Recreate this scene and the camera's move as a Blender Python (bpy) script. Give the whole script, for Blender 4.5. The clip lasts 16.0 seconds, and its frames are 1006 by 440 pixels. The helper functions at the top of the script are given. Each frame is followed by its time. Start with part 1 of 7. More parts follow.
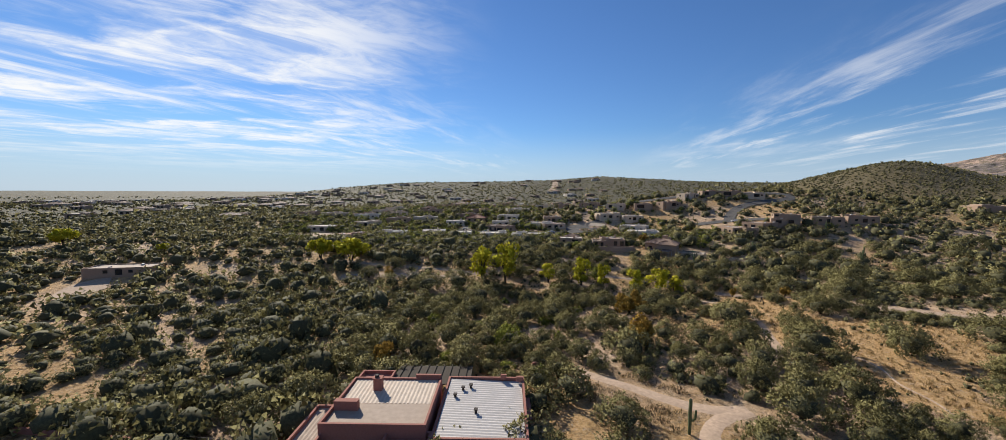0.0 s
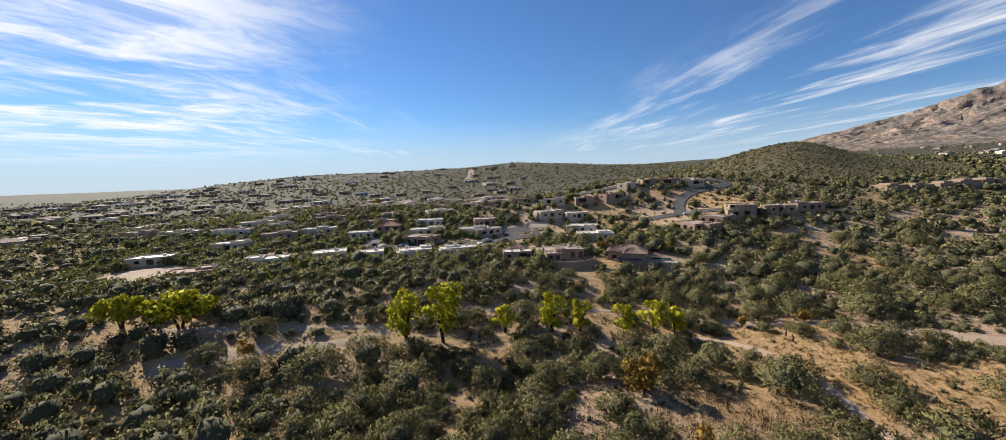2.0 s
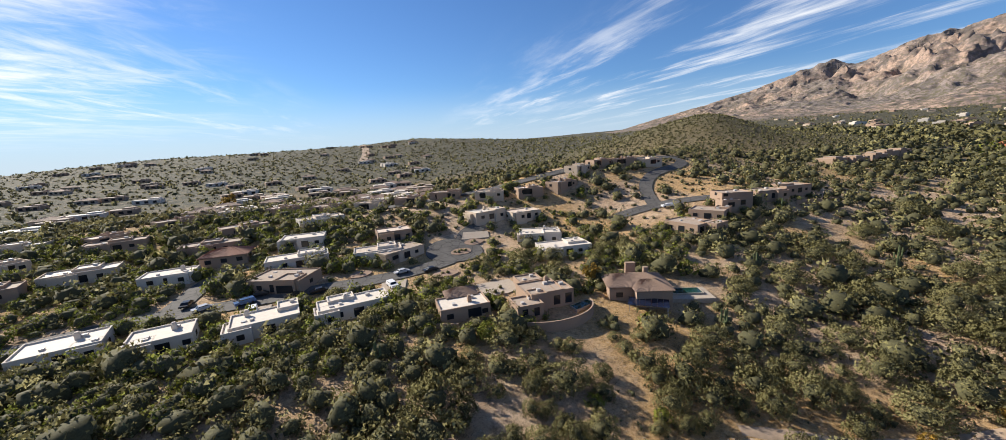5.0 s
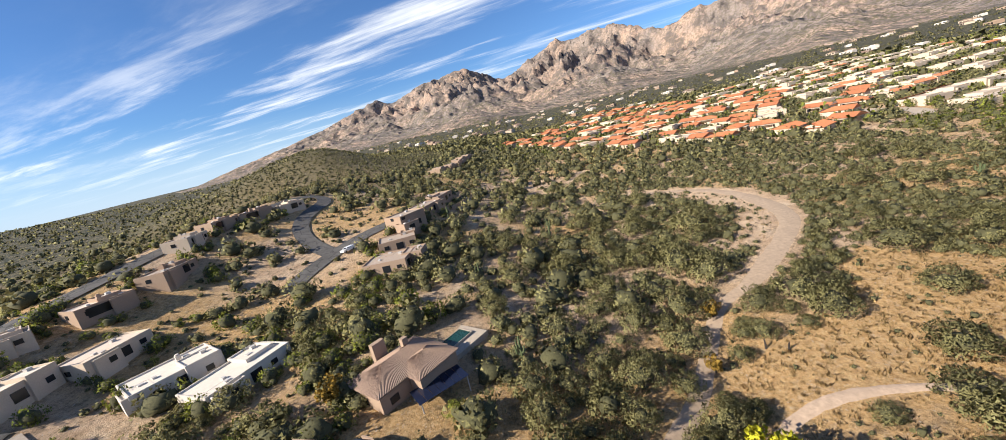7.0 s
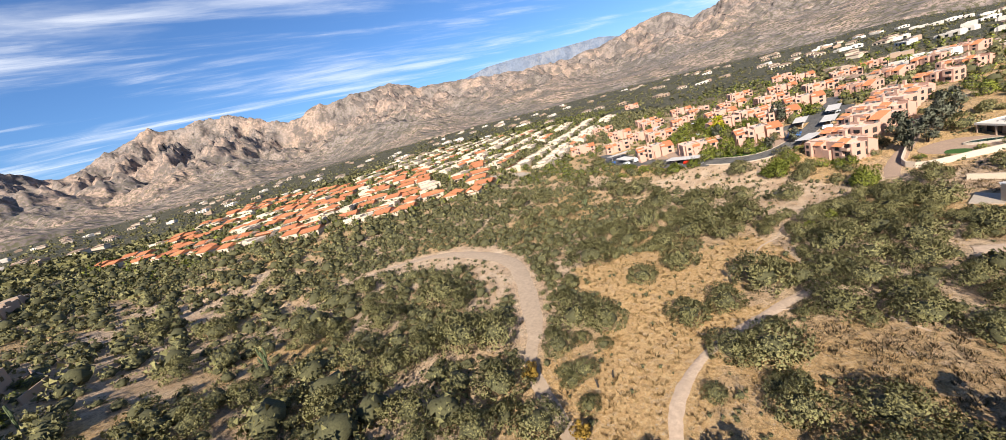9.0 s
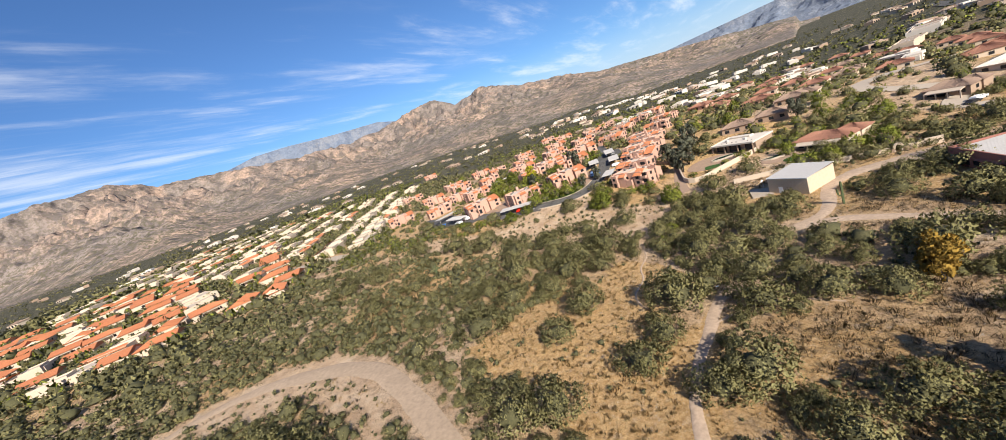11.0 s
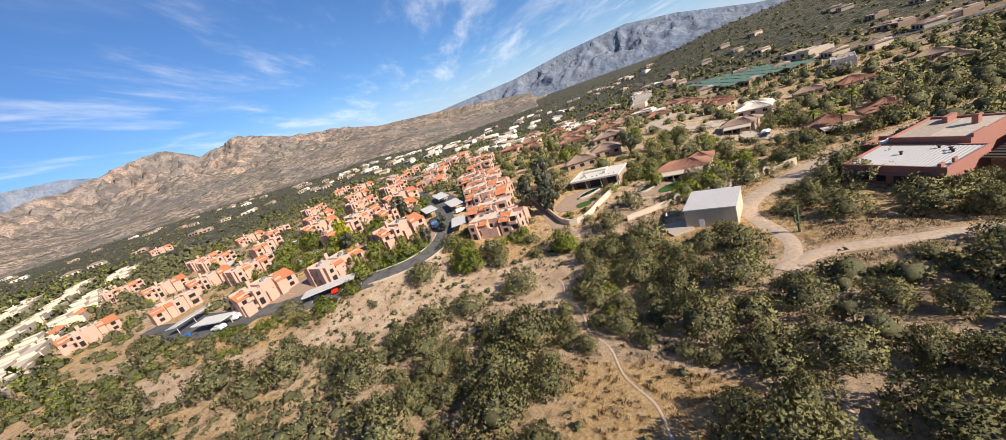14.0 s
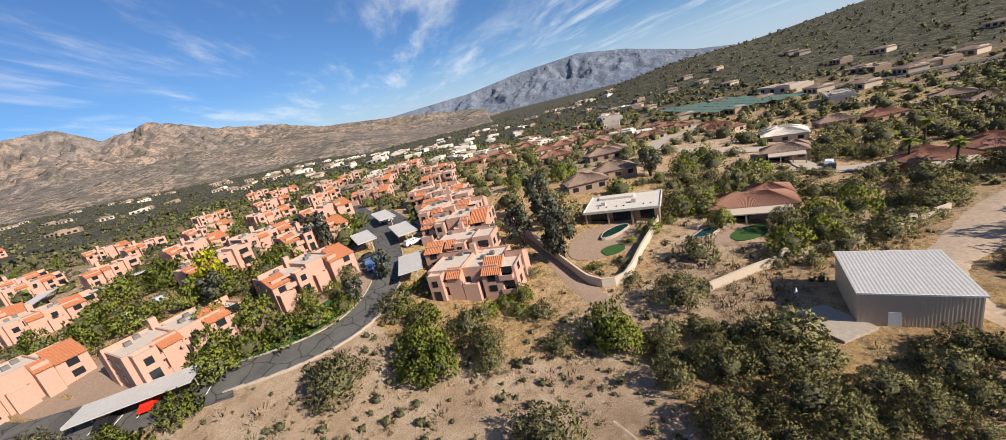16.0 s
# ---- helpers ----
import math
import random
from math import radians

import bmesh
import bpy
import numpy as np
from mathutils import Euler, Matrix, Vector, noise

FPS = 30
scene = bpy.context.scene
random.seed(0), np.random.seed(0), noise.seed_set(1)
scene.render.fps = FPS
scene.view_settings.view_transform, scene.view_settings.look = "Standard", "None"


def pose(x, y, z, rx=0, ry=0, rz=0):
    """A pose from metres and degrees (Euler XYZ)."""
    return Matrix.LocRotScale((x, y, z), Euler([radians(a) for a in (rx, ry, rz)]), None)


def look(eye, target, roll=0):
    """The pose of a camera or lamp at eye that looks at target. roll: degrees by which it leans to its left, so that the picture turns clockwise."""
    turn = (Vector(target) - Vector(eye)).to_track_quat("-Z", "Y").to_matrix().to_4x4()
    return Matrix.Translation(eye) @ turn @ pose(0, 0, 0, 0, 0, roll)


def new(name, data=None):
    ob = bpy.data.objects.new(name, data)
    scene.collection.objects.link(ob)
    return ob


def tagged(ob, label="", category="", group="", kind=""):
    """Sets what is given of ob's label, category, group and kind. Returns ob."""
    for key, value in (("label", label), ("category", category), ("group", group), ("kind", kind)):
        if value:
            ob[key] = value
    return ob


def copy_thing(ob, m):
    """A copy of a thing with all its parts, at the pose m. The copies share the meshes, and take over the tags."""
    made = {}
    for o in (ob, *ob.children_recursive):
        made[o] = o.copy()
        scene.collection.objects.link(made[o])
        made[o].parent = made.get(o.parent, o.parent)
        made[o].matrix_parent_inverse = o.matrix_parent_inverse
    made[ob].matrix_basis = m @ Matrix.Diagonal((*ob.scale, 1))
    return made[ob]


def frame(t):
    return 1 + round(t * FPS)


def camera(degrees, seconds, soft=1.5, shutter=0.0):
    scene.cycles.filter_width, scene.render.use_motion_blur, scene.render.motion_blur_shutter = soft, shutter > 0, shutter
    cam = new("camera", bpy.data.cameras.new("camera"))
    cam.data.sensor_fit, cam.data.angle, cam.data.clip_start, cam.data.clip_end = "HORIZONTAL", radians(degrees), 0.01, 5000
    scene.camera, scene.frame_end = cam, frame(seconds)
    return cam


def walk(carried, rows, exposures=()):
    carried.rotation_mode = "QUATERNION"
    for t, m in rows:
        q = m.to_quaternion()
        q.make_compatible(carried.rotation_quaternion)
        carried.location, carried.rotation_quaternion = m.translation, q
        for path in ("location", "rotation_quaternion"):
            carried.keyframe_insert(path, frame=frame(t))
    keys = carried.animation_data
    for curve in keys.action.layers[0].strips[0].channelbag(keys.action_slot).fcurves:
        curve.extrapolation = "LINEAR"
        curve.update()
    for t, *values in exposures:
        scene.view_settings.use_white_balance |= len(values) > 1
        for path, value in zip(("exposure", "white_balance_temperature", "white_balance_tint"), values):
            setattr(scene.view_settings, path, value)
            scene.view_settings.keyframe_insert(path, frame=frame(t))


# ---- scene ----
cam = camera(105.2, 16.0, soft=0.8)
PATH = [
    (0, (-6.064, 2.011, 40.689), (-5.981, 4.004, 40.537), 0.4),
    (0.5, (-7.075, 14.581, 42.967), (-6.867, 16.562, 42.795), -0.5),
    (1, (-8.373, 26.985, 44.861), (-8.038, 28.948, 44.674), -1.3),
    (1.5, (-8.612, 39.8, 45.959), (-8.175, 41.741, 45.753), -1.6),
    (2, (-7.733, 52.316, 46.888), (-7.214, 54.234, 46.66), -1.8),
    (2.5, (-6.09, 64.34, 47.779), (-5.501, 66.233, 47.513), -1.6),
    (3, (-4.17, 75.961, 48.493), (-3.525, 77.829, 48.185), -1.3),
    (3.2, (-3.328, 80.262, 48.686), (-2.668, 82.123, 48.366), -1.3),
    (5.3, (7.276, 127.75, 51.817), (8.382, 129.369, 51.42), -4.3),
    (5.5, (8.467, 131.637, 52.088), (9.689, 133.168, 51.683), -5.4),
    (6, (12.098, 140.805, 52.101), (13.632, 142.018, 51.68), -8.9),
    (6.5, (17.331, 149.378, 51.316), (19.127, 150.141, 50.878), -11.8),
    (7, (22.586, 156.672, 50.878), (24.52, 156.904, 50.426), -13.0),
    (7.5, (28.42, 161.812, 50.996), (30.346, 161.532, 50.537), -13.5),
    (8, (34.687, 165.261, 51.556), (36.502, 164.564, 51.085), -14.1),
    (8.5, (41.748, 167.707, 51.584), (43.384, 166.659, 51.109), -14.9),
    (9, (48.836, 168.615, 51.027), (50.258, 167.288, 50.56), -16.2),
    (9.5, (55.995, 167.935, 49.976), (57.184, 166.392, 49.524), -17.7),
    (10, (62.94, 165.395, 48.774), (63.906, 163.698, 48.342), -19.0),
    (10.2, (65.459, 163.963, 48.656), (66.339, 162.22, 48.224), -19.7),
    (12.3, (87.711, 139.071, 45.544), (87.709, 137.117, 45.114), -20.9),
    (12.5, (89.23, 135.631, 45.527), (89.152, 133.682, 45.085), -20.9),
    (13, (91.809, 125.878, 45.385), (91.557, 123.951, 44.91), -21.1),
    (13.5, (93.364, 115.492, 45.305), (92.955, 113.603, 44.79), -20.8),
    (14, (93.596, 104.289, 44.784), (93.059, 102.44, 44.243), -19.8),
    (14.5, (92.218, 92.353, 43.966), (91.593, 90.535, 43.414), -19.3),
    (15, (90.879, 79.996, 42.661), (90.172, 78.208, 42.111), -18.7),
    (15.5, (88.716, 67.799, 41.261), (87.943, 66.037, 40.712), -17.2),
    (16, (84.921, 54.999, 40.028), (84.107, 53.256, 39.479), -13.9),
]
walk(cam, [(t, look(eye, target, roll)) for t, eye, target, roll in PATH], exposures=((0, 0.5), (3, 0.7), (5.5, 0.78), (7, 1.0), (8.5, 1.04), (10, 0.88), (12.5, 0.8), (14.5, 0.8), (16, 0.62)))


# ---- sky, sun ----
SUN_AZ, SUN_EL = -31.0, 31.0
sky_world = bpy.data.worlds.new("sky")
scene.world = sky_world
sky_world.use_nodes = True


def sky_nodes():
    nt = sky_world.node_tree
    nt.nodes.clear()
    N, L = nt.nodes.new, nt.links.new
    sky = N("ShaderNodeTexSky")
    sky.sky_type, sky.sun_disc = "NISHITA", False
    sky.sun_elevation, sky.sun_rotation = radians(SUN_EL), radians(SUN_AZ)
    sky.altitude, sky.air_density, sky.dust_density, sky.ozone_density = 900, 1.15, 0.12, 3.5
    co = N("ShaderNodeTexCoord")
    sep = N("ShaderNodeSeparateXYZ")
    L(co.outputs["Generated"], sep.inputs[0])
    zc = N("ShaderNodeMath"); zc.operation = "MAXIMUM"; zc.inputs[1].default_value = 0.03
    L(sep.outputs["Z"], zc.inputs[0])
    za = N("ShaderNodeMath"); za.operation = "ADD"; za.inputs[1].default_value = 0.03
    L(zc.outputs[0], za.inputs[0])
    flat = []
    for axis in "XY":
        d = N("ShaderNodeMath"); d.operation = "DIVIDE"
        L(sep.outputs[axis], d.inputs[0]); L(za.outputs[0], d.inputs[1])
        flat.append(d)
    com = N("ShaderNodeCombineXYZ")
    L(flat[0].outputs[0], com.inputs[0]); L(flat[1].outputs[0], com.inputs[1])

    def cirrus(turn, stretch, scale, low, high, warp):
        mp = N("ShaderNodeMapping")
        mp.vector_type = "TEXTURE"
        mp.inputs["Rotation"].default_value = (0, 0, radians(turn))
        mp.inputs["Scale"].default_value = (stretch, 1, 1)
        L(com.outputs[0], mp.inputs[0])
        wn = N("ShaderNodeTexNoise"); wn.inputs["Scale"].default_value = 1.1; wn.inputs["Detail"].default_value = 3
        L(mp.outputs[0], wn.inputs["Vector"])
        mx = N("ShaderNodeMix"); mx.data_type = "RGBA"; mx.blend_type = "LINEAR_LIGHT"
        mx.inputs["Factor"].default_value = warp
        L(mp.outputs[0], mx.inputs["A"]); L(wn.outputs["Color"], mx.inputs["B"])
        n = N("ShaderNodeTexNoise"); n.inputs["Scale"].default_value = scale
        n.inputs["Detail"].default_value = 9; n.inputs["Roughness"].default_value = 0.62
        L(mx.outputs["Result"], n.inputs["Vector"])
        r = N("ShaderNodeMapRange"); r.interpolation_type = "SMOOTHERSTEP"
        r.inputs["From Min"].default_value, r.inputs["From Max"].default_value = low, high
        L(n.outputs["Fac"], r.inputs["Value"])
        return r.outputs["Result"]

    def math_(op, a, b_):
        n = N("ShaderNodeMath"); n.operation = op
        for i, v in enumerate((a, b_)):
            if isinstance(v, (int, float)):
                n.inputs[i].default_value = v
            else:
                L(v, n.inputs[i])
        return n.outputs[0]

    def rise(v, a, b_):
        r = N("ShaderNodeMapRange"); r.interpolation_type = "SMOOTHSTEP"
        r.inputs["From Min"].default_value, r.inputs["From Max"].default_value = a, b_
        L(v, r.inputs["Value"])
        return r.outputs["Result"]
    lane = radians(14.0)                    # the cirrus bands run along this bearing
    across = math_("SUBTRACT", math_("MULTIPLY", flat[0].outputs[0], math.cos(lane)), math_("MULTIPLY", flat[1].outputs[0], math.sin(lane)))
    beside = rise(math_("ABSOLUTE", across, 0), 0.8, 3.0)
    south = rise(sep.outputs["Y"], -0.05, -0.35)
    streaks = cirrus(76, 4.0, 1.4, 0.45, 0.74, 0.22)
    veils = cirrus(70, 2.4, 0.40, 0.50, 0.80, 0.35)
    fibres = cirrus(52, 3.0, 2.4, 0.34, 0.64, 0.55)
    bank = cirrus(28, 1.6, 0.55, 0.42, 0.60, 0.5)
    curl = cirrus(15, 1.3, 1.5, 0.34, 0.62, 0.8)
    puffs = math_("MULTIPLY", bank, math_("ADD", math_("MULTIPLY", math_("MAXIMUM", fibres, curl), 0.8), 0.2))
    west = math_("MULTIPLY", rise(sep.outputs["X"], 0.05, -0.5), rise(sep.outputs["Y"], -0.1, 0.3))
    thin_south = math_("SUBTRACT", 1.0, math_("MULTIPLY", south, 0.45))
    high = math_("MULTIPLY", math_("MULTIPLY", math_("MAXIMUM", streaks, veils), thin_south), math_("MAXIMUM", beside, south))
    top = math_("MAXIMUM", math_("MULTIPLY", high, 0.85), math_("MULTIPLY", math_("MULTIPLY", puffs, west), 1.0))
    amount = math_("MINIMUM", math_("MULTIPLY", top, rise(sep.outputs["Z"], 0.02, 0.13)), 0.95)
    deep = N("ShaderNodeMix"); deep.data_type = "RGBA"; deep.blend_type = "MULTIPLY"
    deep.inputs["Factor"].default_value = 1.0
    deep.inputs["B"].default_value = (0.70, 0.96, 1.30, 1)
    L(sky.outputs[0], deep.inputs["A"])
    haze = N("ShaderNodeMix"); haze.data_type = "RGBA"
    haze.inputs["B"].default_value = (6.2, 7.6, 9.6, 1)
    L(math_("MULTIPLY", rise(sep.outputs["Z"], 0.16, 0.0), 0.75), haze.inputs["Factor"]); L(deep.outputs["Result"], haze.inputs["A"])
    mix = N("ShaderNodeMix"); mix.data_type = "RGBA"
    mix.inputs["B"].default_value = (12.5, 12.5, 12.4, 1)
    L(amount, mix.inputs["Factor"]); L(haze.outputs["Result"], mix.inputs["A"])
    bg = N("ShaderNodeBackground"); bg.inputs["Strength"].default_value = 0.056
    out = N("ShaderNodeOutputWorld")
    L(mix.outputs["Result"], bg.inputs["Color"]); L(bg.outputs[0], out.inputs["Surface"])


sky_nodes()
sun_data = bpy.data.lights.new("sun", "SUN")
sun_data.energy, sun_data.angle, sun_data.color = 5.0, radians(0.53), (1.0, 0.92, 0.80)
sun = new("sun", sun_data)
_s = Vector((math.sin(radians(SUN_AZ)) * math.cos(radians(SUN_EL)), math.cos(radians(SUN_AZ)) * math.cos(radians(SUN_EL)), math.sin(radians(SUN_EL))))
sun.matrix_basis = look(_s * 200 + Vector((0, 0, 60)), (0, 0, 60))


# ---- materials ----
def shader(name, rough=0.8, metal=0.0):
    m = bpy.data.materials.new(name)
    m.use_nodes = True
    b = m.node_tree.nodes["Principled BSDF"]
    b.inputs["Roughness"].default_value, b.inputs["Metallic"].default_value = rough, metal
    b.inputs["Specular IOR Level"].default_value = 0.3
    return m, m.node_tree, b


def node(nt, kind, **inputs):
    n = nt.nodes.new(kind)
    for key, value in inputs.items():
        n.inputs[key.replace("_", " ")].default_value = value
    return n


def noise_of(nt, scale, detail=4, rough=0.55, vector=None):
    n = node(nt, "ShaderNodeTexNoise", Scale=scale, Detail=detail, Roughness=rough)
    if vector:
        nt.links.new(vector, n.inputs["Vector"])
    return n.outputs["Fac"]


def place_of(nt):
    return nt.nodes.new("ShaderNodeNewGeometry").outputs["Position"]


def steps(nt, fac, stops):
    r = nt.nodes.new("ShaderNodeValToRGB")
    while len(r.color_ramp.elements) < len(stops):
        r.color_ramp.elements.new(0.5)
    for e, (p, c) in zip(r.color_ramp.elements, stops):
        e.position, e.color = p, (*c, 1)
    nt.links.new(fac, r.inputs[0])
    return r.outputs[0]


def blend(nt, fac, a, b, kind="MIX"):
    m = nt.nodes.new("ShaderNodeMix")
    m.data_type, m.blend_type = "RGBA", kind
    for sock, v in ((m.inputs["Factor"], fac), (m.inputs["A"], a), (m.inputs["B"], b)):
        if hasattr(v, "is_linked"):
            nt.links.new(v, sock)
        else:
            sock.default_value = v if isinstance(v, float) else (*v, 1)
    return m.outputs["Result"]


def span(nt, value, a, b, c=0.0, d=1.0):
    r = node(nt, "ShaderNodeMapRange", From_Min=a, From_Max=b, To_Min=c, To_Max=d)
    nt.links.new(value, r.inputs["Value"])
    return r.outputs["Result"]


def relief(nt, b, height, strength, distance):
    u = node(nt, "ShaderNodeBump", Strength=strength, Distance=distance)
    nt.links.new(height, u.inputs["Height"])
    nt.links.new(u.outputs[0], b.inputs["Normal"])


def paint(name, colour, rough=0.8, metal=0.0, vary=0.12, grain=3.0, bump_=0.15, depth=0.02, coarse=0.25):
    """A plain coated or plastered surface with two scales of wear."""
    m, nt, b = shader(name, rough, metal)
    p = place_of(nt)
    fine, wide = noise_of(nt, grain, 5, 0.6, p), noise_of(nt, coarse, 3, 0.5, p)
    dark = tuple(c * (1 - vary * 1.6) for c in colour)
    lite = tuple(min(1, c * (1 + vary)) for c in colour)
    col = blend(nt, span(nt, fine, 0.3, 0.7), dark, lite)
    col = blend(nt, span(nt, wide, 0.35, 0.7, 0.0, 0.6), col, tuple(c * (1 - vary) for c in colour))
    info = nt.nodes.new("ShaderNodeObjectInfo")
    col = blend(nt, span(nt, info.outputs["Random"], 0, 1, 0.0, vary), col, tuple(c * 0.8 for c in colour))
    nt.links.new(col, b.inputs["Base Color"])
    if bump_:
        relief(nt, b, fine, bump_, depth)
    return m


def ground_material():
    m, nt, b = shader("desert_ground", 0.95)
    p = place_of(nt)
    att = nt.nodes.new("ShaderNodeAttribute"); att.attribute_name = "cover"
    kinds = nt.nodes.new("ShaderNodeSeparateColor")
    nt.links.new(att.outputs["Color"], kinds.inputs[0])
    dry, sandy = kinds.outputs[0], kinds.outputs[1]
    broad = noise_of(nt, 0.022, 5, 0.55, p)
    mid = noise_of(nt, 0.16, 6, 0.6, p)
    fine = noise_of(nt, 1.6, 8, 0.7, p)
    soil = steps(nt, mid, [(0.30, (0.41, 0.27, 0.165)), (0.5, (0.56, 0.39, 0.25)), (0.70, (0.65, 0.49, 0.34))])
    grass = steps(nt, fine, [(0.32, (0.34, 0.195, 0.078)), (0.48, (0.54, 0.335, 0.145)), (0.66, (0.66, 0.455, 0.23))])
    lean = nt.nodes.new("ShaderNodeMath"); lean.operation = "ADD"
    nt.links.new(span(nt, broad, 0.42, 0.56), lean.inputs[0])
    tend = nt.nodes.new("ShaderNodeMath"); tend.operation = "SUBTRACT"
    nt.links.new(dry, tend.inputs[0]); nt.links.new(sandy, tend.inputs[1])
    nt.links.new(tend.outputs[0], lean.inputs[1]); lean.use_clamp = True
    col = blend(nt, lean.outputs[0], soil, grass)
    # low scrub and litter, thick under the brush and thin in the clearings
    bare = nt.nodes.new("ShaderNodeMath"); bare.operation = "ADD"; bare.use_clamp = True
    nt.links.new(dry, bare.inputs[0]); nt.links.new(sandy, bare.inputs[1])
    litter = span(nt, bare.outputs[0], 0.0, 1.0, 0.65, 0.22)

    def thin(v, k):
        n = nt.nodes.new("ShaderNodeMath"); n.operation = "MULTIPLY"
        nt.links.new(v, n.inputs[0]); nt.links.new(litter, n.inputs[1])
        return span(nt, n.outputs[0], 0.0, 1.0, 0.0, k)
    scrub = noise_of(nt, 0.55, 6, 0.75, p)
    col = blend(nt, thin(span(nt, scrub, 0.49, 0.63), 0.95), col, (0.085, 0.062, 0.031))
    pale = noise_of(nt, 0.7, 6, 0.7, p)
    col = blend(nt, span(nt, pale, 0.55, 0.68, 0.0, 0.45), col, (0.60, 0.47, 0.35))
    grit = noise_of(nt, 6.0, 4, 0.7, p)
    col = blend(nt, span(nt, grit, 0.44, 0.66, 0.0, 0.18), col, (0.095, 0.066, 0.042))
    # dry yellow-green grass on the round hill
    knoll = nt.nodes.new("ShaderNodeVectorMath"); knoll.operation = "DISTANCE"
    nt.links.new(p, knoll.inputs[0]); knoll.inputs[1].default_value = (380, 360, 45)
    turf = steps(nt, noise_of(nt, 0.42, 6, 0.8, p), [(0.40, (0.036, 0.034, 0.012)), (0.5, (0.098, 0.082, 0.032)), (0.62, (0.21, 0.165, 0.085))])
    # far off, the plain and slopes are covered with brush
    sub = nt.nodes.new("ShaderNodeVectorMath"); sub.operation = "DISTANCE"
    nt.links.new(p, sub.inputs[0]); sub.inputs[1].default_value = (60, 80, 0)
    away = span(nt, sub.outputs["Value"], 230, 460)
    brush = noise_of(nt, 0.17, 4, 0.75, p)
    cover = steps(nt, brush, [(0.40, (0.13, 0.105, 0.062)), (0.48, (0.060, 0.055, 0.028)), (0.55, (0.024, 0.027, 0.013))])
    col = blend(nt, away, col, cover)
    col = blend(nt, span(nt, knoll.outputs["Value"], 215, 130, 0.0, 0.75), col, turf)
    speck = noise_of(nt, 2.4, 8, 0.85, p)
    near_ = span(nt, sub.outputs["Value"], 180, 330, 0.9, 0.0)
    dots = nt.nodes.new("ShaderNodeMath"); dots.operation = "MULTIPLY"
    nt.links.new(near_, dots.inputs[0]); nt.links.new(thin(span(nt, speck, 0.51, 0.60), 1.0), dots.inputs[1])
    col = blend(nt, dots.outputs[0], col, (0.075, 0.052, 0.027))
    # dry-grass mottling; hollows of the bump are darkened in place of small shadows
    blades = noise_of(nt, 3.5, 9, 0.85, p)
    col = blend(nt, span(nt, blades, 0.46, 0.36, 0.0, 0.34), col, (0.06, 0.042, 0.022))
    stones = noise_of(nt, 2.0, 3, 0.5, p)
    col = blend(nt, span(nt, stones, 0.66, 0.70, 0.0, 0.7), col, (0.46, 0.39, 0.32))
    nt.links.new(col, b.inputs["Base Color"])
    relief(nt, b, blades, 1.0, 0.45)
    return m


def rock_material(name, warm, grey, dark, green, rough=15.0):
    m, nt, b = shader(name, 0.95)
    p = place_of(nt)
    big, mid, fine = noise_of(nt, 0.0028, 6, 0.6, p), noise_of(nt, 0.012, 9, 0.72, p), noise_of(nt, 0.085, 4, 0.75, p)
    col = blend(nt, span(nt, big, 0.42, 0.58), warm, grey)
    col = blend(nt, span(nt, mid, 0.46, 0.56, 0.0, 0.85), col, dark)
    # finer mottling: darker where the noise is low, warmer and paler where high
    sep = nt.nodes.new("ShaderNodeSeparateXYZ")
    nt.links.new(p, sep.inputs[0])
    tall = nt.nodes.new("ShaderNodeVectorMath"); tall.operation = "MULTIPLY"
    nt.links.new(p, tall.inputs[0]); tall.inputs[1].default_value = (1.0, 1.0, 1.3)
    mottle = noise_of(nt, 0.022, 7, 0.75, tall.outputs[0])
    col = blend(nt, span(nt, mottle, 0.44, 0.34, 0.0, 0.6), col, tuple(c * 0.7 for c in dark))
    col = blend(nt, span(nt, mottle, 0.56, 0.68, 0.0, 0.3), col, tuple(c * 1.15 for c in warm))
    low = span(nt, sep.outputs["Z"], 110, 380, 1.0, 0.45)
    veg = nt.nodes.new("ShaderNodeMath"); veg.operation = "MULTIPLY"
    nt.links.new(low, veg.inputs[0]); nt.links.new(span(nt, fine, 0.47, 0.55), veg.inputs[1])
    col = blend(nt, veg.outputs[0], col, green)
    nt.links.new(col, b.inputs["Base Color"])
    crest = nt.nodes.new("ShaderNodeTexNoise"); crest.noise_type = "RIDGED_MULTIFRACTAL"
    crest.inputs["Scale"].default_value, crest.inputs["Detail"].default_value = 0.024, 8
    nt.links.new(p, crest.inputs["Vector"])
    relief(nt, b, crest.outputs["Fac"], 1.0, rough)
    return m


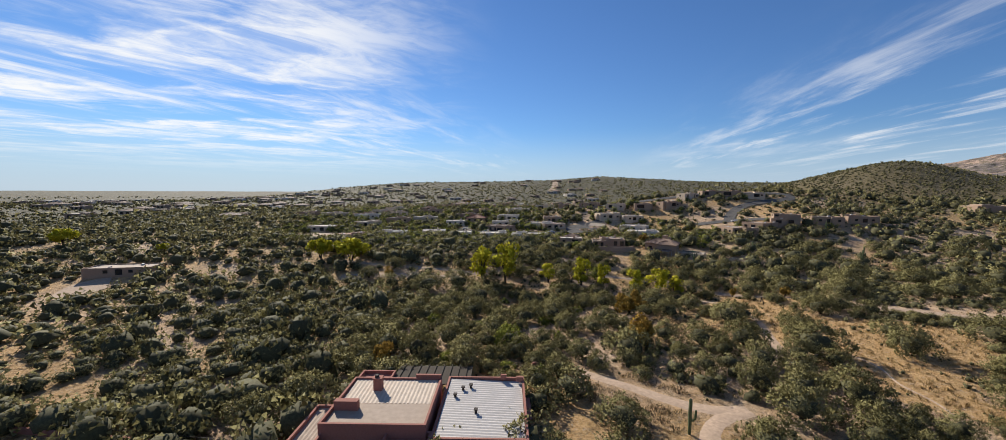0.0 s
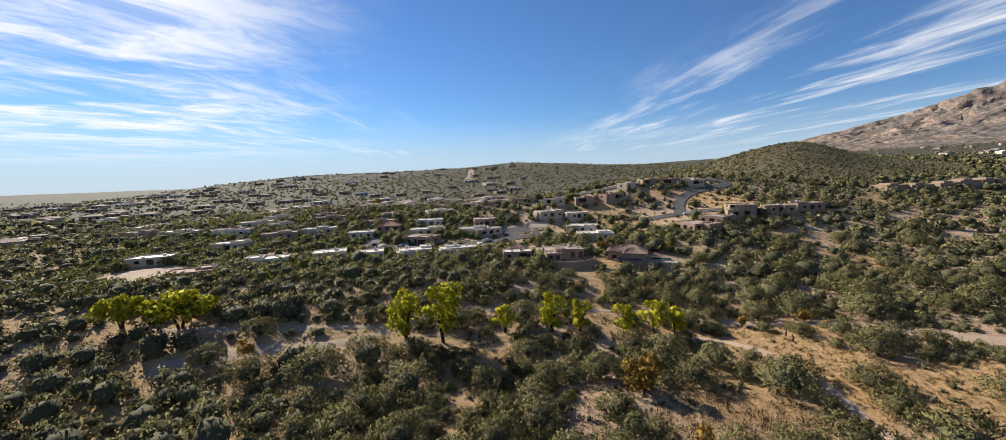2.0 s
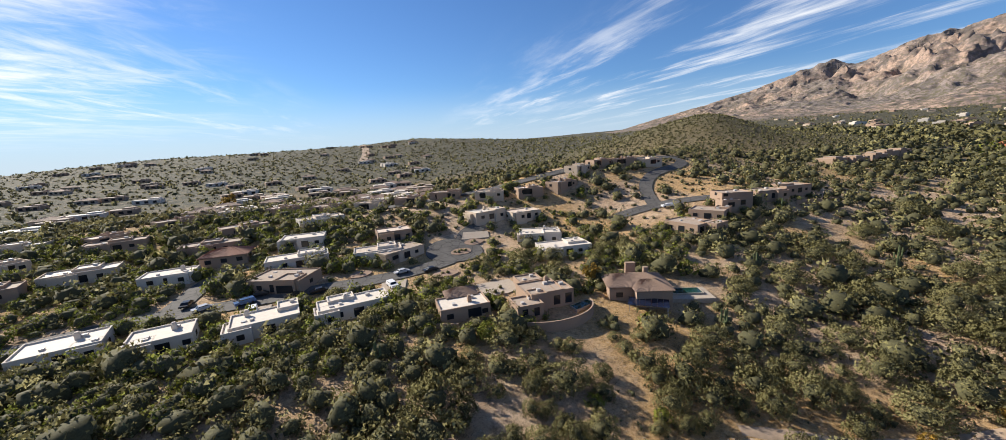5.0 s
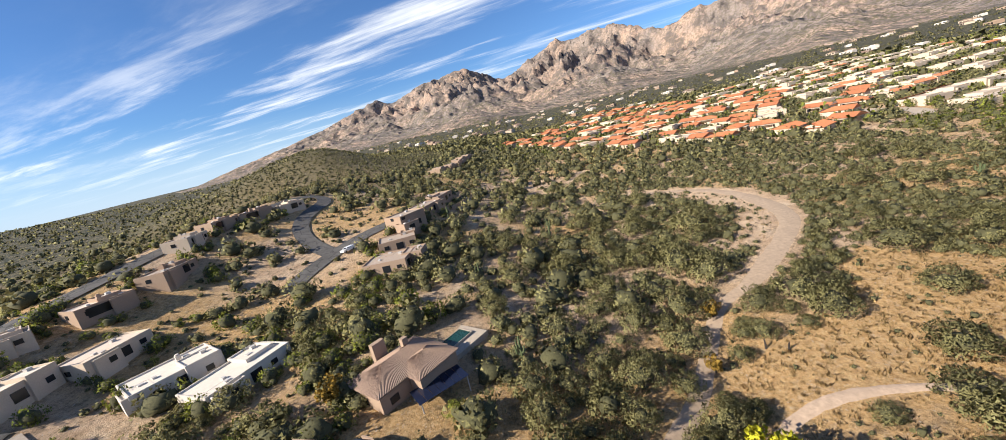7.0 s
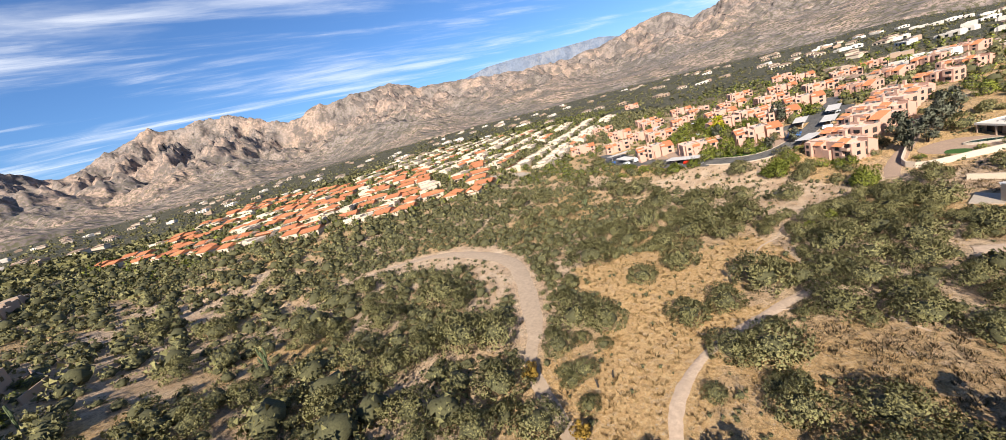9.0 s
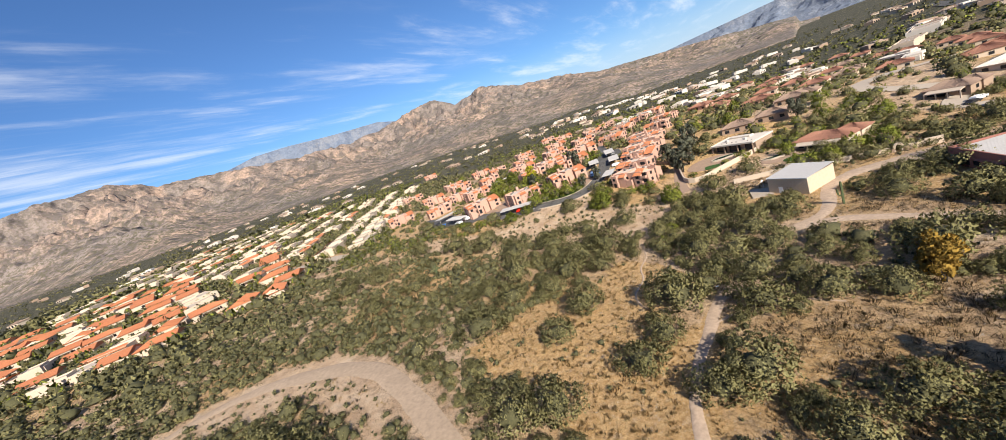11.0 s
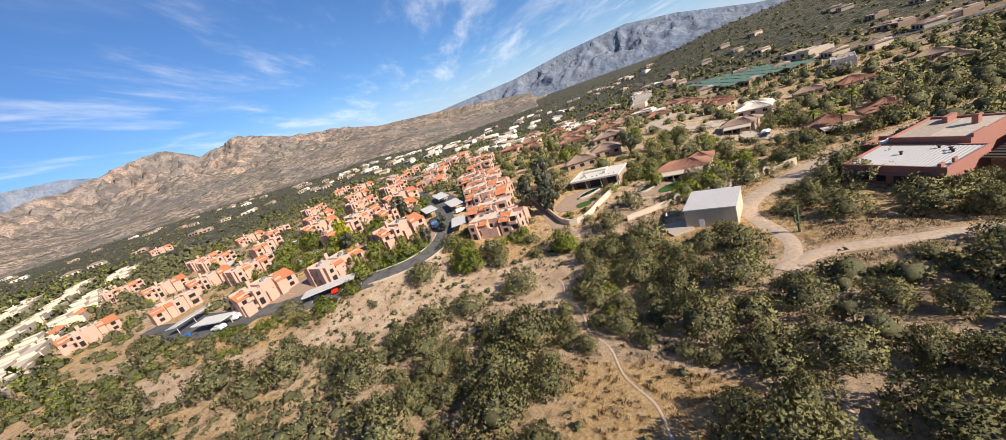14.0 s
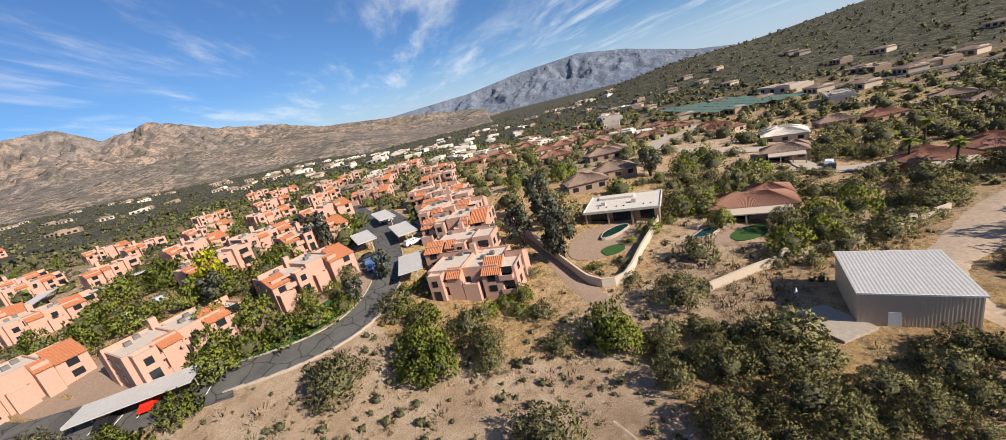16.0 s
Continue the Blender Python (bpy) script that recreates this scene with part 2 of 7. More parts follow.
def leaf_material(name, dark, lite, rough=0.75):
    """Foliage: every clump and every plant has its own shade of green."""
    m, nt, b = shader(name, rough)
    geo, info = nt.nodes.new("ShaderNodeNewGeometry"), nt.nodes.new("ShaderNodeObjectInfo")
    att = nt.nodes.new("ShaderNodeAttribute"); att.attribute_name = "tint"
    add = nt.nodes.new("ShaderNodeMath"); add.operation = "ADD"
    nt.links.new(info.outputs["Random"], add.inputs[0]); nt.links.new(att.outputs["Fac"], add.inputs[1])
    frac = nt.nodes.new("ShaderNodeMath"); frac.operation = "FRACT"
    nt.links.new(add.outputs[0], frac.inputs[0])
    half = nt.nodes.new("ShaderNodeMath"); half.operation = "MULTIPLY_ADD"
    half.inputs[1].default_value, half.inputs[2].default_value = 0.42, 0.2
    nt.links.new(frac.outputs[0], half.inputs[0])
    mixv = nt.nodes.new("ShaderNodeMath"); mixv.operation = "MULTIPLY_ADD"; mixv.inputs[1].default_value = 0.2
    nt.links.new(geo.outputs["Random Per Island"], mixv.inputs[0]); nt.links.new(half.outputs[0], mixv.inputs[2])
    col = blend(nt, mixv.outputs[0], dark, lite)
    p = geo.outputs["Position"]
    # mottled darkening paints the shade in gaps between leaves, in the bump's hollows
    gap_noise = noise_of(nt, 2.2, 6, 0.8, p)
    col = blend(nt, span(nt, gap_noise, 0.50, 0.38, 0.0, 0.5), col, tuple(c * 0.35 for c in dark))
    nt.links.new(col, b.inputs["Base Color"])
    relief(nt, b, gap_noise, 0.6, 0.35)
    b.inputs["Specular IOR Level"].default_value = 0.06
    thin = nt.nodes.new("ShaderNodeBsdfTranslucent")
    nt.links.new(blend(nt, 0.5, col, lite), thin.inputs["Color"])
    mixs = nt.nodes.new("ShaderNodeMixShader"); mixs.inputs[0].default_value = 0.12
    nt.links.new(b.outputs[0], mixs.inputs[1]); nt.links.new(thin.outputs[0], mixs.inputs[2])
    nt.links.new(mixs.outputs[0], nt.nodes["Material Output"].inputs["Surface"])
    return m


def cracked_asphalt():
    m, nt, b = shader("asphalt", 0.85)
    p = place_of(nt)
    fine, wide = noise_of(nt, 2.0, 5, 0.6, p), noise_of(nt, 0.2, 4, 0.6, p)
    col = blend(nt, span(nt, wide, 0.35, 0.65), (0.072, 0.067, 0.062), (0.112, 0.104, 0.096))
    col = blend(nt, span(nt, fine, 0.4, 0.7, 0.0, 0.4), col, (0.13, 0.122, 0.112))
    bent = nt.nodes.new("ShaderNodeMix"); bent.data_type, bent.blend_type = "RGBA", "LINEAR_LIGHT"
    bent.inputs["Factor"].default_value = 1.6
    nt.links.new(p, bent.inputs["A"])
    sway = node(nt, "ShaderNodeTexNoise", Scale=0.35, Detail=3.0)
    nt.links.new(p, sway.inputs["Vector"]); nt.links.new(sway.outputs["Color"], bent.inputs["B"])
    cell = nt.nodes.new("ShaderNodeTexVoronoi"); cell.feature = "DISTANCE_TO_EDGE"; cell.inputs["Scale"].default_value = 0.26
    nt.links.new(bent.outputs["Result"], cell.inputs["Vector"])
    col = blend(nt, span(nt, cell.outputs["Distance"], 0.035, 0.012, 0.0, 0.75), col, (0.02, 0.019, 0.018))
    nt.links.new(col, b.inputs["Base Color"])
    relief(nt, b, fine, 0.2, 0.02)
    return m


M = {
    "ground": ground_material(),
    "rock": rock_material("mountain_rock", (0.365, 0.255, 0.195), (0.235, 0.190, 0.168), (0.105, 0.088, 0.084), (0.090, 0.080, 0.047), 18.0),
    # far rock: the blue-grey of the air's haze is put into its colour
    "hazed_rock": rock_material("hazed_distant_rock", (0.20, 0.21, 0.24), (0.155, 0.185, 0.245), (0.105, 0.13, 0.185), (0.11, 0.13, 0.16), 12.0),
    "olive": leaf_material("olive_leaves", (0.098, 0.092, 0.036), (0.345, 0.312, 0.142)),
    "green": leaf_material("green_leaves", (0.085, 0.108, 0.018), (0.31, 0.325, 0.062)),
    "grey_leaf": leaf_material("grey_leaves", (0.08, 0.085, 0.058), (0.2, 0.2, 0.14)),
    "yellow": leaf_material("yellow_leaves", (0.33, 0.33, 0.016), (0.66, 0.60, 0.05)),
    "orange": leaf_material("orange_leaves", (0.2, 0.125, 0.02), (0.44, 0.28, 0.065)),
    "scrub": leaf_material("scrub_leaves", (0.12, 0.085, 0.045), (0.28, 0.21, 0.12)),
    "straw": leaf_material("straw", (0.40, 0.26, 0.11), (0.66, 0.47, 0.23)),
    # inner twigs of the crowns, with the shade inside put into their colour
    "twigs": paint("shaded_twigs", (0.088, 0.083, 0.038), 0.9, vary=0.4, grain=3),
    "wood": paint("bark", (0.054, 0.0418, 0.0302), 0.9, vary=0.3, grain=6),
    "sand": paint("pale_sand", (0.374, 0.277, 0.194), 0.95, vary=0.18, grain=1.2, bump_=0.6, depth=0.05),
    "path": paint("worn_path", (0.45, 0.33, 0.235), 0.95, vary=0.2, grain=1.5, bump_=0.5, depth=0.04),
    "asphalt": cracked_asphalt(),
    "concrete": paint("concrete", (0.40, 0.33, 0.26), 0.9, vary=0.12, grain=2.0),
    "pink": paint("pink_stucco", (0.475, 0.288, 0.216), 0.92, vary=0.08, grain=4.0),
    "rose": paint("rose_stucco", (0.31, 0.137, 0.104), 0.92, vary=0.1, grain=4.0),
    "cream": paint("cream_stucco", (0.52, 0.42, 0.32), 0.92, vary=0.07, grain=4.0),
    "tan": paint("tan_stucco", (0.338, 0.238, 0.169), 0.92, vary=0.08, grain=4.0),
    "white": paint("white_stucco", (0.576, 0.513, 0.441), 0.9, vary=0.06, grain=4.0),
    "roof_white": paint("white_roof_coating", (0.63, 0.558, 0.468), 0.75, vary=0.07, grain=1.2),
    "roof_pink": paint("pale_pink_roof", (0.60, 0.49, 0.395), 0.85, vary=0.08, grain=1.2),
    "roof_tan": paint("tan_flat_roof", (0.374, 0.295, 0.23), 0.85, vary=0.12, grain=1.2),
    "tile_orange": paint("orange_clay_tile", (0.47, 0.175, 0.078), 0.75, vary=0.18, grain=3.0),
    "tile_red": paint("weathered_red_tile", (0.288, 0.137, 0.09), 0.8, vary=0.18, grain=3.0),
    "tile_brown": paint("brown_concrete_tile", (0.274, 0.187, 0.137), 0.8, vary=0.15, grain=3.0),
    "steel": paint("galvanised_sheet", (0.47, 0.44, 0.41), 0.55, 0.0, vary=0.08, grain=2.0, bump_=0.05),
    "glass": paint("dark_window_glass", (0.02, 0.022, 0.026), 0.12, vary=0.05, bump_=0.0),
    # dark brown of frames and rails; also the painted shade of recesses
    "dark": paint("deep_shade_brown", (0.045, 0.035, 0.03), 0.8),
    "green_sheet": paint("green_shade_cloth", (0.115, 0.187, 0.144), 0.7),
    "lawn": paint("mown_lawn", (0.0396, 0.09, 0.018), 0.9, vary=0.25, grain=3.0, bump_=0.6),
    "cactus": paint("saguaro_skin", (0.0936, 0.115, 0.0504), 0.8, vary=0.2, grain=5.0),
    "gravel": paint("raked_gravel", (0.324, 0.223, 0.158), 0.95, vary=0.2, grain=3.0, bump_=0.5),
    "water": paint("pool_water", (0.010, 0.044, 0.036), 0.08, vary=0.1, bump_=0.05),
    "bin_blue": paint("blue_painted_steel", (0.03, 0.12, 0.42), 0.5, vary=0.1),
    "black": paint("black_rubber", (0.015, 0.015, 0.016), 0.7),
    "paint_white": paint("white_paint", (0.78, 0.78, 0.77), 0.5, vary=0.04),
    "solar": paint("solar_cell", (0.012, 0.016, 0.035), 0.15, vary=0.1, bump_=0.0),
}


# ---- the lie of the land ----
def bump(x, y, cx, cy, rx, ry, turn=0.0):
    a = math.radians(turn)
    u, v = (x - cx) * math.cos(a) + (y - cy) * math.sin(a), -(x - cx) * math.sin(a) + (y - cy) * math.cos(a)
    return np.exp(-(u / rx) ** 2 - (v / ry) ** 2)


def ramp(v, a, b):
    k = np.clip((v - a) / (b - a), 0, 1)
    return k * k * (3 - 2 * k)


def ground(x, y):
    """Height of the bare ground in metres."""
    x, y = np.asarray(x, float), np.asarray(y, float)
    s = 0.95 * x - 0.10 * y
    z = 3.6 + 0.068 * np.clip(s - 60, 0, 480) + 0.045 * np.clip(s - 540, 0, 3000)
    z = z - 0.045 * np.clip(20 - x, 0, 160) * ramp(-y, -60, 0) + 9 * ramp(-y, -30, 60) * ramp(200 - x, 0, 110) * ramp(x, -170, -10)
    north = y - 0.12 * np.clip(x, 0, 400) - 150
    z = z + 10 * ramp(north, -30, 50) + 0.02 * np.clip(north - 60, 0, 600) * ramp(x, -900, 100)
    z = z + 19 * bump(x, y, 150, 290, 115, 38) + 9 * bump(x, y, -20, 340, 90, 42, -12) + 6 * bump(x, y, -110, 300, 60, 50)
    z = z + 6 * bump(x, y, 180, 225, 60, 35, 0)
    z = z + 30 * bump(x, y, 425, 415, 175, 95, 30) + 9 * bump(x, y, 420, 376, 120, 42, 30)
    crest = np.interp(x, (-720, -620, -480, -350, -250, 0, 180, 330, 455, 570, 690, 800), (0, 6, 25, 35, 41, 42, 47, 49, 35, 19, 5, 0))
    z = z + crest * np.exp(-((y - 1170 + 0.12 * (x - 300)) / 330) ** 2)
    z = z + 76 * bump(x, y, -960, -250, 410, 370, 20) + 27 * bump(x, y, -560, -480, 230, 160, 40)
    z = z + 1.2 * bump(x, y, 100, 85, 40, 26, 10) - 1.2 * bump(x, y, 60, 132, 60, 9, 4)
    far = np.hypot(x - 60, y - 80)
    z = z + 0.5 * np.sin(x * 0.031 + 1.3) * np.sin(y * 0.027 + 0.4) + 1.6 * np.sin(x * 0.0071 + 2) * np.sin(y * 0.0083) * ramp(far, 150, 500)
    return z


# ---- helpers for meshes ----
def mesh_of(name, V, F, mats, index=None, tint=None, smooth=False, normals=None):
    """A mesh from arrays of vertices and of faces with one number of corners."""
    V, F = np.asarray(V, np.float32), np.asarray(F, np.int32)
    me = bpy.data.meshes.new(name)
    n, k = F.shape
    me.vertices.add(len(V)); me.loops.add(n * k); me.polygons.add(n)
    me.vertices.foreach_set("co", V.ravel())
    me.loops.foreach_set("vertex_index", F.ravel())
    me.polygons.foreach_set("loop_start", np.arange(0, n * k, k, dtype=np.int32))
    me.polygons.foreach_set("loop_total", np.full(n, k, np.int32))
    for m in mats:
        me.materials.append(m)
    if index is not None:
        me.polygons.foreach_set("material_index", np.asarray(index, np.int32))
    if smooth:
        me.polygons.foreach_set("use_smooth", np.ones(n, bool))
    if tint is not None:
        a = me.attributes.new("tint", "FLOAT", "POINT")
        a.data.foreach_set("value", np.asarray(tint, np.float32))
    if normals is not None:
        a = me.attributes.new("custom_normal", "FLOAT_VECTOR", "POINT")
        a.data.foreach_set("vector", np.asarray(normals, np.float32).ravel())
    me.update(calc_edges=True)
    return me


def polar_faces(rings, spokes, closed):
    i, j = np.meshgrid(np.arange(rings - 1), np.arange(spokes if closed else spokes - 1), indexing="ij")
    j2 = (j + 1) % spokes
    return np.stack([i * spokes + j, (i + 1) * spokes + j, (i + 1) * spokes + j2, i * spokes + j2], -1).reshape(-1, 4)


def within(x, y, outline):
    """Whether points lie inside an outline."""
    inside = np.zeros(np.shape(x), bool)
    for (xa, ya), (xb, yb) in zip(outline, outline[1:] + outline[:1]):
        inside ^= ((ya > y) != (yb > y)) & (x < (xb - xa) * (y - ya) / (yb - ya + 1e-9) + xa)
    return inside


GOLDEN = [[(112, 88), (99, 74), (83, 70), (80, 60), (76, 56), (68, 63), (62, 75), (66, 82), (72, 84), (74, 96), (65, 90), (66, 98), (70, 108), (68, 126), (80, 133), (86, 124), (92, 104), (105, 98)]]
SANDY = [[(168, -13), (119, 5), (112, -8), (97, -9), (84, -16), (79, -2), (60, 15), (53, 25), (58, 30), (67, 42), (82, 25), (98, 17), (116, 13), (134, 9), (160, 8)], [(128, 100), (150, 78), (168, 82), (186, 98), (190, 112), (150, 96), (120, 112)]]
SCRUBBY = [[(54, 86), (30, 92), (26, 108), (46, 116), (62, 98)], [(36, 5), (22, 20), (30, 30), (43, 22)], [(36, 56), (30, 70), (20, 76), (8, 66), (18, 54)]]


def make_ground():
    radii = [0.3]
    while radii[-1] < 4850:
        radii.append(radii[-1] + max(3.0, radii[-1] * 0.03 if radii[-1] > 230 else 3.0))
    r, a = np.array(radii), np.linspace(0, 2 * np.pi, 540, endpoint=False)
    R, A = np.meshgrid(r, a, indexing="ij")
    X, Y = 60 + R * np.sin(A), 80 + R * np.cos(A)
    V = np.stack([X, Y, ground(X, Y)], -1).reshape(-1, 3)
    me = mesh_of("ground", V, polar_faces(len(r), len(a), True), [M["ground"]], smooth=True)
    cover = np.zeros((len(V), 4), np.float32)
    for k, group in enumerate((GOLDEN, SANDY)):
        for outline in group:
            cover[:, k] = np.maximum(cover[:, k], within(V[:, 0], V[:, 1], outline))
    tone = me.attributes.new("cover", "FLOAT_COLOR", "POINT")
    tone.data.foreach_set("color", cover.ravel())
    ob = new("ground", me)
    return tagged(ob, "dry sandy desert ground with sparse golden grass", "ground", kind="structure")


# skyline of the mountains: bearing in degrees, height in degrees
CREST = ((44, 1.0), (50, 2.6), (56, 3.9), (61, 5.1), (66, 6.8), (68.6, 7.5), (70.2, 6.9), (75.5, 8.5), (81, 9.3), (84, 8.0), (86.5, 6.9), (89.5, 7.9),
         (94.7, 10.2), (97, 9.6), (101.5, 10.4), (104, 9.4), (108, 7.9), (112.5, 9.2), (122, 9.8), (126.7, 8.1), (132, 7.6), (137, 7.0), (142, 6.5), (147, 6.2), (152.6, 6.5),
         (157.5, 7.6), (160, 7.8), (161.5, 7.2), (163, 6.2), (167.3, 7.2), (173, 5.4), (178, 4.6), (184, 3.0), (190, 2.4), (196, 1.7), (202, 0.9), (208, 0.0))


def ridged(x, y, scale, octaves=5, seed=0.0):
    """Sharp-crested noise from 0 to 1."""
    out = np.empty(x.size)
    for i, (a, b) in enumerate(zip(x.ravel() / scale, y.ravel() / scale)):
        out[i] = noise.ridged_multi_fractal((a + seed, b - seed, seed), 0.9, 2.1, octaves, 0.95, 2.0)
    lo, hi = np.percentile(out, 2), np.percentile(out, 98)
    return np.clip((out - lo) / (hi - lo), 0, 1.15).reshape(x.shape)


def make_mountains():
    az = np.radians(np.arange(42, 208, 0.28))
    r = np.concatenate([np.arange(1500, 2300, 34), np.arange(2300, 4200, 26), np.arange(4200, 4800, 60)])
    R, A = np.meshgrid(r, az, indexing="ij")
    X, Y = 60 + R * np.sin(A), 80 + R * np.cos(A)
    bearing, height = np.array(CREST).T
    wander = 3550 + 260 * np.sin(A * 5.1) + 160 * np.sin(A * 11.7 + 1)
    top = 48 + wander * np.tan(np.radians(np.interp(np.degrees(A), bearing, height)))
    foot0 = 1750 + 230 * np.sin(A * 7.3 + 0.6) + 130 * np.sin(A * 17.0)
    base = ground(X, Y)
    apron = (30 + 0.036 * R) * ramp(200 - np.degrees(A), 0, 22) * ramp(np.degrees(A), 42, 54)
    base = np.maximum(base, apron * ramp(R, 1400, 2000) - 4 * (1 - ramp(R, 1500, 1700)))
    rise = np.clip((R - foot0) / (wander - foot0), 0, 1)
    back = 1 - 0.5 * ramp(R, wander, wander + 1100)
    wx, wy = 140 * np.sin(Y / 310.0) + 60 * np.sin(Y / 97.0 + X / 160.0), 140 * np.sin(X / 270.0 + 1) + 60 * np.sin(X / 88.0)
    spur = ridged(X + wx, Y + wy, 780.0, 7, 3.7)
    spur2 = ridged(X + 0.4 * wx, Y + 0.4 * wy, 240.0, 5, 9.1)
    spur3 = ridged(X, Y, 95.0, 3, 5.3)
    body = (0.34 * rise + 0.66 * rise ** 1.5) * (0.08 + 0.48 * spur + 0.36 * spur2 + 0.18 * spur3)
    near_top = np.exp(-((R - wander) / 120.0) ** 2)
    body = body * (1 - near_top) + near_top * (0.91 + 0.05 * spur2 + 0.06 * spur3)
    Z = base + (top - base) * np.clip(body, 0, 1.0) * back
    Z = np.where((R < 1560) | (A < np.radians(43)) | (A > np.radians(206)), Z - 40, Z)
    V = np.stack([X, Y, Z], -1).reshape(-1, 3)
    ob = new("mountain_range", mesh_of("mountain_range", V, polar_faces(len(r), len(az), False), [M["rock"]]))
    tagged(ob, "rugged tan and grey rocky mountain range", "mountain", kind="structure")
    for low_az, high_az, near_r, skyline in ((128, 160, 4250, ((128, 6.0), (132, 7.4), (136.2, 8.2), (140.3, 8.2), (145.6, 7.8), (152, 7.5), (156, 6.4), (160, 5.0))),
                                             (176, 242, 3900, ((176, 0.3), (184, 1.5), (188, 1.9), (196, 2.4), (204, 2.8), (212, 3.9), (220, 4.4), (226, 3.4), (234, 1.2), (242, 0.0)))):
        make_distant_range(low_az, high_az, near_r, skyline)


def make_distant_range(low_az, high_az, near_r, skyline):
    az = np.radians(np.arange(low_az, high_az, 0.25))
    r = np.arange(near_r, 4850, 22)
    R, A = np.meshgrid(r, az, indexing="ij")
    X, Y = 60 + R * np.sin(A), 80 + R * np.cos(A)
    line = np.interp(np.degrees(A), *np.array(skyline).T)
    top = 48 + 4600 * np.tan(np.radians(line))
    rise = np.clip((R - near_r - 50) / (4550 - near_r), 0, 1)
    folds = 0.7 * ridged(X, Y, 420.0, 6, 1.9) + 0.3 * ridged(X, Y, 110.0, 4, 4.3)
    Z = ground(X, Y) - 5 + (top - ground(X, Y)) * rise * (0.45 + 0.55 * np.maximum(rise ** 8, folds))
    V = np.stack([X, Y, Z], -1).reshape(-1, 3)
    ob = new("distant_range", mesh_of("distant_range", V, polar_faces(len(r), len(az), False), [M["hazed_rock"]]))
    tagged(ob, "far mountain range on the horizon, tinted blue-grey for haze", "mountain", kind="structure")


make_ground()
make_mountains()


# ---- plants ----
def cube_sphere(n):
    """Unit directions and quads of a sphere made of six n x n grids."""
    key, V, F = {}, [], []

    def vid(p):
        k = tuple(round(c * n) for c in p)
        if k not in key:
            key[k] = len(V)
            V.append(p)
        return key[k]
    for ax in range(3):
        for sg in (-1, 1):
            for i in range(n):
                for j in range(n):
                    q = []
                    for di, dj in ((0, 0), (1, 0), (1, 1), (0, 1)):
                        p = [0, 0, 0]
                        p[ax], p[(ax + 1) % 3], p[(ax + 2) % 3] = sg, -1 + 2 * (i + di) / n, -1 + 2 * (j + dj) / n
                        q.append(vid(tuple(p)))
                    F.append(q if sg > 0 else q[::-1])
    V = np.array(V, float)
    return V / np.linalg.norm(V, axis=1)[:, None], np.array(F)


def leaf_blades(rng, P, d, size, jitter=0.6, slim=0.42, corners=3):
    """Slim leafy twigs that point mostly outwards, of three or four corners."""
    n = len(P)
    u = d * 0.7 + rng.normal(scale=jitter, size=(n, 3)) + np.array((0, 0, 0.2)); u /= np.linalg.norm(u, axis=1)[:, None]
    v = np.cross(u, rng.normal(size=(n, 3))); v /= np.linalg.norm(v, axis=1)[:, None]
    nrm = np.cross(u, v)
    side = np.sign((nrm * d).sum(1) + 1e-9)[:, None]
    v, nrm = v * side, nrm * side
    s = (size * rng.uniform(0.6, 1.5, n))[:, None]
    w = s * slim * rng.uniform(0.7, 1.5, n)[:, None]
    if corners == 3:
        return np.stack([P - u * s * 0.5 - v * w * 1.4, P + u * s * 1.3, P - u * s * 0.3 + v * w * 1.4], 1).reshape(-1, 3)
    return np.stack([P - u * s, P - v * w + nrm * s * 0.15, P + u * s, P + v * w + nrm * s * 0.15], 1).reshape(-1, 3)


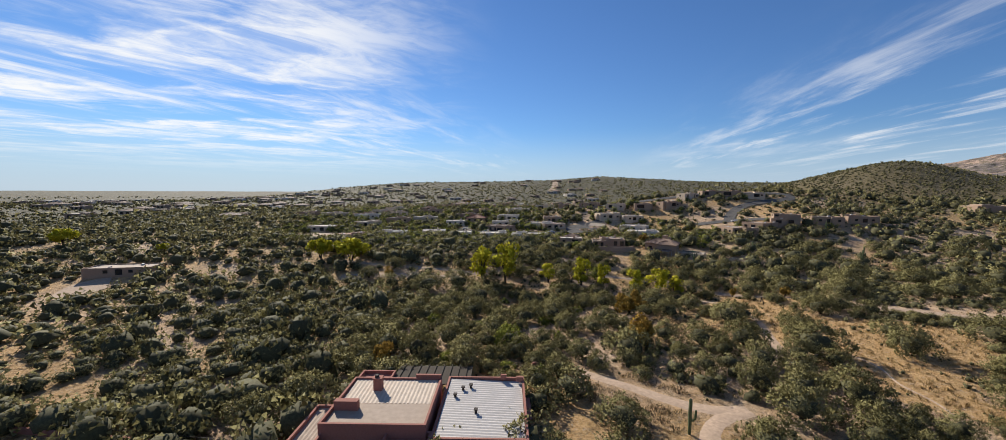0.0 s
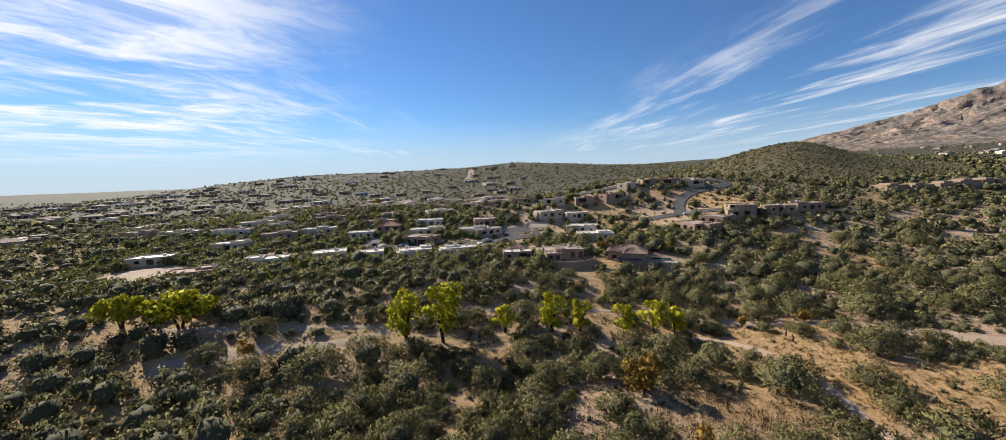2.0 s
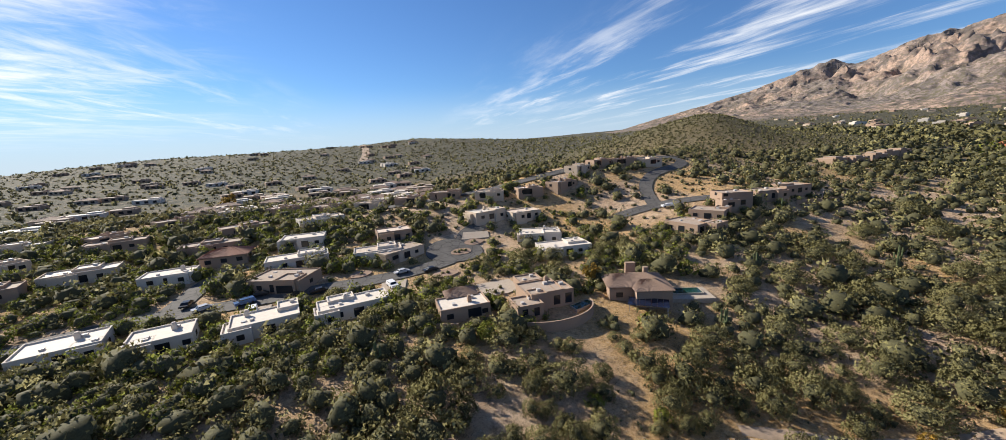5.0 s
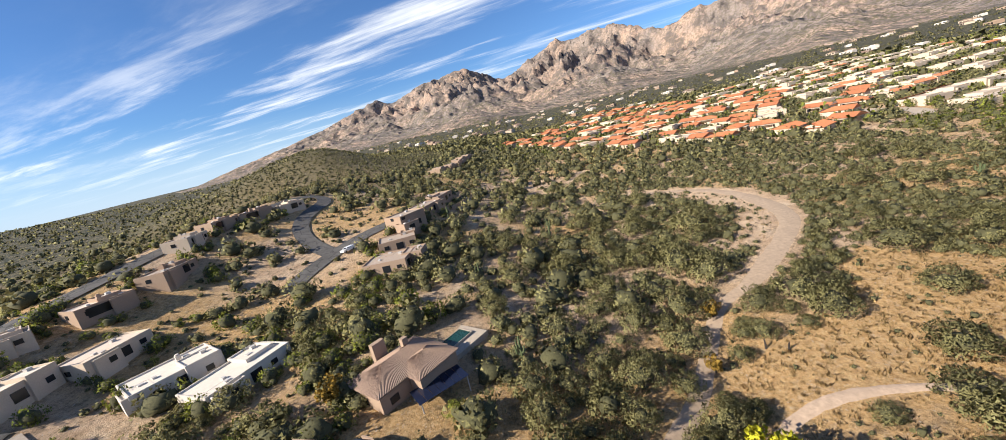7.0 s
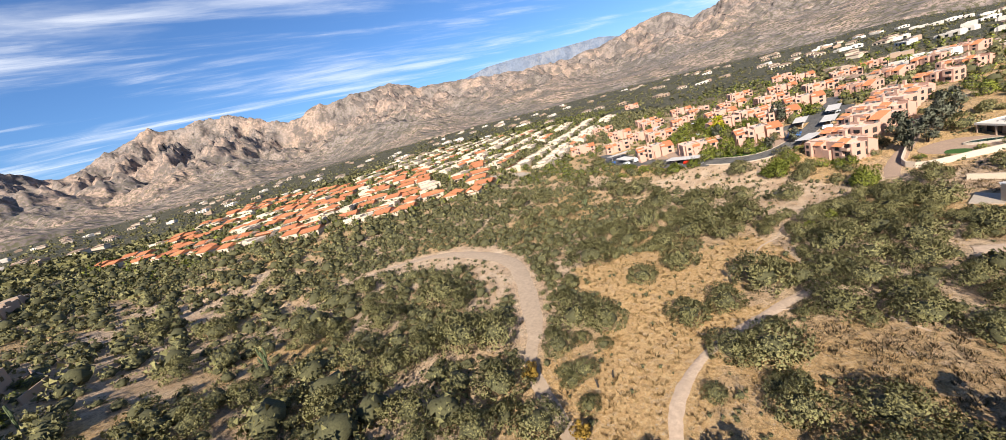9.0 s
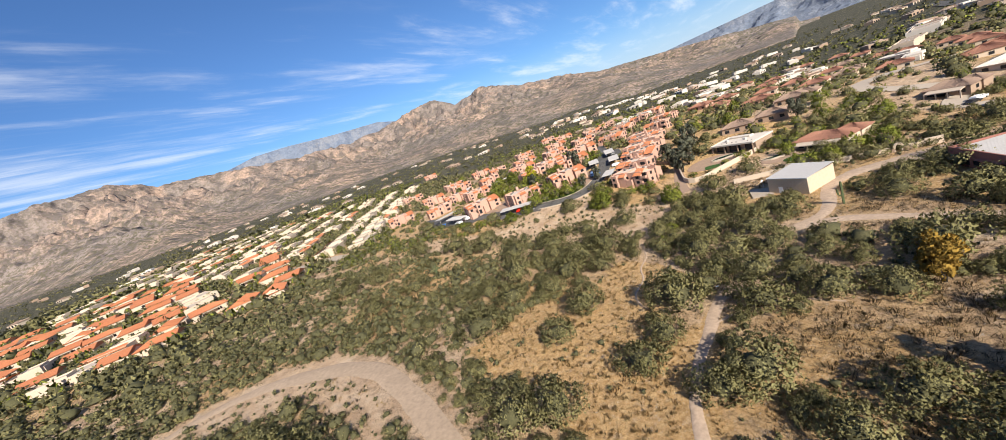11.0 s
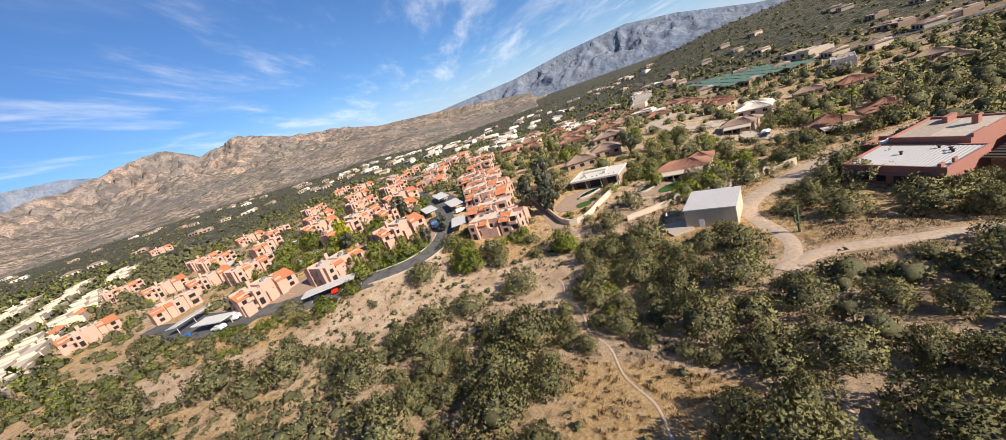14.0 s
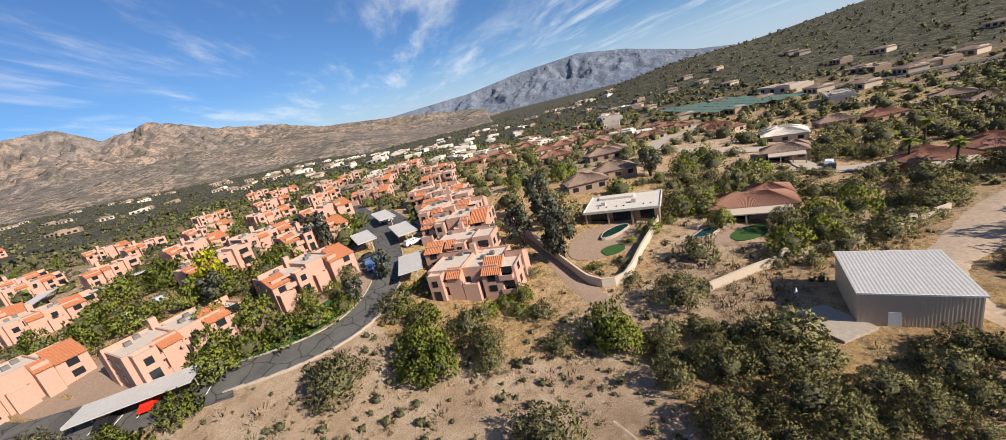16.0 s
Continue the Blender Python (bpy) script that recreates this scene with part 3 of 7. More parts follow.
def crown(rng, shell, leaves, leaf, tall=0.95, lobes=8, clumps=0, slim=0.42):
    """A crown of several lobes, radius about 1: a lumpy body of twigs, coloured dark for the inner shade, with leaf
    clumps over it.
    """
    cen, rad = [(0, 0, 0.42)], [0.52]
    for k in range(lobes):
        a, q = 2 * np.pi * (k + rng.uniform(-0.35, 0.35)) / lobes, rng.uniform(0.28, 0.62)
        cen.append((q * np.cos(a), q * np.sin(a), rng.uniform(0.25, 0.55)))
        rad.append(rng.uniform(0.26, 0.44))
    cen, rad = np.array(cen) * np.array((1, 1, tall)), np.array(rad)
    mid = np.array((0, 0, 0.3 * tall))

    def reach(d):
        c = cen - mid
        cd = d @ c.T
        q = rad ** 2 - (c ** 2).sum(1) + cd ** 2
        return np.where(q > 0, cd + np.sqrt(np.maximum(q, 0)), 0.15).max(1)
    d, F = cube_sphere(shell)
    r = reach(d) * (0.52 if leaves > 1000 else 0.78) * rng.uniform(0.80, 1.12, len(d))
    V = mid + d * r[:, None]
    V[:, 2] = np.maximum(V[:, 2], -0.05)
    F = F[~(V[F][:, :, 2] <= -0.04).all(1)]
    F = np.concatenate([F[:, (0, 1, 2)], F[:, (0, 2, 3)]])
    N, body = d.copy(), len(F)
    if leaves:
        count = clumps or leaves
        e = rng.normal(size=(count, 3)); e[:, 2] = np.abs(e[:, 2]) - 0.30
        e /= np.linalg.norm(e, axis=1)[:, None]
        hub = mid + e * (reach(e) * rng.uniform(0.70, 1.02, count))[:, None]
        pick = rng.integers(count, size=leaves) if clumps else np.arange(leaves)
        q = rng.normal(size=(leaves, 3)); q /= np.linalg.norm(q, axis=1)[:, None]
        q = q + 0.5 * e[pick]; q /= np.linalg.norm(q, axis=1)[:, None]
        size = rng.uniform(0.75, 1.35, count)[pick] * (1.5 / math.sqrt(count) if clumps else 0.02)
        P = hub[pick] + q * (size * rng.uniform(0.55, 1.05, leaves))[:, None]
        P[:, 2] = np.maximum(P[:, 2], 0.02)
        L = leaf_blades(rng, P, q, leaf, 0.7, slim)
        F = np.concatenate([F, len(V) + np.arange(leaves * 3).reshape(-1, 3)])
        V = np.concatenate([V, L])
        N = np.concatenate([N, np.repeat(0.6 * q + 0.7 * e[pick] + rng.normal(scale=0.2, size=q.shape), 3, 0)])
    N = N + np.array((0, 0, 0.15))
    return V, F, N / np.linalg.norm(N, axis=1)[:, None], body


def airy_crown(rng, leaves, leaf, low=0.55, high=2.1, puffs=16):
    """A tall loose crown of separate leaf puffs with gaps."""
    z = rng.uniform(low, high, puffs)
    wide = 0.95 * np.sin(np.clip((z - low + 0.35) / (high - low + 0.6), 0, 1) * np.pi) ** 0.7
    a, q = rng.uniform(0, 2 * np.pi, puffs), rng.uniform(0.2, 0.95, puffs)
    cen = np.stack([np.cos(a) * q * wide, np.sin(a) * q * wide, z], 1)
    pick = rng.integers(puffs, size=leaves)
    e = rng.normal(size=(leaves, 3)); e[:, 2] += 0.25
    e /= np.linalg.norm(e, axis=1)[:, None]
    P = cen[pick] + e * (rng.uniform(0.22, 0.42, puffs)[pick] * rng.uniform(0.3, 1.0, leaves) ** 0.5)[:, None]
    N = e + 0.5 * cen[pick] * np.array((1, 1, 0)) + rng.normal(scale=0.25, size=e.shape)
    return leaf_blades(rng, P, e, leaf, 0.7, 0.6, 4), np.arange(leaves * 4).reshape(-1, 4), np.repeat(N / np.linalg.norm(N, axis=1)[:, None], 4, 0)


def tube(points, radii, sides=6):
    P, V, F = [Vector(p) for p in points], [], []
    for i, p in enumerate(P):
        d = (P[min(i + 1, len(P) - 1)] - P[max(i - 1, 0)]).normalized()
        u = d.orthogonal().normalized(); w = d.cross(u)
        for k in range(sides):
            a = 2 * math.pi * k / sides
            V.append(p + (u * math.cos(a) + w * math.sin(a)) * radii[i])
    for i in range(len(P) - 1):
        for k in range(sides):
            F.append((i * sides + k, i * sides + (k + 1) % sides, (i + 1) * sides + (k + 1) % sides, (i + 1) * sides + k))
    return V, F


def limbs(rng, height=0.55, stems=4, thick=0.05):
    V, F = [], []
    for k in range(stems):
        a = rng.uniform(0, 2 * np.pi)
        d = np.array([np.cos(a), np.sin(a)])
        pts = [(0.04 * d[0], 0.04 * d[1], -0.06), (0.12 * d[0], 0.12 * d[1], height * 0.35), (*(d * 0.28 + rng.normal(scale=0.04, size=2)), height * 0.75), (*(d * 0.5 + rng.normal(scale=0.06, size=2)), height * 1.05)]
        v, f = tube(pts, [thick, thick * 0.75, thick * 0.5, thick * 0.2], 5)
        F += [tuple(i + len(V) for i in q) for q in f]
        V += [tuple(p) for p in v]
    return np.array(V), np.array(F)


RNG = np.random.default_rng(7)
CROWNS = {}
for kind_, shell_, count, leaf_, knots, slim_ in (("big", 3, 2900, 0.032, 120, 0.44), ("near", 3, 1150, 0.048, 64, 0.46), ("mid", 3, 230, 0.066, 30, 0.6), ("far", 2, 52, 0.11, 15, 0.7), ("dot", 2, 16, 0.17, 0, 0.8), ("speck", 1, 6, 0.3, 0, 0.7)):
    CROWNS[kind_] = [crown(RNG, shell_, count, leaf_, 1.0, 12 if kind_ == "big" else 8, knots, slim_) for _ in range(6)]
CROWNS["creosote"] = [crown(RNG, 1, 16, 0.18, 0.85, 5) for _ in range(6)]


def grass_tuft(rng, blades, wide, spread):
    """A tuft of upright dry stalks that lean outwards."""
    a, lean = rng.uniform(0, 2 * np.pi, blades), rng.uniform(0.1, 0.9, blades)
    out = np.stack([np.cos(a), np.sin(a), np.zeros(blades)], 1)
    side = np.stack([-np.sin(a), np.cos(a), np.zeros(blades)], 1)
    foot = out * rng.uniform(0.0, spread, blades)[:, None]
    tip = foot + out * lean[:, None] * 0.8 + np.array((0, 0, 1)) * rng.uniform(0.45, 1.0, blades)[:, None]
    V = np.stack([foot - side * wide, foot + side * wide, tip], 1).reshape(-1, 3)
    N = np.repeat(out * 0.5 + np.array((0, 0, 1)) + rng.normal(scale=0.25, size=out.shape), 3, 0)
    return V, np.arange(blades * 3).reshape(-1, 3), N / np.linalg.norm(N, axis=1)[:, None], 0


CROWNS["grass"] = [grass_tuft(RNG, 16, 0.07, 0.7) for _ in range(6)]
CROWNS["tuft"] = [grass_tuft(RNG, 20, 0.055, 0.95) for _ in range(6)]


def brush_mass(name, spots, kind, mat, label, tall=1.0):
    """Many bushes in one mesh. spots: x, y, radius."""
    spots = np.asarray(spots, float)
    V, F, T, N, K, base = [], [], [], [], [], 0
    z = ground(spots[:, 0], spots[:, 1])
    for (x, y, r), z0 in zip(spots, z):
        v, f, w, body = CROWNS[kind][RNG.integers(6)]
        a = RNG.uniform(0, 6.283)
        c, s = np.cos(a) * r, np.sin(a) * r
        h = r * tall * RNG.uniform(0.8, 1.25)
        V.append(np.stack([v[:, 0] * c - v[:, 1] * s + x, v[:, 0] * s + v[:, 1] * c + y, v[:, 2] * h + z0 - 0.04 * r], 1))
        c, s = np.cos(a), np.sin(a)
        N.append(np.stack([w[:, 0] * c - w[:, 1] * s, w[:, 0] * s + w[:, 1] * c, w[:, 2]], 1))
        F.append(f + base); base += len(v)
        K.append(np.arange(len(f)) < body)
        T.append(np.full(len(v), RNG.uniform()))
    ob = new(name, mesh_of(name, np.concatenate(V), np.concatenate(F), [mat, M["twigs"]], np.concatenate(K), tint=np.concatenate(T), normals=np.concatenate(N)))
    return tagged(ob, label, "bush", kind="stuff")


# ---- building tools ----
class Geo:
    """Collects faces for one mesh."""

    def __init__(self):
        self.V, self.F = [], []

    def add(self, verts, faces):
        n = len(self.V)
        self.V += [tuple(v) for v in verts]
        self.F += [tuple(i + n for i in f) for f in faces]
        return self

    def box(self, cx, cy, z, w, d, h, turn=0.0):
        c, s = math.cos(radians(turn)), math.sin(radians(turn))
        P = [(cx + u * c - v * s, cy + u * s + v * c) for u, v in ((-w / 2, -d / 2), (w / 2, -d / 2), (w / 2, d / 2), (-w / 2, d / 2))]
        V = [(*p, z) for p in P] + [(*p, z + h) for p in P]
        return self.add(V, [(3, 2, 1, 0), (4, 5, 6, 7), (0, 1, 5, 4), (1, 2, 6, 5), (2, 3, 7, 6), (3, 0, 4, 7)])

    def tray(self, cx, cy, z, w, d, h, rim=0.28, drop=0.42):
        """A block of walls with a parapet round a sunk top, in one shell."""
        V = []
        for k, q in ((0, z), (0, z + h), (rim, z + h), (rim, z + h - drop)):
            u, v = w / 2 - k, d / 2 - k
            V += [(cx - u, cy - v, q), (cx + u, cy - v, q), (cx + u, cy + v, q), (cx - u, cy + v, q)]
        F = [(4 * r + i, 4 * r + (i + 1) % 4, 4 * r + 4 + (i + 1) % 4, 4 * r + 4 + i) for r in range(3) for i in range(4)]
        return self.add(V, F + [(12, 13, 14, 15), (3, 2, 1, 0)])

    def strip(self, line, low, high, thick=0.3):
        """One wall along a bent line of x, y points."""
        P = [Vector((p[0], p[1])) for p in line]
        V, n = [], len(P)
        for i, p in enumerate(P):
            t = (P[min(i + 1, n - 1)] - P[max(i - 1, 0)]).normalized()
            s_ = Vector((-t.y, t.x)) * thick / 2
            z = line[i][2] if len(line[i]) > 2 else 0.0
            V += [(p.x - s_.x, p.y - s_.y, z + low), (p.x + s_.x, p.y + s_.y, z + low), (p.x + s_.x, p.y + s_.y, z + high), (p.x - s_.x, p.y - s_.y, z + high)]
        F = [(4 * i + k, 4 * i + 4 + k, 4 * i + 4 + (k + 1) % 4, 4 * i + (k + 1) % 4) for i in range(n - 1) for k in range(4)]
        return self.add(V, F + [(0, 1, 2, 3), (4 * n - 1, 4 * n - 2, 4 * n - 3, 4 * n - 4)])

    def ribs(self, a, b, c, d, pitch, depth):
        """A ribbed sheet: a-b along the eave, d-c along the top; ribs run up the slope."""
        a, b, c, d = (Vector(p) for p in (a, b, c, d))
        n = max(2, int(round((b - a).length / pitch)) * 2)
        up = (b - a).cross(d - a).normalized() * depth
        V = []
        for i in range(n + 1):
            o = up if i % 2 else up * 0
            V += [a.lerp(b, i / n) + o, d.lerp(c, i / n) + o]
        return self.add(V, [(2 * i, 2 * i + 2, 2 * i + 3, 2 * i + 1) for i in range(n)])

    def prism(self, outline, z0, z1):
        n = len(outline)
        V = [(x, y, z0) for x, y in outline] + [(x, y, z1) for x, y in outline]
        return self.add(V, [tuple(range(n - 1, -1, -1)), tuple(range(n, 2 * n))] + [(i, (i + 1) % n, n + (i + 1) % n, n + i) for i in range(n)])

    def mesh(self, name, mat):
        me = bpy.data.meshes.new(name)
        me.from_pydata(self.V, [], self.F)
        me.materials.append(mat)
        me.update()
        return me


def part(name, geo, mat, parent, label=""):
    ob = new(name, geo.mesh(name, mat) if isinstance(geo, Geo) else geo)
    ob.parent = parent
    return tagged(ob, label)


def thing(name, x, y, turn=0.0, label="", category="", group="", sink=0.0, z=None):
    ob = new(name)
    ob.empty_display_size = 0.5
    ob.matrix_basis = pose(x, y, float(ground(x, y)) - sink if z is None else z, 0, 0, turn)
    return tagged(ob, label, category, group)


def at_ground(x, y, turn=0.0, lift=0.0):
    return pose(x, y, float(ground(x, y)) + lift, 0, 0, turn)


FLIP = {"s": (0, -1), "n": (0, 1), "w": (-1, 0), "e": (1, 0)}


def window(parent, side, block, along, sill, w, h, mat="glass", name="window", frame_mat="dark"):
    """A framed pane set on one side of a block (cx, cy, w, d)."""
    cx, cy, bw, bd = block
    fx, fy = FLIP[side]
    g, f = Geo(), Geo()
    if fx == 0:
        px, py = cx + along, cy + fy * bd / 2
        f.box(px, py + fy * 0.02, sill - 0.05, w + 0.1, 0.10, h + 0.1); g.box(px, py + fy * 0.05, sill, w, 0.08, h)
    else:
        px, py = cx + fx * bw / 2, cy + along
        f.box(px + fx * 0.02, py, sill - 0.05, 0.10, w + 0.1, h + 0.1); g.box(px + fx * 0.05, py, sill, 0.08, w, h)
    ob = part(name, f, M[frame_mat], parent)
    part("pane", g, M[mat], ob)
    return ob


def hip_roof(parent, tile, cx, cy, z, w, d, rise, over=0.5, ends=(True, True), pitch=0.34, depth=0.07):
    """Ribbed tile planes over a w x d block, ridge along x; an end is hipped or a gable."""
    w2, d2 = w / 2 + over, d / 2 + over
    run = d2 if min(w2, d2) == d2 else w2 * 0.9
    l = -w2 + (run if ends[0] else 0)
    r = w2 - (run if ends[1] else 0)
    A, B, C, D = (cx - w2, cy - d2, z), (cx + w2, cy - d2, z), (cx + w2, cy + d2, z), (cx - w2, cy + d2, z)
    P, Q = (cx + l, cy, z + rise), (cx + r, cy, z + rise)
    low = [(x, y, q - 0.14) for x, y, q in (A, B, C, D, P, Q)]
    body = part("roof", Geo().add(low, [(0, 1, 5, 4), (2, 3, 4, 5), (3, 0, 4), (1, 2, 5), (0, 3, 2, 1)]), M[tile], parent)
    sides = [(A, B, Q, P), (C, D, P, Q)] + ([(D, A, P, P)] if ends[0] else []) + ([(B, C, Q, Q)] if ends[1] else [])
    for s_ in sides:
        part("tile_slope", Geo().ribs(*s_, pitch, depth), M[tile], body, "ribbed clay tiles")
    return body


LINES, PATCHES = [], []


def ribbon(name, points, width, mat, lift=0.05, label="", category="path", step=2.0):
    """A strip that follows the ground along a smoothed line. points: (x, y) or (x, y, width)."""
    P = np.array([(p[0], p[1], p[2] if len(p) > 2 else width) for p in points], float)
    for _ in range(3):
        Q = np.empty((2 * len(P), 3))
        Q[0::2], Q[1::2] = P, np.vstack([(P[:-1] + P[1:]) / 2, P[-1:]])
        Q = Q[:-1]
        Q[1:-1] = (Q[:-2] + 2 * Q[1:-1] + Q[2:]) / 4
        P = Q
    LINES.append(P)
    t = np.gradient(P[:, :2], axis=0)
    t /= np.linalg.norm(t, axis=1)[:, None] + 1e-9
    nrm = np.stack([-t[:, 1], t[:, 0]], 1)
    rng = np.random.default_rng(len(P))
    cols = []
    for k in (-0.5, -0.25, 0.0, 0.25, 0.5):
        soft = np.convolve(rng.normal(size=len(P) + 8), np.ones(9) / 9, "valid")
        wob = (soft * 0.22 * P[:, 2])[:, None] if abs(k) == 0.5 and category == "path" else 0
        xy = P[:, :2] + nrm * (P[:, 2:3] * k + wob)
        cols.append(np.column_stack([xy, ground(xy[:, 0], xy[:, 1]) + lift - (0.3 + lift if abs(k) == 0.5 and category == "path" else 0) * 0.35]))
    V = np.stack(cols, 1).reshape(-1, 3)
    i, j = np.meshgrid(np.arange(len(P) - 1), np.arange(4), indexing="ij")
    F = np.stack([i * 5 + j + 1, i * 5 + j, (i + 1) * 5 + j, (i + 1) * 5 + j + 1], -1).reshape(-1, 4)
    ob = new(name, mesh_of(name, V, F, [M[mat]], smooth=True))
    return tagged(ob, label, category, kind="structure"), P


def slab(name, outline, mat, lift, label, category, kind="structure", skirt=0.5):
    """A flat patch that lies on the ground, following its slope."""
    PATCHES.append(outline)
    g = Geo()
    n = len(outline)
    cx, cy = sum(p[0] for p in outline) / n, sum(p[1] for p in outline) / n
    ring = [(cx, cy, float(ground(cx, cy)) + lift)] + [(x, y, float(ground(x, y)) + lift) for x, y in outline] + [(x, y, float(ground(x, y)) + lift - skirt) for x, y in outline]
    F = [(0, 1 + i, 1 + (i + 1) % n) for i in range(n)] + [(1 + i, 1 + n + i, 1 + n + (i + 1) % n, 1 + (i + 1) % n) for i in range(n)]
    g.add(ring, F)
    return tagged(new(name, g.mesh(name, M[mat])), label, category, kind=kind)


def blob(cx, cy, rx, ry, n=24, wob=0.12, seed=0):
    rng = random.Random(seed)
    ph = [rng.uniform(0, 6.28) for _ in range(3)]
    return [(cx + rx * math.cos(a) * (1 + wob * math.sin(2 * a + ph[0]) + wob * 0.6 * math.sin(3 * a + ph[1])), cy + ry * math.sin(a) * (1 + wob * math.sin(2 * a + ph[2]))) for a in (2 * math.pi * i / n for i in range(n))]


def pool(outline, label, lift=0.35):
    """A level pool: a pale coping round sunk water."""
    PATCHES.append(outline)
    n = len(outline)
    cx, cy = sum(p[0] for p in outline) / n, sum(p[1] for p in outline) / n
    z = max(float(ground(x, y)) for x, y in outline) + lift
    p = thing("swimming_pool", cx, cy, 0, label, "pool", z=z)
    ring = [(x - cx, y - cy) for x, y in outline]
    V = [(x * k, y * k, q) for k, q in ((1.07, -3.0), (1.07, 0.0), (1.0, 0.0), (1.0, -0.2)) for x, y in ring]
    F = [(r * n + i, r * n + (i + 1) % n, (r + 1) * n + (i + 1) % n, (r + 1) * n + i) for r in range(3) for i in range(n)]
    part("coping", Geo().add(V, F), M["concrete"], p)
    part("water", Geo().prism(ring, -1.0, -0.12), M["water"], p, "dark blue-green water")
    return p


# ---- paths, wash, roads ----
ribbon("footpath", [(40, 136.4), (46, 136.3), (54, 136), (64, 134), (70, 130.9), (72.8, 123.6), (73.3, 116), (72.5, 109), (70, 102), (66.8, 96), (64.2, 90.5), (61.3, 85), (58, 80)], 2.3, "path", 0.10, "worn sandy footpath through dry grass")
ribbon("footpath", [(75, 82), (76.5, 76), (72, 70), (73.5, 63), (69, 56), (71, 50), (66, 43), (68, 37), (63.5, 31), (64, 26)], 0.55, "path", 0.08, "narrow dirt trail across the scrub")
ribbon("footpath", [(45, 93), (52, 88), (60, 90), (64, 92)], 0.5, "path", 0.08, "narrow trail joining the footpath")
ribbon("wash", [(62, 150, 2.4), (70, 144, 3), (79.4, 137, 3.4), (91, 130.5, 3.2), (100, 126, 2.6), (104.5, 117, 3.6), (111, 109, 5.2), (122, 99.5, 5.6), (133.5, 89.5, 6.5), (145, 85.5, 7), (156.5, 86.2, 6.2), (168, 89, 4.2), (178, 95, 3.2), (188, 110, 2.4), (193, 124, 2)], 5, "sand", 0.12, "dry sandy wash of pale gravel")
ribbon("wash", [(-62, 150, 6), (-48, 153, 5.5), (-35, 152, 5), (-22.7, 151, 3.5), (-12, 154, 2.4), (-3.5, 158, 2.2), (11, 160.4, 2.4), (26, 158, 2.6), (44.6, 153.4, 2.6), (62, 147, 2.6)], 4, "sand", 0.12, "dry sandy wash below the houses")
ribbon("wash", [(-75, 168, 1.8), (-52, 163, 2.4), (-38.9, 161.3, 2.6), (-25.5, 159.2, 2.2), (-12, 156, 2)], 4, "sand", 0.12, "pale sandy branch of the wash")
ribbon("dirt_road", [(-95, 60), (-70, 50), (-42, 41.5, 4), (-34, 39.5, 5), (-22, 36.5, 6), (-8, 37.5, 7), (2, 38.5, 8), (9.5, 37, 7), (17, 40, 4.5), (21.5, 44, 3.6), (25, 52, 3), (30, 60, 3), (38, 62, 3)], 4, "path", 0.10, "bare dirt track beside the shed")
ribbon("dirt_road", [(38, 62.5), (31, 62.5), (25.5, 66), (18.7, 72.3), (10, 80)], 3.0, "path", 0.10, "bare dirt path through low scrub")
ribbon("dirt_road", [(41, -40), (41.5, -33), (42.6, -24), (44.8, -12), (47.5, -2), (49.2, 6), (48, 12)], 4.6, "gravel", 0.10, "raked gravel drive beside the garden wall")

# the lane through the apartments, with its kerbs
lane = [(186, -66), (172, -52), (160, -37), (148, -27), (134, -21.5), (119, -17.6), (107.3, -14), (97, -12.2), (88, -13.5), (81.5, -18.5), (76.5, -26.5), (73, -38), (71, -52), (69.6, -72), (69.5, -95), (70.2, -127)]
_, line_ = ribbon("road", [(x, y, 6.2) for x, y in lane], 7, "asphalt", 0.14, "cracked dark asphalt lane past the apartments", "road")
slab("car_park", [(133, -25), (140, -18.5), (152, -22), (170, -36), (176, -52), (166, -56), (150, -38), (140, -31)], "asphalt", 0.16, "dark asphalt car park with painted bays", "car park")
slab("car_park", [(104, -8.6), (124, -11.4), (133, -16), (131, -21), (118, -20), (105, -17)], "asphalt", 0.15, "asphalt parking bays under a carport", "car park")
slab("car_park", [(62.5, -30), (80, -32), (83, -48), (82, -66), (78, -92), (60, -92), (60, -52)], "asphalt", 0.16, "asphalt court between the carports", "car park")


def kerb(points, label):
    g = Geo()
    for (x0, y0), (x1, y1) in zip(points, points[1:]):
        L, a = math.hypot(x1 - x0, y1 - y0), math.degrees(math.atan2(y1 - y0, x1 - x0))
        mx, my = (x0 + x1) / 2, (y0 + y1) / 2
        g.box(mx, my, float(ground(mx, my)) - 0.1, L * 1.03, 0.28, 0.45, a)
    tagged(new("kerb", g.mesh("kerb", M["concrete"])), label, "kerb", kind="structure")


t_ = np.gradient(line_[:, :2], axis=0); t_ /= np.linalg.norm(t_, axis=1)[:, None]
n_ = np.stack([-t_[:, 1], t_[:, 0]], 1)
inner = [tuple(p) for p in (line_[:, :2] + n_ * 3.2)[4::2]]
outer = [tuple(p) for p in (line_[:, :2] - n_ * 3.2)[4::2]]
kerb([p for p in outer if p[0] < 106 and p[1] > -44], "pale concrete kerb along the lane")
kerb([p for p in inner if p[0] < 110 and p[1] > -30], "pale concrete kerb on the scrub side of the lane")

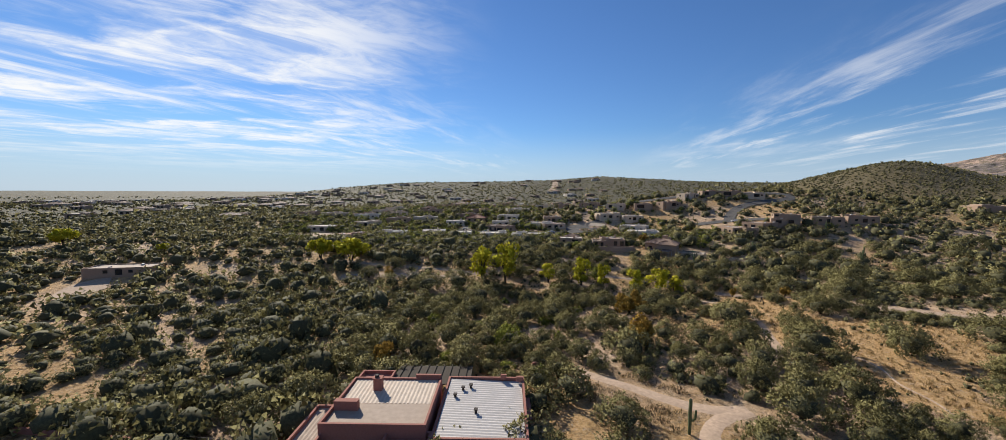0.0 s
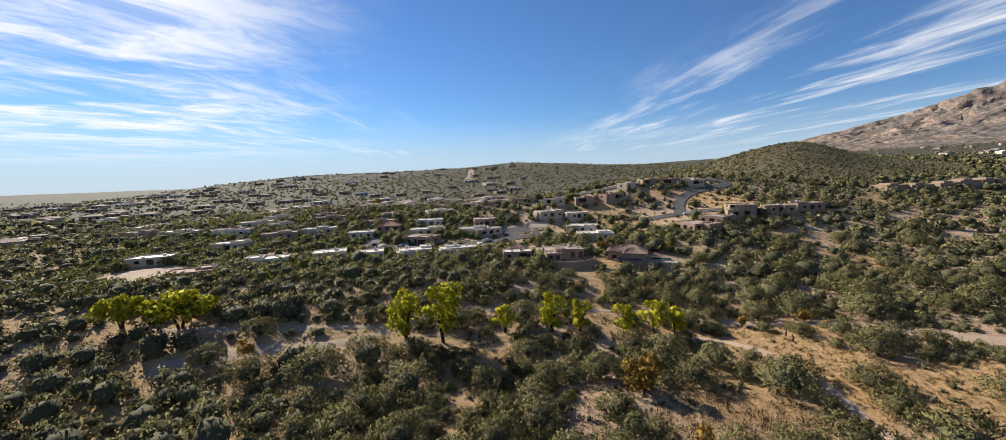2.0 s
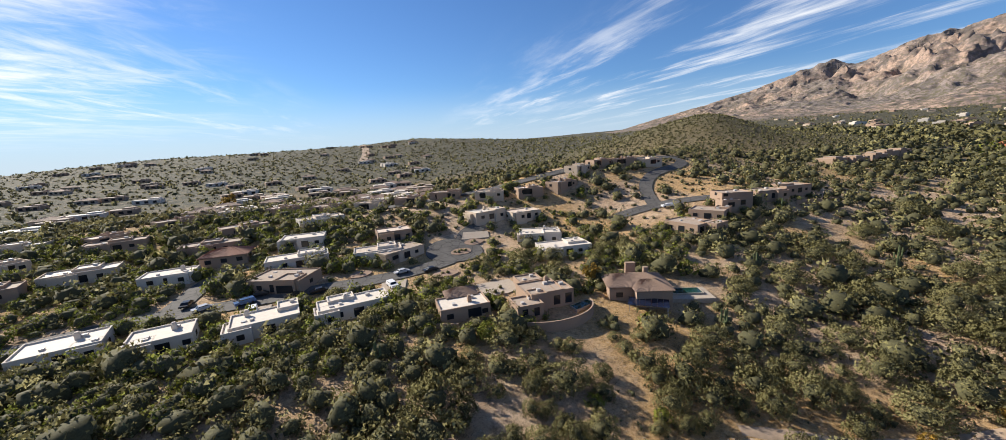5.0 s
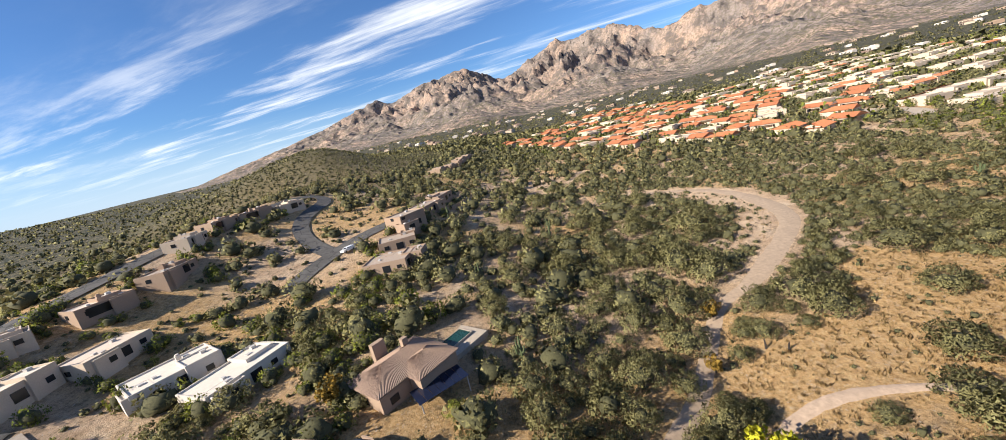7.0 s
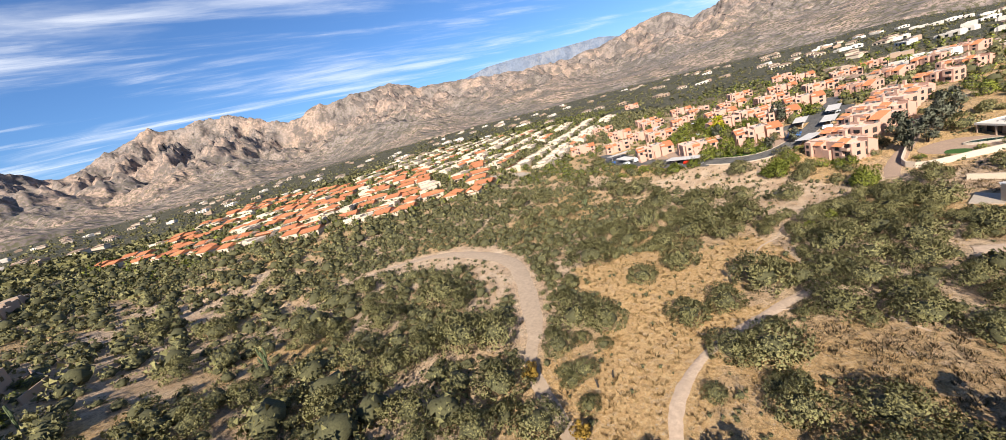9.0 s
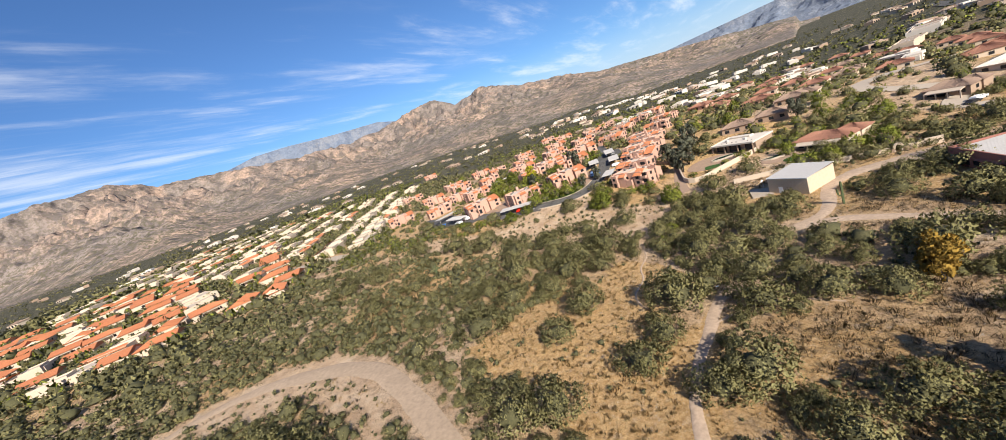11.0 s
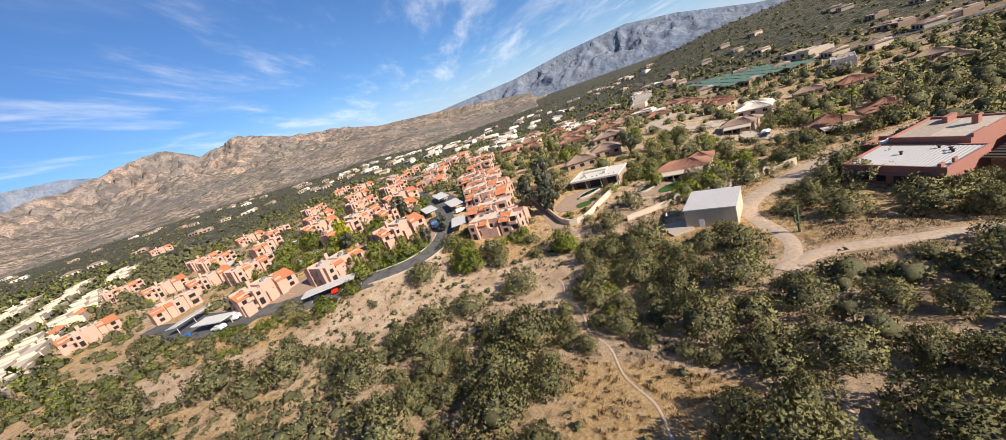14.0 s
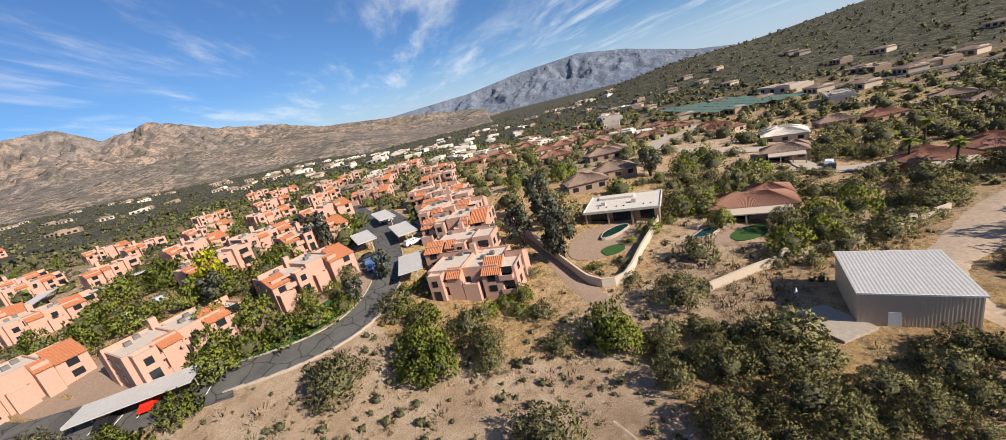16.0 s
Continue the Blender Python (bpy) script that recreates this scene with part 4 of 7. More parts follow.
# streets on the hillside
ribbon("road", [(-60, 232), (-40, 240), (-24, 240), (-12, 237), (6, 236.3), (21, 234), (33, 233.2), (46, 235), (56, 239), (60, 248), (64, 255), (71, 257)], 6.6, "asphalt", 0.25, "dark residential street between pale houses", "road")
ribbon("road", [(-24.4, 237.5), (-21.3, 247), (-19, 256), (-15, 262), (-8, 266)], 6, "asphalt", 0.25, "curving residential side street", "road")
slab("cul_de_sac", blob(54, 243, 10, 10, 28, 0.03), "asphalt", 0.3, "round asphalt turning circle of a cul-de-sac", "road")
slab("planting_island", blob(55.5, 240.5, 3.8, 2.6, 18, 0.05), "gravel", 0.5, "gravel planting island with low shrubs", "island")
ribbon("road", [(122, 233), (132, 232), (141, 229.3), (150, 226), (158, 221.4), (166, 215.8), (176, 212)], 6.0, "asphalt", 0.3, "hillside driveway behind the terrace houses", "road")
ribbon("road", [(141, 229.5), (148, 239.7), (158, 250), (171, 257), (186, 260), (201, 261.4), (211, 267), (213, 274), (204, 279), (185, 277), (150, 283), (120, 284), (80, 290), (40, 300)], 6.0, "asphalt", 0.4, "dark road winding up the ridge", "road")
ribbon("road", [(130, 820), (150, 900), (168, 980), (180, 1060), (190, 1150)], 14, "sand", 0.8, "pale road cut climbing the far ridge", "road")
ribbon("road", [(-60, -18), (-48, -28), (-40, -44), (-46, -62), (-70, -80), (-110, -96), (-160, -120)], 7.5, "concrete", 0.25, "pale street curving through the suburb", "road")
ribbon("road", [(-60, -18), (-40, -4), (-36, 4), (-52, 12), (-80, 26)], 5.5, "concrete", 0.25, "pale concrete street beside the tile-roofed houses", "road")
ribbon("road", [(270, -20), (256, -26), (240, -32), (228, -30), (222, -24)], 8, "concrete", 0.3, "end of a subdivision street", "road")
ribbon("road", [(-420, 150), (-330, 40), (-260, -40), (-220, -140), (-260, -260), (-330, -420)], 10, "asphalt", 0.5, "main road at the foot of the hill", "road")


M["roof_cream"] = paint("cream_roof_coating", (0.52, 0.43, 0.34), 0.8, vary=0.12, grain=1.0)
# ---- the rose-coloured house with sheet roofs ----
def rose_house():
    h = thing("house", -6.5, 58.5, -3, "rose stucco house with pale ribbed metal roofs", "house", sink=0.3)
    for x, y, w, d, z in ((0, 0, 13, 17, 4.4), (-14.5, -1, 14.5, 13, 5.6), (-23.2, -5, 3.9, 9, 4.2), (-9.6, -9.6, 6.2, 5.6, 4.3)):
        part("wall", Geo().tray(x, y, -1, w, d, z + 1, 0.32, 0.75), M["rose"], h)
    part("parapet", Geo().box(5.8, 7.4, 4.2, 1.2, 0.5, 0.8), M["rose"], h)
    part("parapet", Geo().box(3.0, 7.9, 4.2, 1.0, 0.4, 0.9), M["rose"], h)
    low = Geo().ribs((6.1, -8.1, 3.75), (6.1, 8.1, 3.75), (-6.1, 8.1, 4.15), (-6.1, -8.1, 4.15), 0.62, 0.07)
    part("roof", low, M["steel"], h, "pale ribbed sheet metal roof")
    up = Geo().ribs((-21.3, -1.6, 5.1), (-7.7, -1.6, 5.1), (-7.7, 5.1, 5.3), (-21.3, 5.1, 5.3), 0.62, 0.06)
    part("roof", up, M["roof_cream"], h, "pale ribbed sheet metal roof")
    part("roof", Geo().box(-14.5, -4.4, 4.9, 13.6, 5.5, 0.22), M["roof_tan"], h, "worn tan flat roof with stains")
    part("roof", Geo().ribs((-24.9, -9.1, 3.6), (-21.5, -9.1, 3.6), (-21.5, -0.9, 3.8), (-24.9, -0.9, 3.8), 0.6, 0.06), M["roof_tan"], h)
    chim = part("chimney", Geo().box(-16.8, 2.2, 4.8, 1.3, 1.0, 2.3).box(-16.8, 2.2, 7.1, 1.5, 1.2, 0.18), M["rose"], h)
    part("flue", Geo().box(-17.0, 2.2, 7.28, 0.5, 0.5, 0.35), M["dark"], chim)
    part("chimney", Geo().box(-19.6, -3.2, 4.8, 3.4, 0.9, 1.7), M["rose"], h, "broad low rose stucco chimney block")
    part("parapet", Geo().box(-9.5, 5.6, 5.4, 4.2, 0.4, 0.7), M["rose"], h)
    for dx, dy in ((-3.6, 4.4), (-2.4, 5.2), (-4.6, 2.2), (-1.0, -2.0)):
        v = part("roof_vent", Geo().box(dx, dy, 3.9, 0.35, 0.35, 0.7).box(dx, dy, 4.6, 0.6, 0.6, 0.12), M["dark"], h)
    for k in range(3):
        part("condenser", Geo().box(-11.4 + k * 1.8, -9.6, 2.95, 1.1, 1.1, 1.1), M["paint_white"], h, "white rooftop cooling unit")
    blk = (0, 0, 13, 17)
    for y in (-6.4, -4.0, -1.4):
        window(h, "e", blk, y, 1.0, 1.5, 1.3)
    # flat dark panels on the wall stand in for deep shaded recesses
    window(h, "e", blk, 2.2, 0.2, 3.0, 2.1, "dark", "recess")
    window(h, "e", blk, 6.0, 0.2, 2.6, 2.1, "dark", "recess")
    part("shelf", Geo().box(7.6, -0.5, 0.15, 2.4, 16.0, 0.12), M["concrete"], h, "concrete terrace slab along the wall")
    part("canopy", Geo().box(6.9, 1.8, 2.6, 0.9, 6.0, 0.12), M["rose"], h)
    # pergola on the north side
    per = part("pergola", Geo().box(-10, 12.2, 2.7, 14, 7.0, 0.12), M["wood"], h, "weathered timber pergola with brush cover")
    for dx in (-16.5, -10, -3.8):
        part("post", Geo().box(dx, 15.4, -1, 0.22, 0.22, 3.7), M["wood"], per)
    for k in range(9):
        part("rafter", Geo().box(-16 + k * 1.5, 12.4, 2.82, 0.16, 7.6, 0.16), M["wood"], per)
    room = part("outbuilding_wall", Geo().tray(-20, 10, -1, 6, 5, 4.4, 0.3, 0.6), M["rose"], h)
    # no holes are cut: dark plates on the wall paint the shade inside
    for dy in (8.8, 11.2):
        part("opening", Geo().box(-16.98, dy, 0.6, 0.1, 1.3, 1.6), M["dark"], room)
    arch_gate("garden_gate", 3.5, 76, 20, "rose")
    return h


def arch_gate(name, x, y, turn, mat):
    """A short piece of wall with a round-topped opening."""
    g = thing(name, x, y, turn, "rounded garden gateway in a plastered wall", "gate")
    geo = Geo()
    prof = [(-1.1, -0.5), (-1.1, 1.5)] + [(-1.1 * math.cos(a), 1.5 + 1.1 * math.sin(a)) for a in (math.pi * i / 10 for i in range(1, 10))] + [(1.1, 1.5), (1.1, -0.5)]
    hole = [(-0.6, -0.5), (-0.6, 1.4)] + [(-0.6 * math.cos(a), 1.4 + 0.6 * math.sin(a)) for a in (math.pi * i / 10 for i in range(1, 10))] + [(0.6, 1.4), (0.6, -0.5)]
    n = len(prof)
    V = [(p[0], s, p[1]) for s in (-0.22, 0.22) for q in (prof, hole) for p in q]
    F = []
    for i in range(n - 1):
        F += [(i, i + 1, n + i + 1, n + i), (2 * n + i + 1, 2 * n + i, 3 * n + i, 3 * n + i + 1), (i + 1, i, 2 * n + i, 2 * n + i + 1), (n + i, n + i + 1, 3 * n + i + 1, 3 * n + i)]
    part("arch", geo.add(V, F), M[mat], g)
    part("pier", Geo().prism(blob(-1.5, -0.2, 0.75, 0.7, 9, 0.1, 3), -0.5, 1.15), M["tan"], g, "rough fieldstone pier")
    part("pier", Geo().prism(blob(1.5, -0.2, 0.75, 0.7, 9, 0.1, 5), -0.5, 1.15), M["tan"], g, "rough fieldstone pier")
    return g


def garden_wall(points, height, mat, label, thick=0.3):
    line = []
    for (x0, y0), (x1, y1) in zip(points, points[1:]):
        n = max(1, int(math.hypot(x1 - x0, y1 - y0) / 2.5))
        for k in range(n + ((x1, y1) == tuple(points[-1]))):
            x, y = x0 + (x1 - x0) * k / n, y0 + (y1 - y0) * k / n
            line.append((x, y, float(ground(x, y))))
    g, cap = Geo().strip(line, -0.8, height, thick), Geo().strip(line, height, height + 0.08, thick + 0.1)
    w = thing("garden_wall", *points[0], 0, label, "wall", z=0)
    w.matrix_basis = Matrix()
    part("wall", g, M[mat], w); part("coping", cap, M[mat], w)
    return w


def metal_shed():
    h = thing("shed", 24.0, 37.0, 123, "large pale grey metal shed with a ribbed roof", "shed", sink=0.2)
    W, D = 10.6, 11.0
    for name_, a, b in (("wall", (-W / 2, -D / 2), (W / 2, -D / 2)), ("wall", (W / 2, -D / 2), (W / 2, D / 2)), ("wall", (W / 2, D / 2), (-W / 2, D / 2)), ("wall", (-W / 2, D / 2), (-W / 2, -D / 2))):
        part(name_, Geo().ribs((*a, -0.6), (*b, -0.6), (*b, 4.65), (*a, 4.65), 0.32, 0.014), M["shed_wall"], h)
    part("roof", Geo().ribs((-W / 2 - 0.2, -D / 2 - 0.2, 4.7), (W / 2 + 0.2, -D / 2 - 0.2, 4.7), (W / 2 + 0.2, D / 2 + 0.2, 5.05), (-W / 2 - 0.2, D / 2 + 0.2, 5.05), 0.40, 0.025), M["steel"], h, "ribbed galvanised sheet roof")
    for y, z in ((-D / 2 - 0.16, 4.5), (D / 2 + 0.16, 4.85)):
        part("trim", Geo().box(0, y, z, W + 0.4, 0.1, 0.22), M["paint_white"], h)
    part("door", Geo().box(-1.9, -D / 2 - 0.05, 0.0, 1.1, 0.08, 2.1), M["paint_white"], h, "pale blue-white metal door")
    d = thing("satellite_dish", 30.2, 28.4, 30, "white satellite dish on a short pole", "dish")
    part("pole", Geo().box(0, 0, -0.2, 0.09, 0.09, 1.9), M["steel"], d)
    V, F = [(0, 0, 1.75)], []
    for i in range(16):
        a = 2 * math.pi * i / 16
        V.append((0.45 * math.cos(a), -0.25 + 0.1 * math.sin(a), 1.85 + 0.45 * math.sin(a)))
        F.append((0, 1 + i, 1 + (i + 1) % 16))
    part("dish", Geo().add(V, F), M["paint_white"], d)
    slab("concrete_pad", [(34.4, 28.6), (29.6, 31.4), (31.2, 37.6), (36.2, 36.2)], "concrete", 0.35, "pale concrete pad beside the shed", "pad")


M["shed_wall"] = paint("pale_sheet_wall", (0.50, 0.41, 0.30), 0.6, 0.0, vary=0.06, grain=1.5, bump_=0.05)


def white_roof_house():
    h = thing("house", 19.7, -14.2, 128, "low tan house with a bright white flat roof", "house", sink=0.2)
    W, D = 17.5, 13
    part("wall", Geo().box(0, 1.2, -1, W - 1, D - 2.4, 4.2), M["tan"], h)
    part("roof", Geo().tray(0, 0, 3.1, W, D, 0.6, 0.2, 0.2), M["roof_white"], h, "bright white coated flat roof")
    part("raised_roof", Geo().box(-2, 3.9, 3.45, 8.5, 2.6, 0.6), M["roof_white"], h)
    for x, y in ((-4.5, -1.5), (2.6, -1.2)):
        part("cooler", Geo().box(x, y, 3.45, 1.0, 1.0, 0.9), M["steel"], h, "grey rooftop cooler")
    for x in (-5.5, -3.5, -1.2, 0.5, 5.0, 6.5):
        part("vent", Geo().box(x, -3.4, 3.45, 0.3, 0.3, 0.25), M["dark"], h)
    for x in (-8.2, -3, 2.4, 8.2):
        part("post", Geo().box(x, -6.1, -1, 0.35, 0.35, 4.1), M["tan"], h)
    blk = (0, 1.2, W - 1, D - 2.4)
    for x, w in ((-5.5, 4), (0, 4.4), (5.6, 3)):
        window(h, "s", blk, x, 0.2, w, 2.2)


def tile_house(x, y, turn, W, D, tile, wall, label, porch=False, group="", wing=None, chimney=False, height=3.0, rise=1.9):
    h = thing("house", x, y, turn, label, "house", group, sink=0.2)
    part("wall", Geo().box(0, 0, -1.5, W, D, height + 1.5), M[wall], h)
    hip_roof(h, tile, 0, 0, height, W, D, rise)
    if wing:
        wx, wy, ww, wd = wing
        part("wall", Geo().box(wx, wy, -1.5, ww, wd, height + 1.45), M[wall], h)
        hip_roof(h, tile, wx, wy, height - 0.02, ww, wd, rise * 0.85)
    blk = (0, 0, W, D)
    for i in range(3):
        window(h, "s", blk, (-0.33 + 0.33 * i) * W, 0.9, 1.6, 1.2); window(h, "n", blk, (-0.3 + 0.3 * i) * W, 0.9, 1.4, 1.2)
    window(h, "e", blk, 0, 0.9, 1.4, 1.2); window(h, "w", blk, 0, 0.9, 1.4, 1.2)
    if porch:
        p = part("porch_roof", Geo().add([(-W * 0.36, -D / 2 - 3.4, height - 0.5), (W * 0.42, -D / 2 - 3.4, height - 0.5), (W * 0.42, -D / 2 + 0.3, height + 0.05), (-W * 0.36, -D / 2 + 0.3, height + 0.05)] + [(-W * 0.36, -D / 2 - 3.4, height - 0.75), (W * 0.42, -D / 2 - 3.4, height - 0.75), (W * 0.42, -D / 2 + 0.3, height - 0.2), (-W * 0.36, -D / 2 + 0.3, height - 0.2)], [(0, 1, 2, 3), (7, 6, 5, 4), (0, 4, 5, 1), (1, 5, 6, 2), (3, 2, 6, 7), (0, 3, 7, 4)]), M["cream"], h, "flat cream porch roof")
        for k in (-0.35, -0.1, 0.15, 0.41):
            part("post", Geo().box(W * k, -D / 2 - 3.2, -1, 0.3, 0.3, height + 0.3), M["cream"], p)
        window(h, "s", blk, -W * 0.15, 0.1, 3.0, 2.1, name="patio_door")
    if chimney:
        part("chimney", Geo().box(W * 0.22, D * 0.15, height, 1.2, 1.0, rise + 1.0), M[wall], h)
    return h


rose_house()
metal_shed()
white_roof_house()
tile_house(0.6, 5.0, 126, 16.2, 9.5, "tile_red", "cream", "long house with a weathered red tile roof and porch", True, wing=(4.5, 6.5, 8, 7))
garden_wall([(17, -6), (21.2, -3.6), (31, 1.1), (37.8, 4.8), (41, 6.2), (43.5, 6.1), (45.4, 4.8), (46.2, 2.2), (46.1, 0.2), (45, -8.4), (44.2, -16.2), (43, -24.7), (41, -34)], 1.7, "cream", "curved cream garden wall round the pool terrace")
garden_wall([(34.8, 18.1), (25, 20.1), (21.6, 21.1)], 1.5, "cream", "straight cream boundary wall with an arched gate")
garden_wall([(18.2, 22.2), (12, 24.5), (6, 27)], 1.5, "cream", "weathered boundary wall under a tree")
garden_wall([(4.5, 27.6), (-1.6, 29.6)], 1.5, "cream", "cream boundary wall beside the dirt lot")
garden_wall([(-5.2, 30.4), (-8.5, 31.4)], 1.5, "cream", "low cream end of the boundary wall")
garden_wall([(-8.5, 31.4), (-12, 32.4)], 2.0, "cream", "stepped cream end of the boundary wall")
arch_gate("arched_gate", 19.9, 21.7, -17, "cream")
arch_gate("arched_gate", -3.4, 30.0, -17, "cream")
slab("terrace", blob(31, -7.5, 10.5, 7, 24, 0.08, 4), "gravel", 0.12, "raked gravel garden inside the wall", "terrace")
pool(blob(28.5, -9.0, 4.2, 1.8, 26, 0.16, 2), "dark green free-form swimming pool")
slab("lawn", blob(34.6, -3.4, 3.0, 1.7, 22, 0.1, 6), "lawn", 0.26, "small bright green artificial lawn", "lawn")
slab("terrace", blob(14.5, 7.0, 7.0, 4.4, 24, 0.06, 8), "gravel", 0.10, "pale pink paved pool terrace", "terrace")
pool(blob(17.2, 5.6, 3.0, 1.6, 26, 0.2, 9), "dark free-form swimming pool with boulders")
slab("lawn", blob(11.8, 11.2, 4.6, 2.4, 22, 0.06, 3), "lawn", 0.22, "mown green lawn behind the tile-roofed house", "lawn")


# ---- pink apartments ----
def apartment(kind):
    """One two-storey block of stepped volumes; front faces local -y. Built at the origin and copied."""
    h = new("apartment_building")
    tagged(h, "two-storey pink stucco apartment block with orange tile roofs", "apartment building", "pink apartment blocks")
    if kind == 0:
        blocks = [(-5.0, 1.2, 7.6, 9.0, 6.2), (1.4, 0.6, 6.0, 9.6, 6.7), (6.6, 1.8, 5.4, 8.0, 6.0), (-3.4, -4.2, 2.6, 2.6, 6.1), (3.7, -4.6, 2.2, 2.6, 6.4), (-7.6, -4.4, 3.2, 3.0, 3.2), (0.4, -4.7, 2.8, 2.0, 3.6)]
        wedges = [(5.0, 9.4, -5.4, -0.4, 4.7, 7.0), (-9.4, -5.6, -4.0, -0.8, 5.0, 6.7), (-8.4, -2.8, 6.6, 3.2, 5.3, 7.0), (2.6, 4.8, -6.4, -4.2, 5.2, 6.5)]
    elif kind == 1:
        blocks = [(-5.4, 0, 7.4, 10.5, 6.5), (2.0, 0.8, 7.6, 10.0, 6.1), (7.4, -0.6, 4.0, 8.0, 5.6), (-6.8, -6.0, 3.0, 2.6, 6.3), (0.2, -5.2, 3.2, 2.4, 3.3), (-2.2, 5.4, 4.0, 3.0, 5.8)]
        wedges = [(2.6, 6.6, -5.6, -1.8, 4.8, 6.9), (6.0, 9.8, 4.6, 1.0, 5.0, 6.6), (-9.4, -5.2, 5.9, 2.6, 5.4, 7.2), (-4.6, -1.6, -6.4, -4.4, 5.2, 6.5)]
    else:
        blocks = [(0, 0.6, 12.0, 8.6, 6.2), (-6.2, -1.2, 4.2, 7.4, 5.8), (5.8, -1.8, 4.6, 6.2, 6.7), (0.4, -4.4, 2.6, 2.6, 6.0), (-2.6, 4.4, 4.2, 3.2, 6.6)]
        wedges = [(-8.5, -4.2, -6.2, -3.0, 4.7, 6.4), (2.0, 5.6, 5.8, 2.6, 5.2, 6.9), (-3.4, -1.0, -5.4, -3.4, 5.2, 6.4)]
    blocks = [(cx * 0.94, cy * 0.94, w * 0.94, d * 0.94, z * 0.9) for cx, cy, w, d, z in blocks]
    wedges = [(x0 * 0.94, x1 * 0.94, y0 * 0.94, y1 * 0.94, z0 * 0.9, z1 * 0.9) for x0, x1, y0, y1, z0, z1 in wedges]
    for i, (cx, cy, w, d, z) in enumerate(blocks):
        part("wall", Geo().tray(cx, cy, -2, w, d, z + 2, 0.24), M["pink"], h)
        part("flat_roof", Geo().box(cx, cy, z - 0.44, w - 0.49, d - 0.49, 0.1), M["roof_pink"], h)
    for x0, x1, y0, y1, z0, z1 in wedges:
        body = part("gable", Geo().add([(x0, y0, -2), (x1, y0, -2), (x1, y1, -2), (x0, y1, -2), (x0, y0, z0), (x1, y0, z0), (x1, y1, z1), (x0, y1, z1)],
                                       [(0, 1, 5, 4), (1, 2, 6, 5), (2, 3, 7, 6), (3, 0, 4, 7), (4, 5, 6, 7)]), M["pink"], h)
        o = 0.35 if y0 < y1 else -0.35
        e = 0.35 * (z1 - z0) / abs(y1 - y0)
        A, B, C, D = (x0 - 0.15, y0 - o, z0 - e + 0.06), (x1 + 0.15, y0 - o, z0 - e + 0.06), (x1 + 0.15, y1, z1 + 0.06), (x0 - 0.15, y1, z1 + 0.06)
        if x1 - x0 > 3.0:
            for sill in (0.9, 2.9):
                window(h, "s" if y0 < y1 else "n", ((x0 + x1) / 2, (y0 + y1) / 2, x1 - x0, abs(y1 - y0)), 0.0, sill, 1.4, 1.1)
        part("tile_slope", Geo().ribs(*((A, B, C, D) if y0 < y1 else (B, A, D, C)), 0.40, 0.11), M["tile_orange"], body, "ribbed orange clay tiles")
    b0, b1, b2 = blocks[0][:4], blocks[1][:4], blocks[2][:4]
    for z in (0.9, 3.5):
        for blk in (b0, b1, b2):
            window(h, "n", blk, -blk[2] * 0.24, z, 1.3, 1.2)
        # balcony recesses are only dark panels, their shade put into the colour
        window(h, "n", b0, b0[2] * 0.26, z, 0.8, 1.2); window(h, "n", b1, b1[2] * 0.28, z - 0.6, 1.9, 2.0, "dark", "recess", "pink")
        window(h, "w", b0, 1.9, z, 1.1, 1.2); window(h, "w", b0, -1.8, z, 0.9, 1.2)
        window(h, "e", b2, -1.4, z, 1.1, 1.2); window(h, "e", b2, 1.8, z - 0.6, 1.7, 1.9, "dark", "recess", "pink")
    for blk in blocks[3:5]:
        window(h, "s", blk[:4], 0, 3.5, 1.0, 1.1)
        if blk[4] > 5:
            window(h, "s", blk[:4], 0, 0.4, 1.3, 2.0)
    for blk, x in ((blocks[0], -0.6), (blocks[2], 0.2)):
        yf = blk[1] - blk[3] / 2
        for z in (0.1, 2.9):
            bal = part("balcony", Geo().tray(blk[0] + x, yf - 0.55, z, 2.6, 1.2, 1.0, 0.12, 0.85), M["pink"], h)
            part("glass_door", Geo().box(blk[0] + x, yf - 0.02, z + 0.2, 2.2, 0.1, 2.0), M["glass"], bal)
    for i, (x, y) in enumerate(((-6, 1), (-4.4, 2.6), (1.2, 0.4), (2.6, 2.2), (6.4, 2.0))):
        zt = blocks[0 if x < -3 else 1 if x < 4 else 2][4] - 0.34
        part("cooling_unit", Geo().box(x, y, zt, 0.9, 0.8, 0.7), M["unit"], h)
    part("chimney", Geo().box(-1.6, 3.2, 5.0, 1.1, 1.0, 2.6), M["pink"], h)
    return h


STUFF = {}


def bake(template, m):
    """Adds a copy of a house to the one mesh of far houses."""
    for ob in [template] + list(template.children_recursive):
        if ob.type == "MESH":
            V, F = STUFF.setdefault(ob.data.materials[0].name, ([], []))
            n = len(V)
            V += [tuple(m @ v.co) for v in ob.data.vertices]
            F += [tuple(i + n for i in p.vertices) for p in ob.data.polygons]


M["unit"] = paint("grey_cooling_unit", (0.16, 0.15, 0.14), 0.6, vary=0.2)
APARTMENTS = [apartment(k) for k in range(3)]
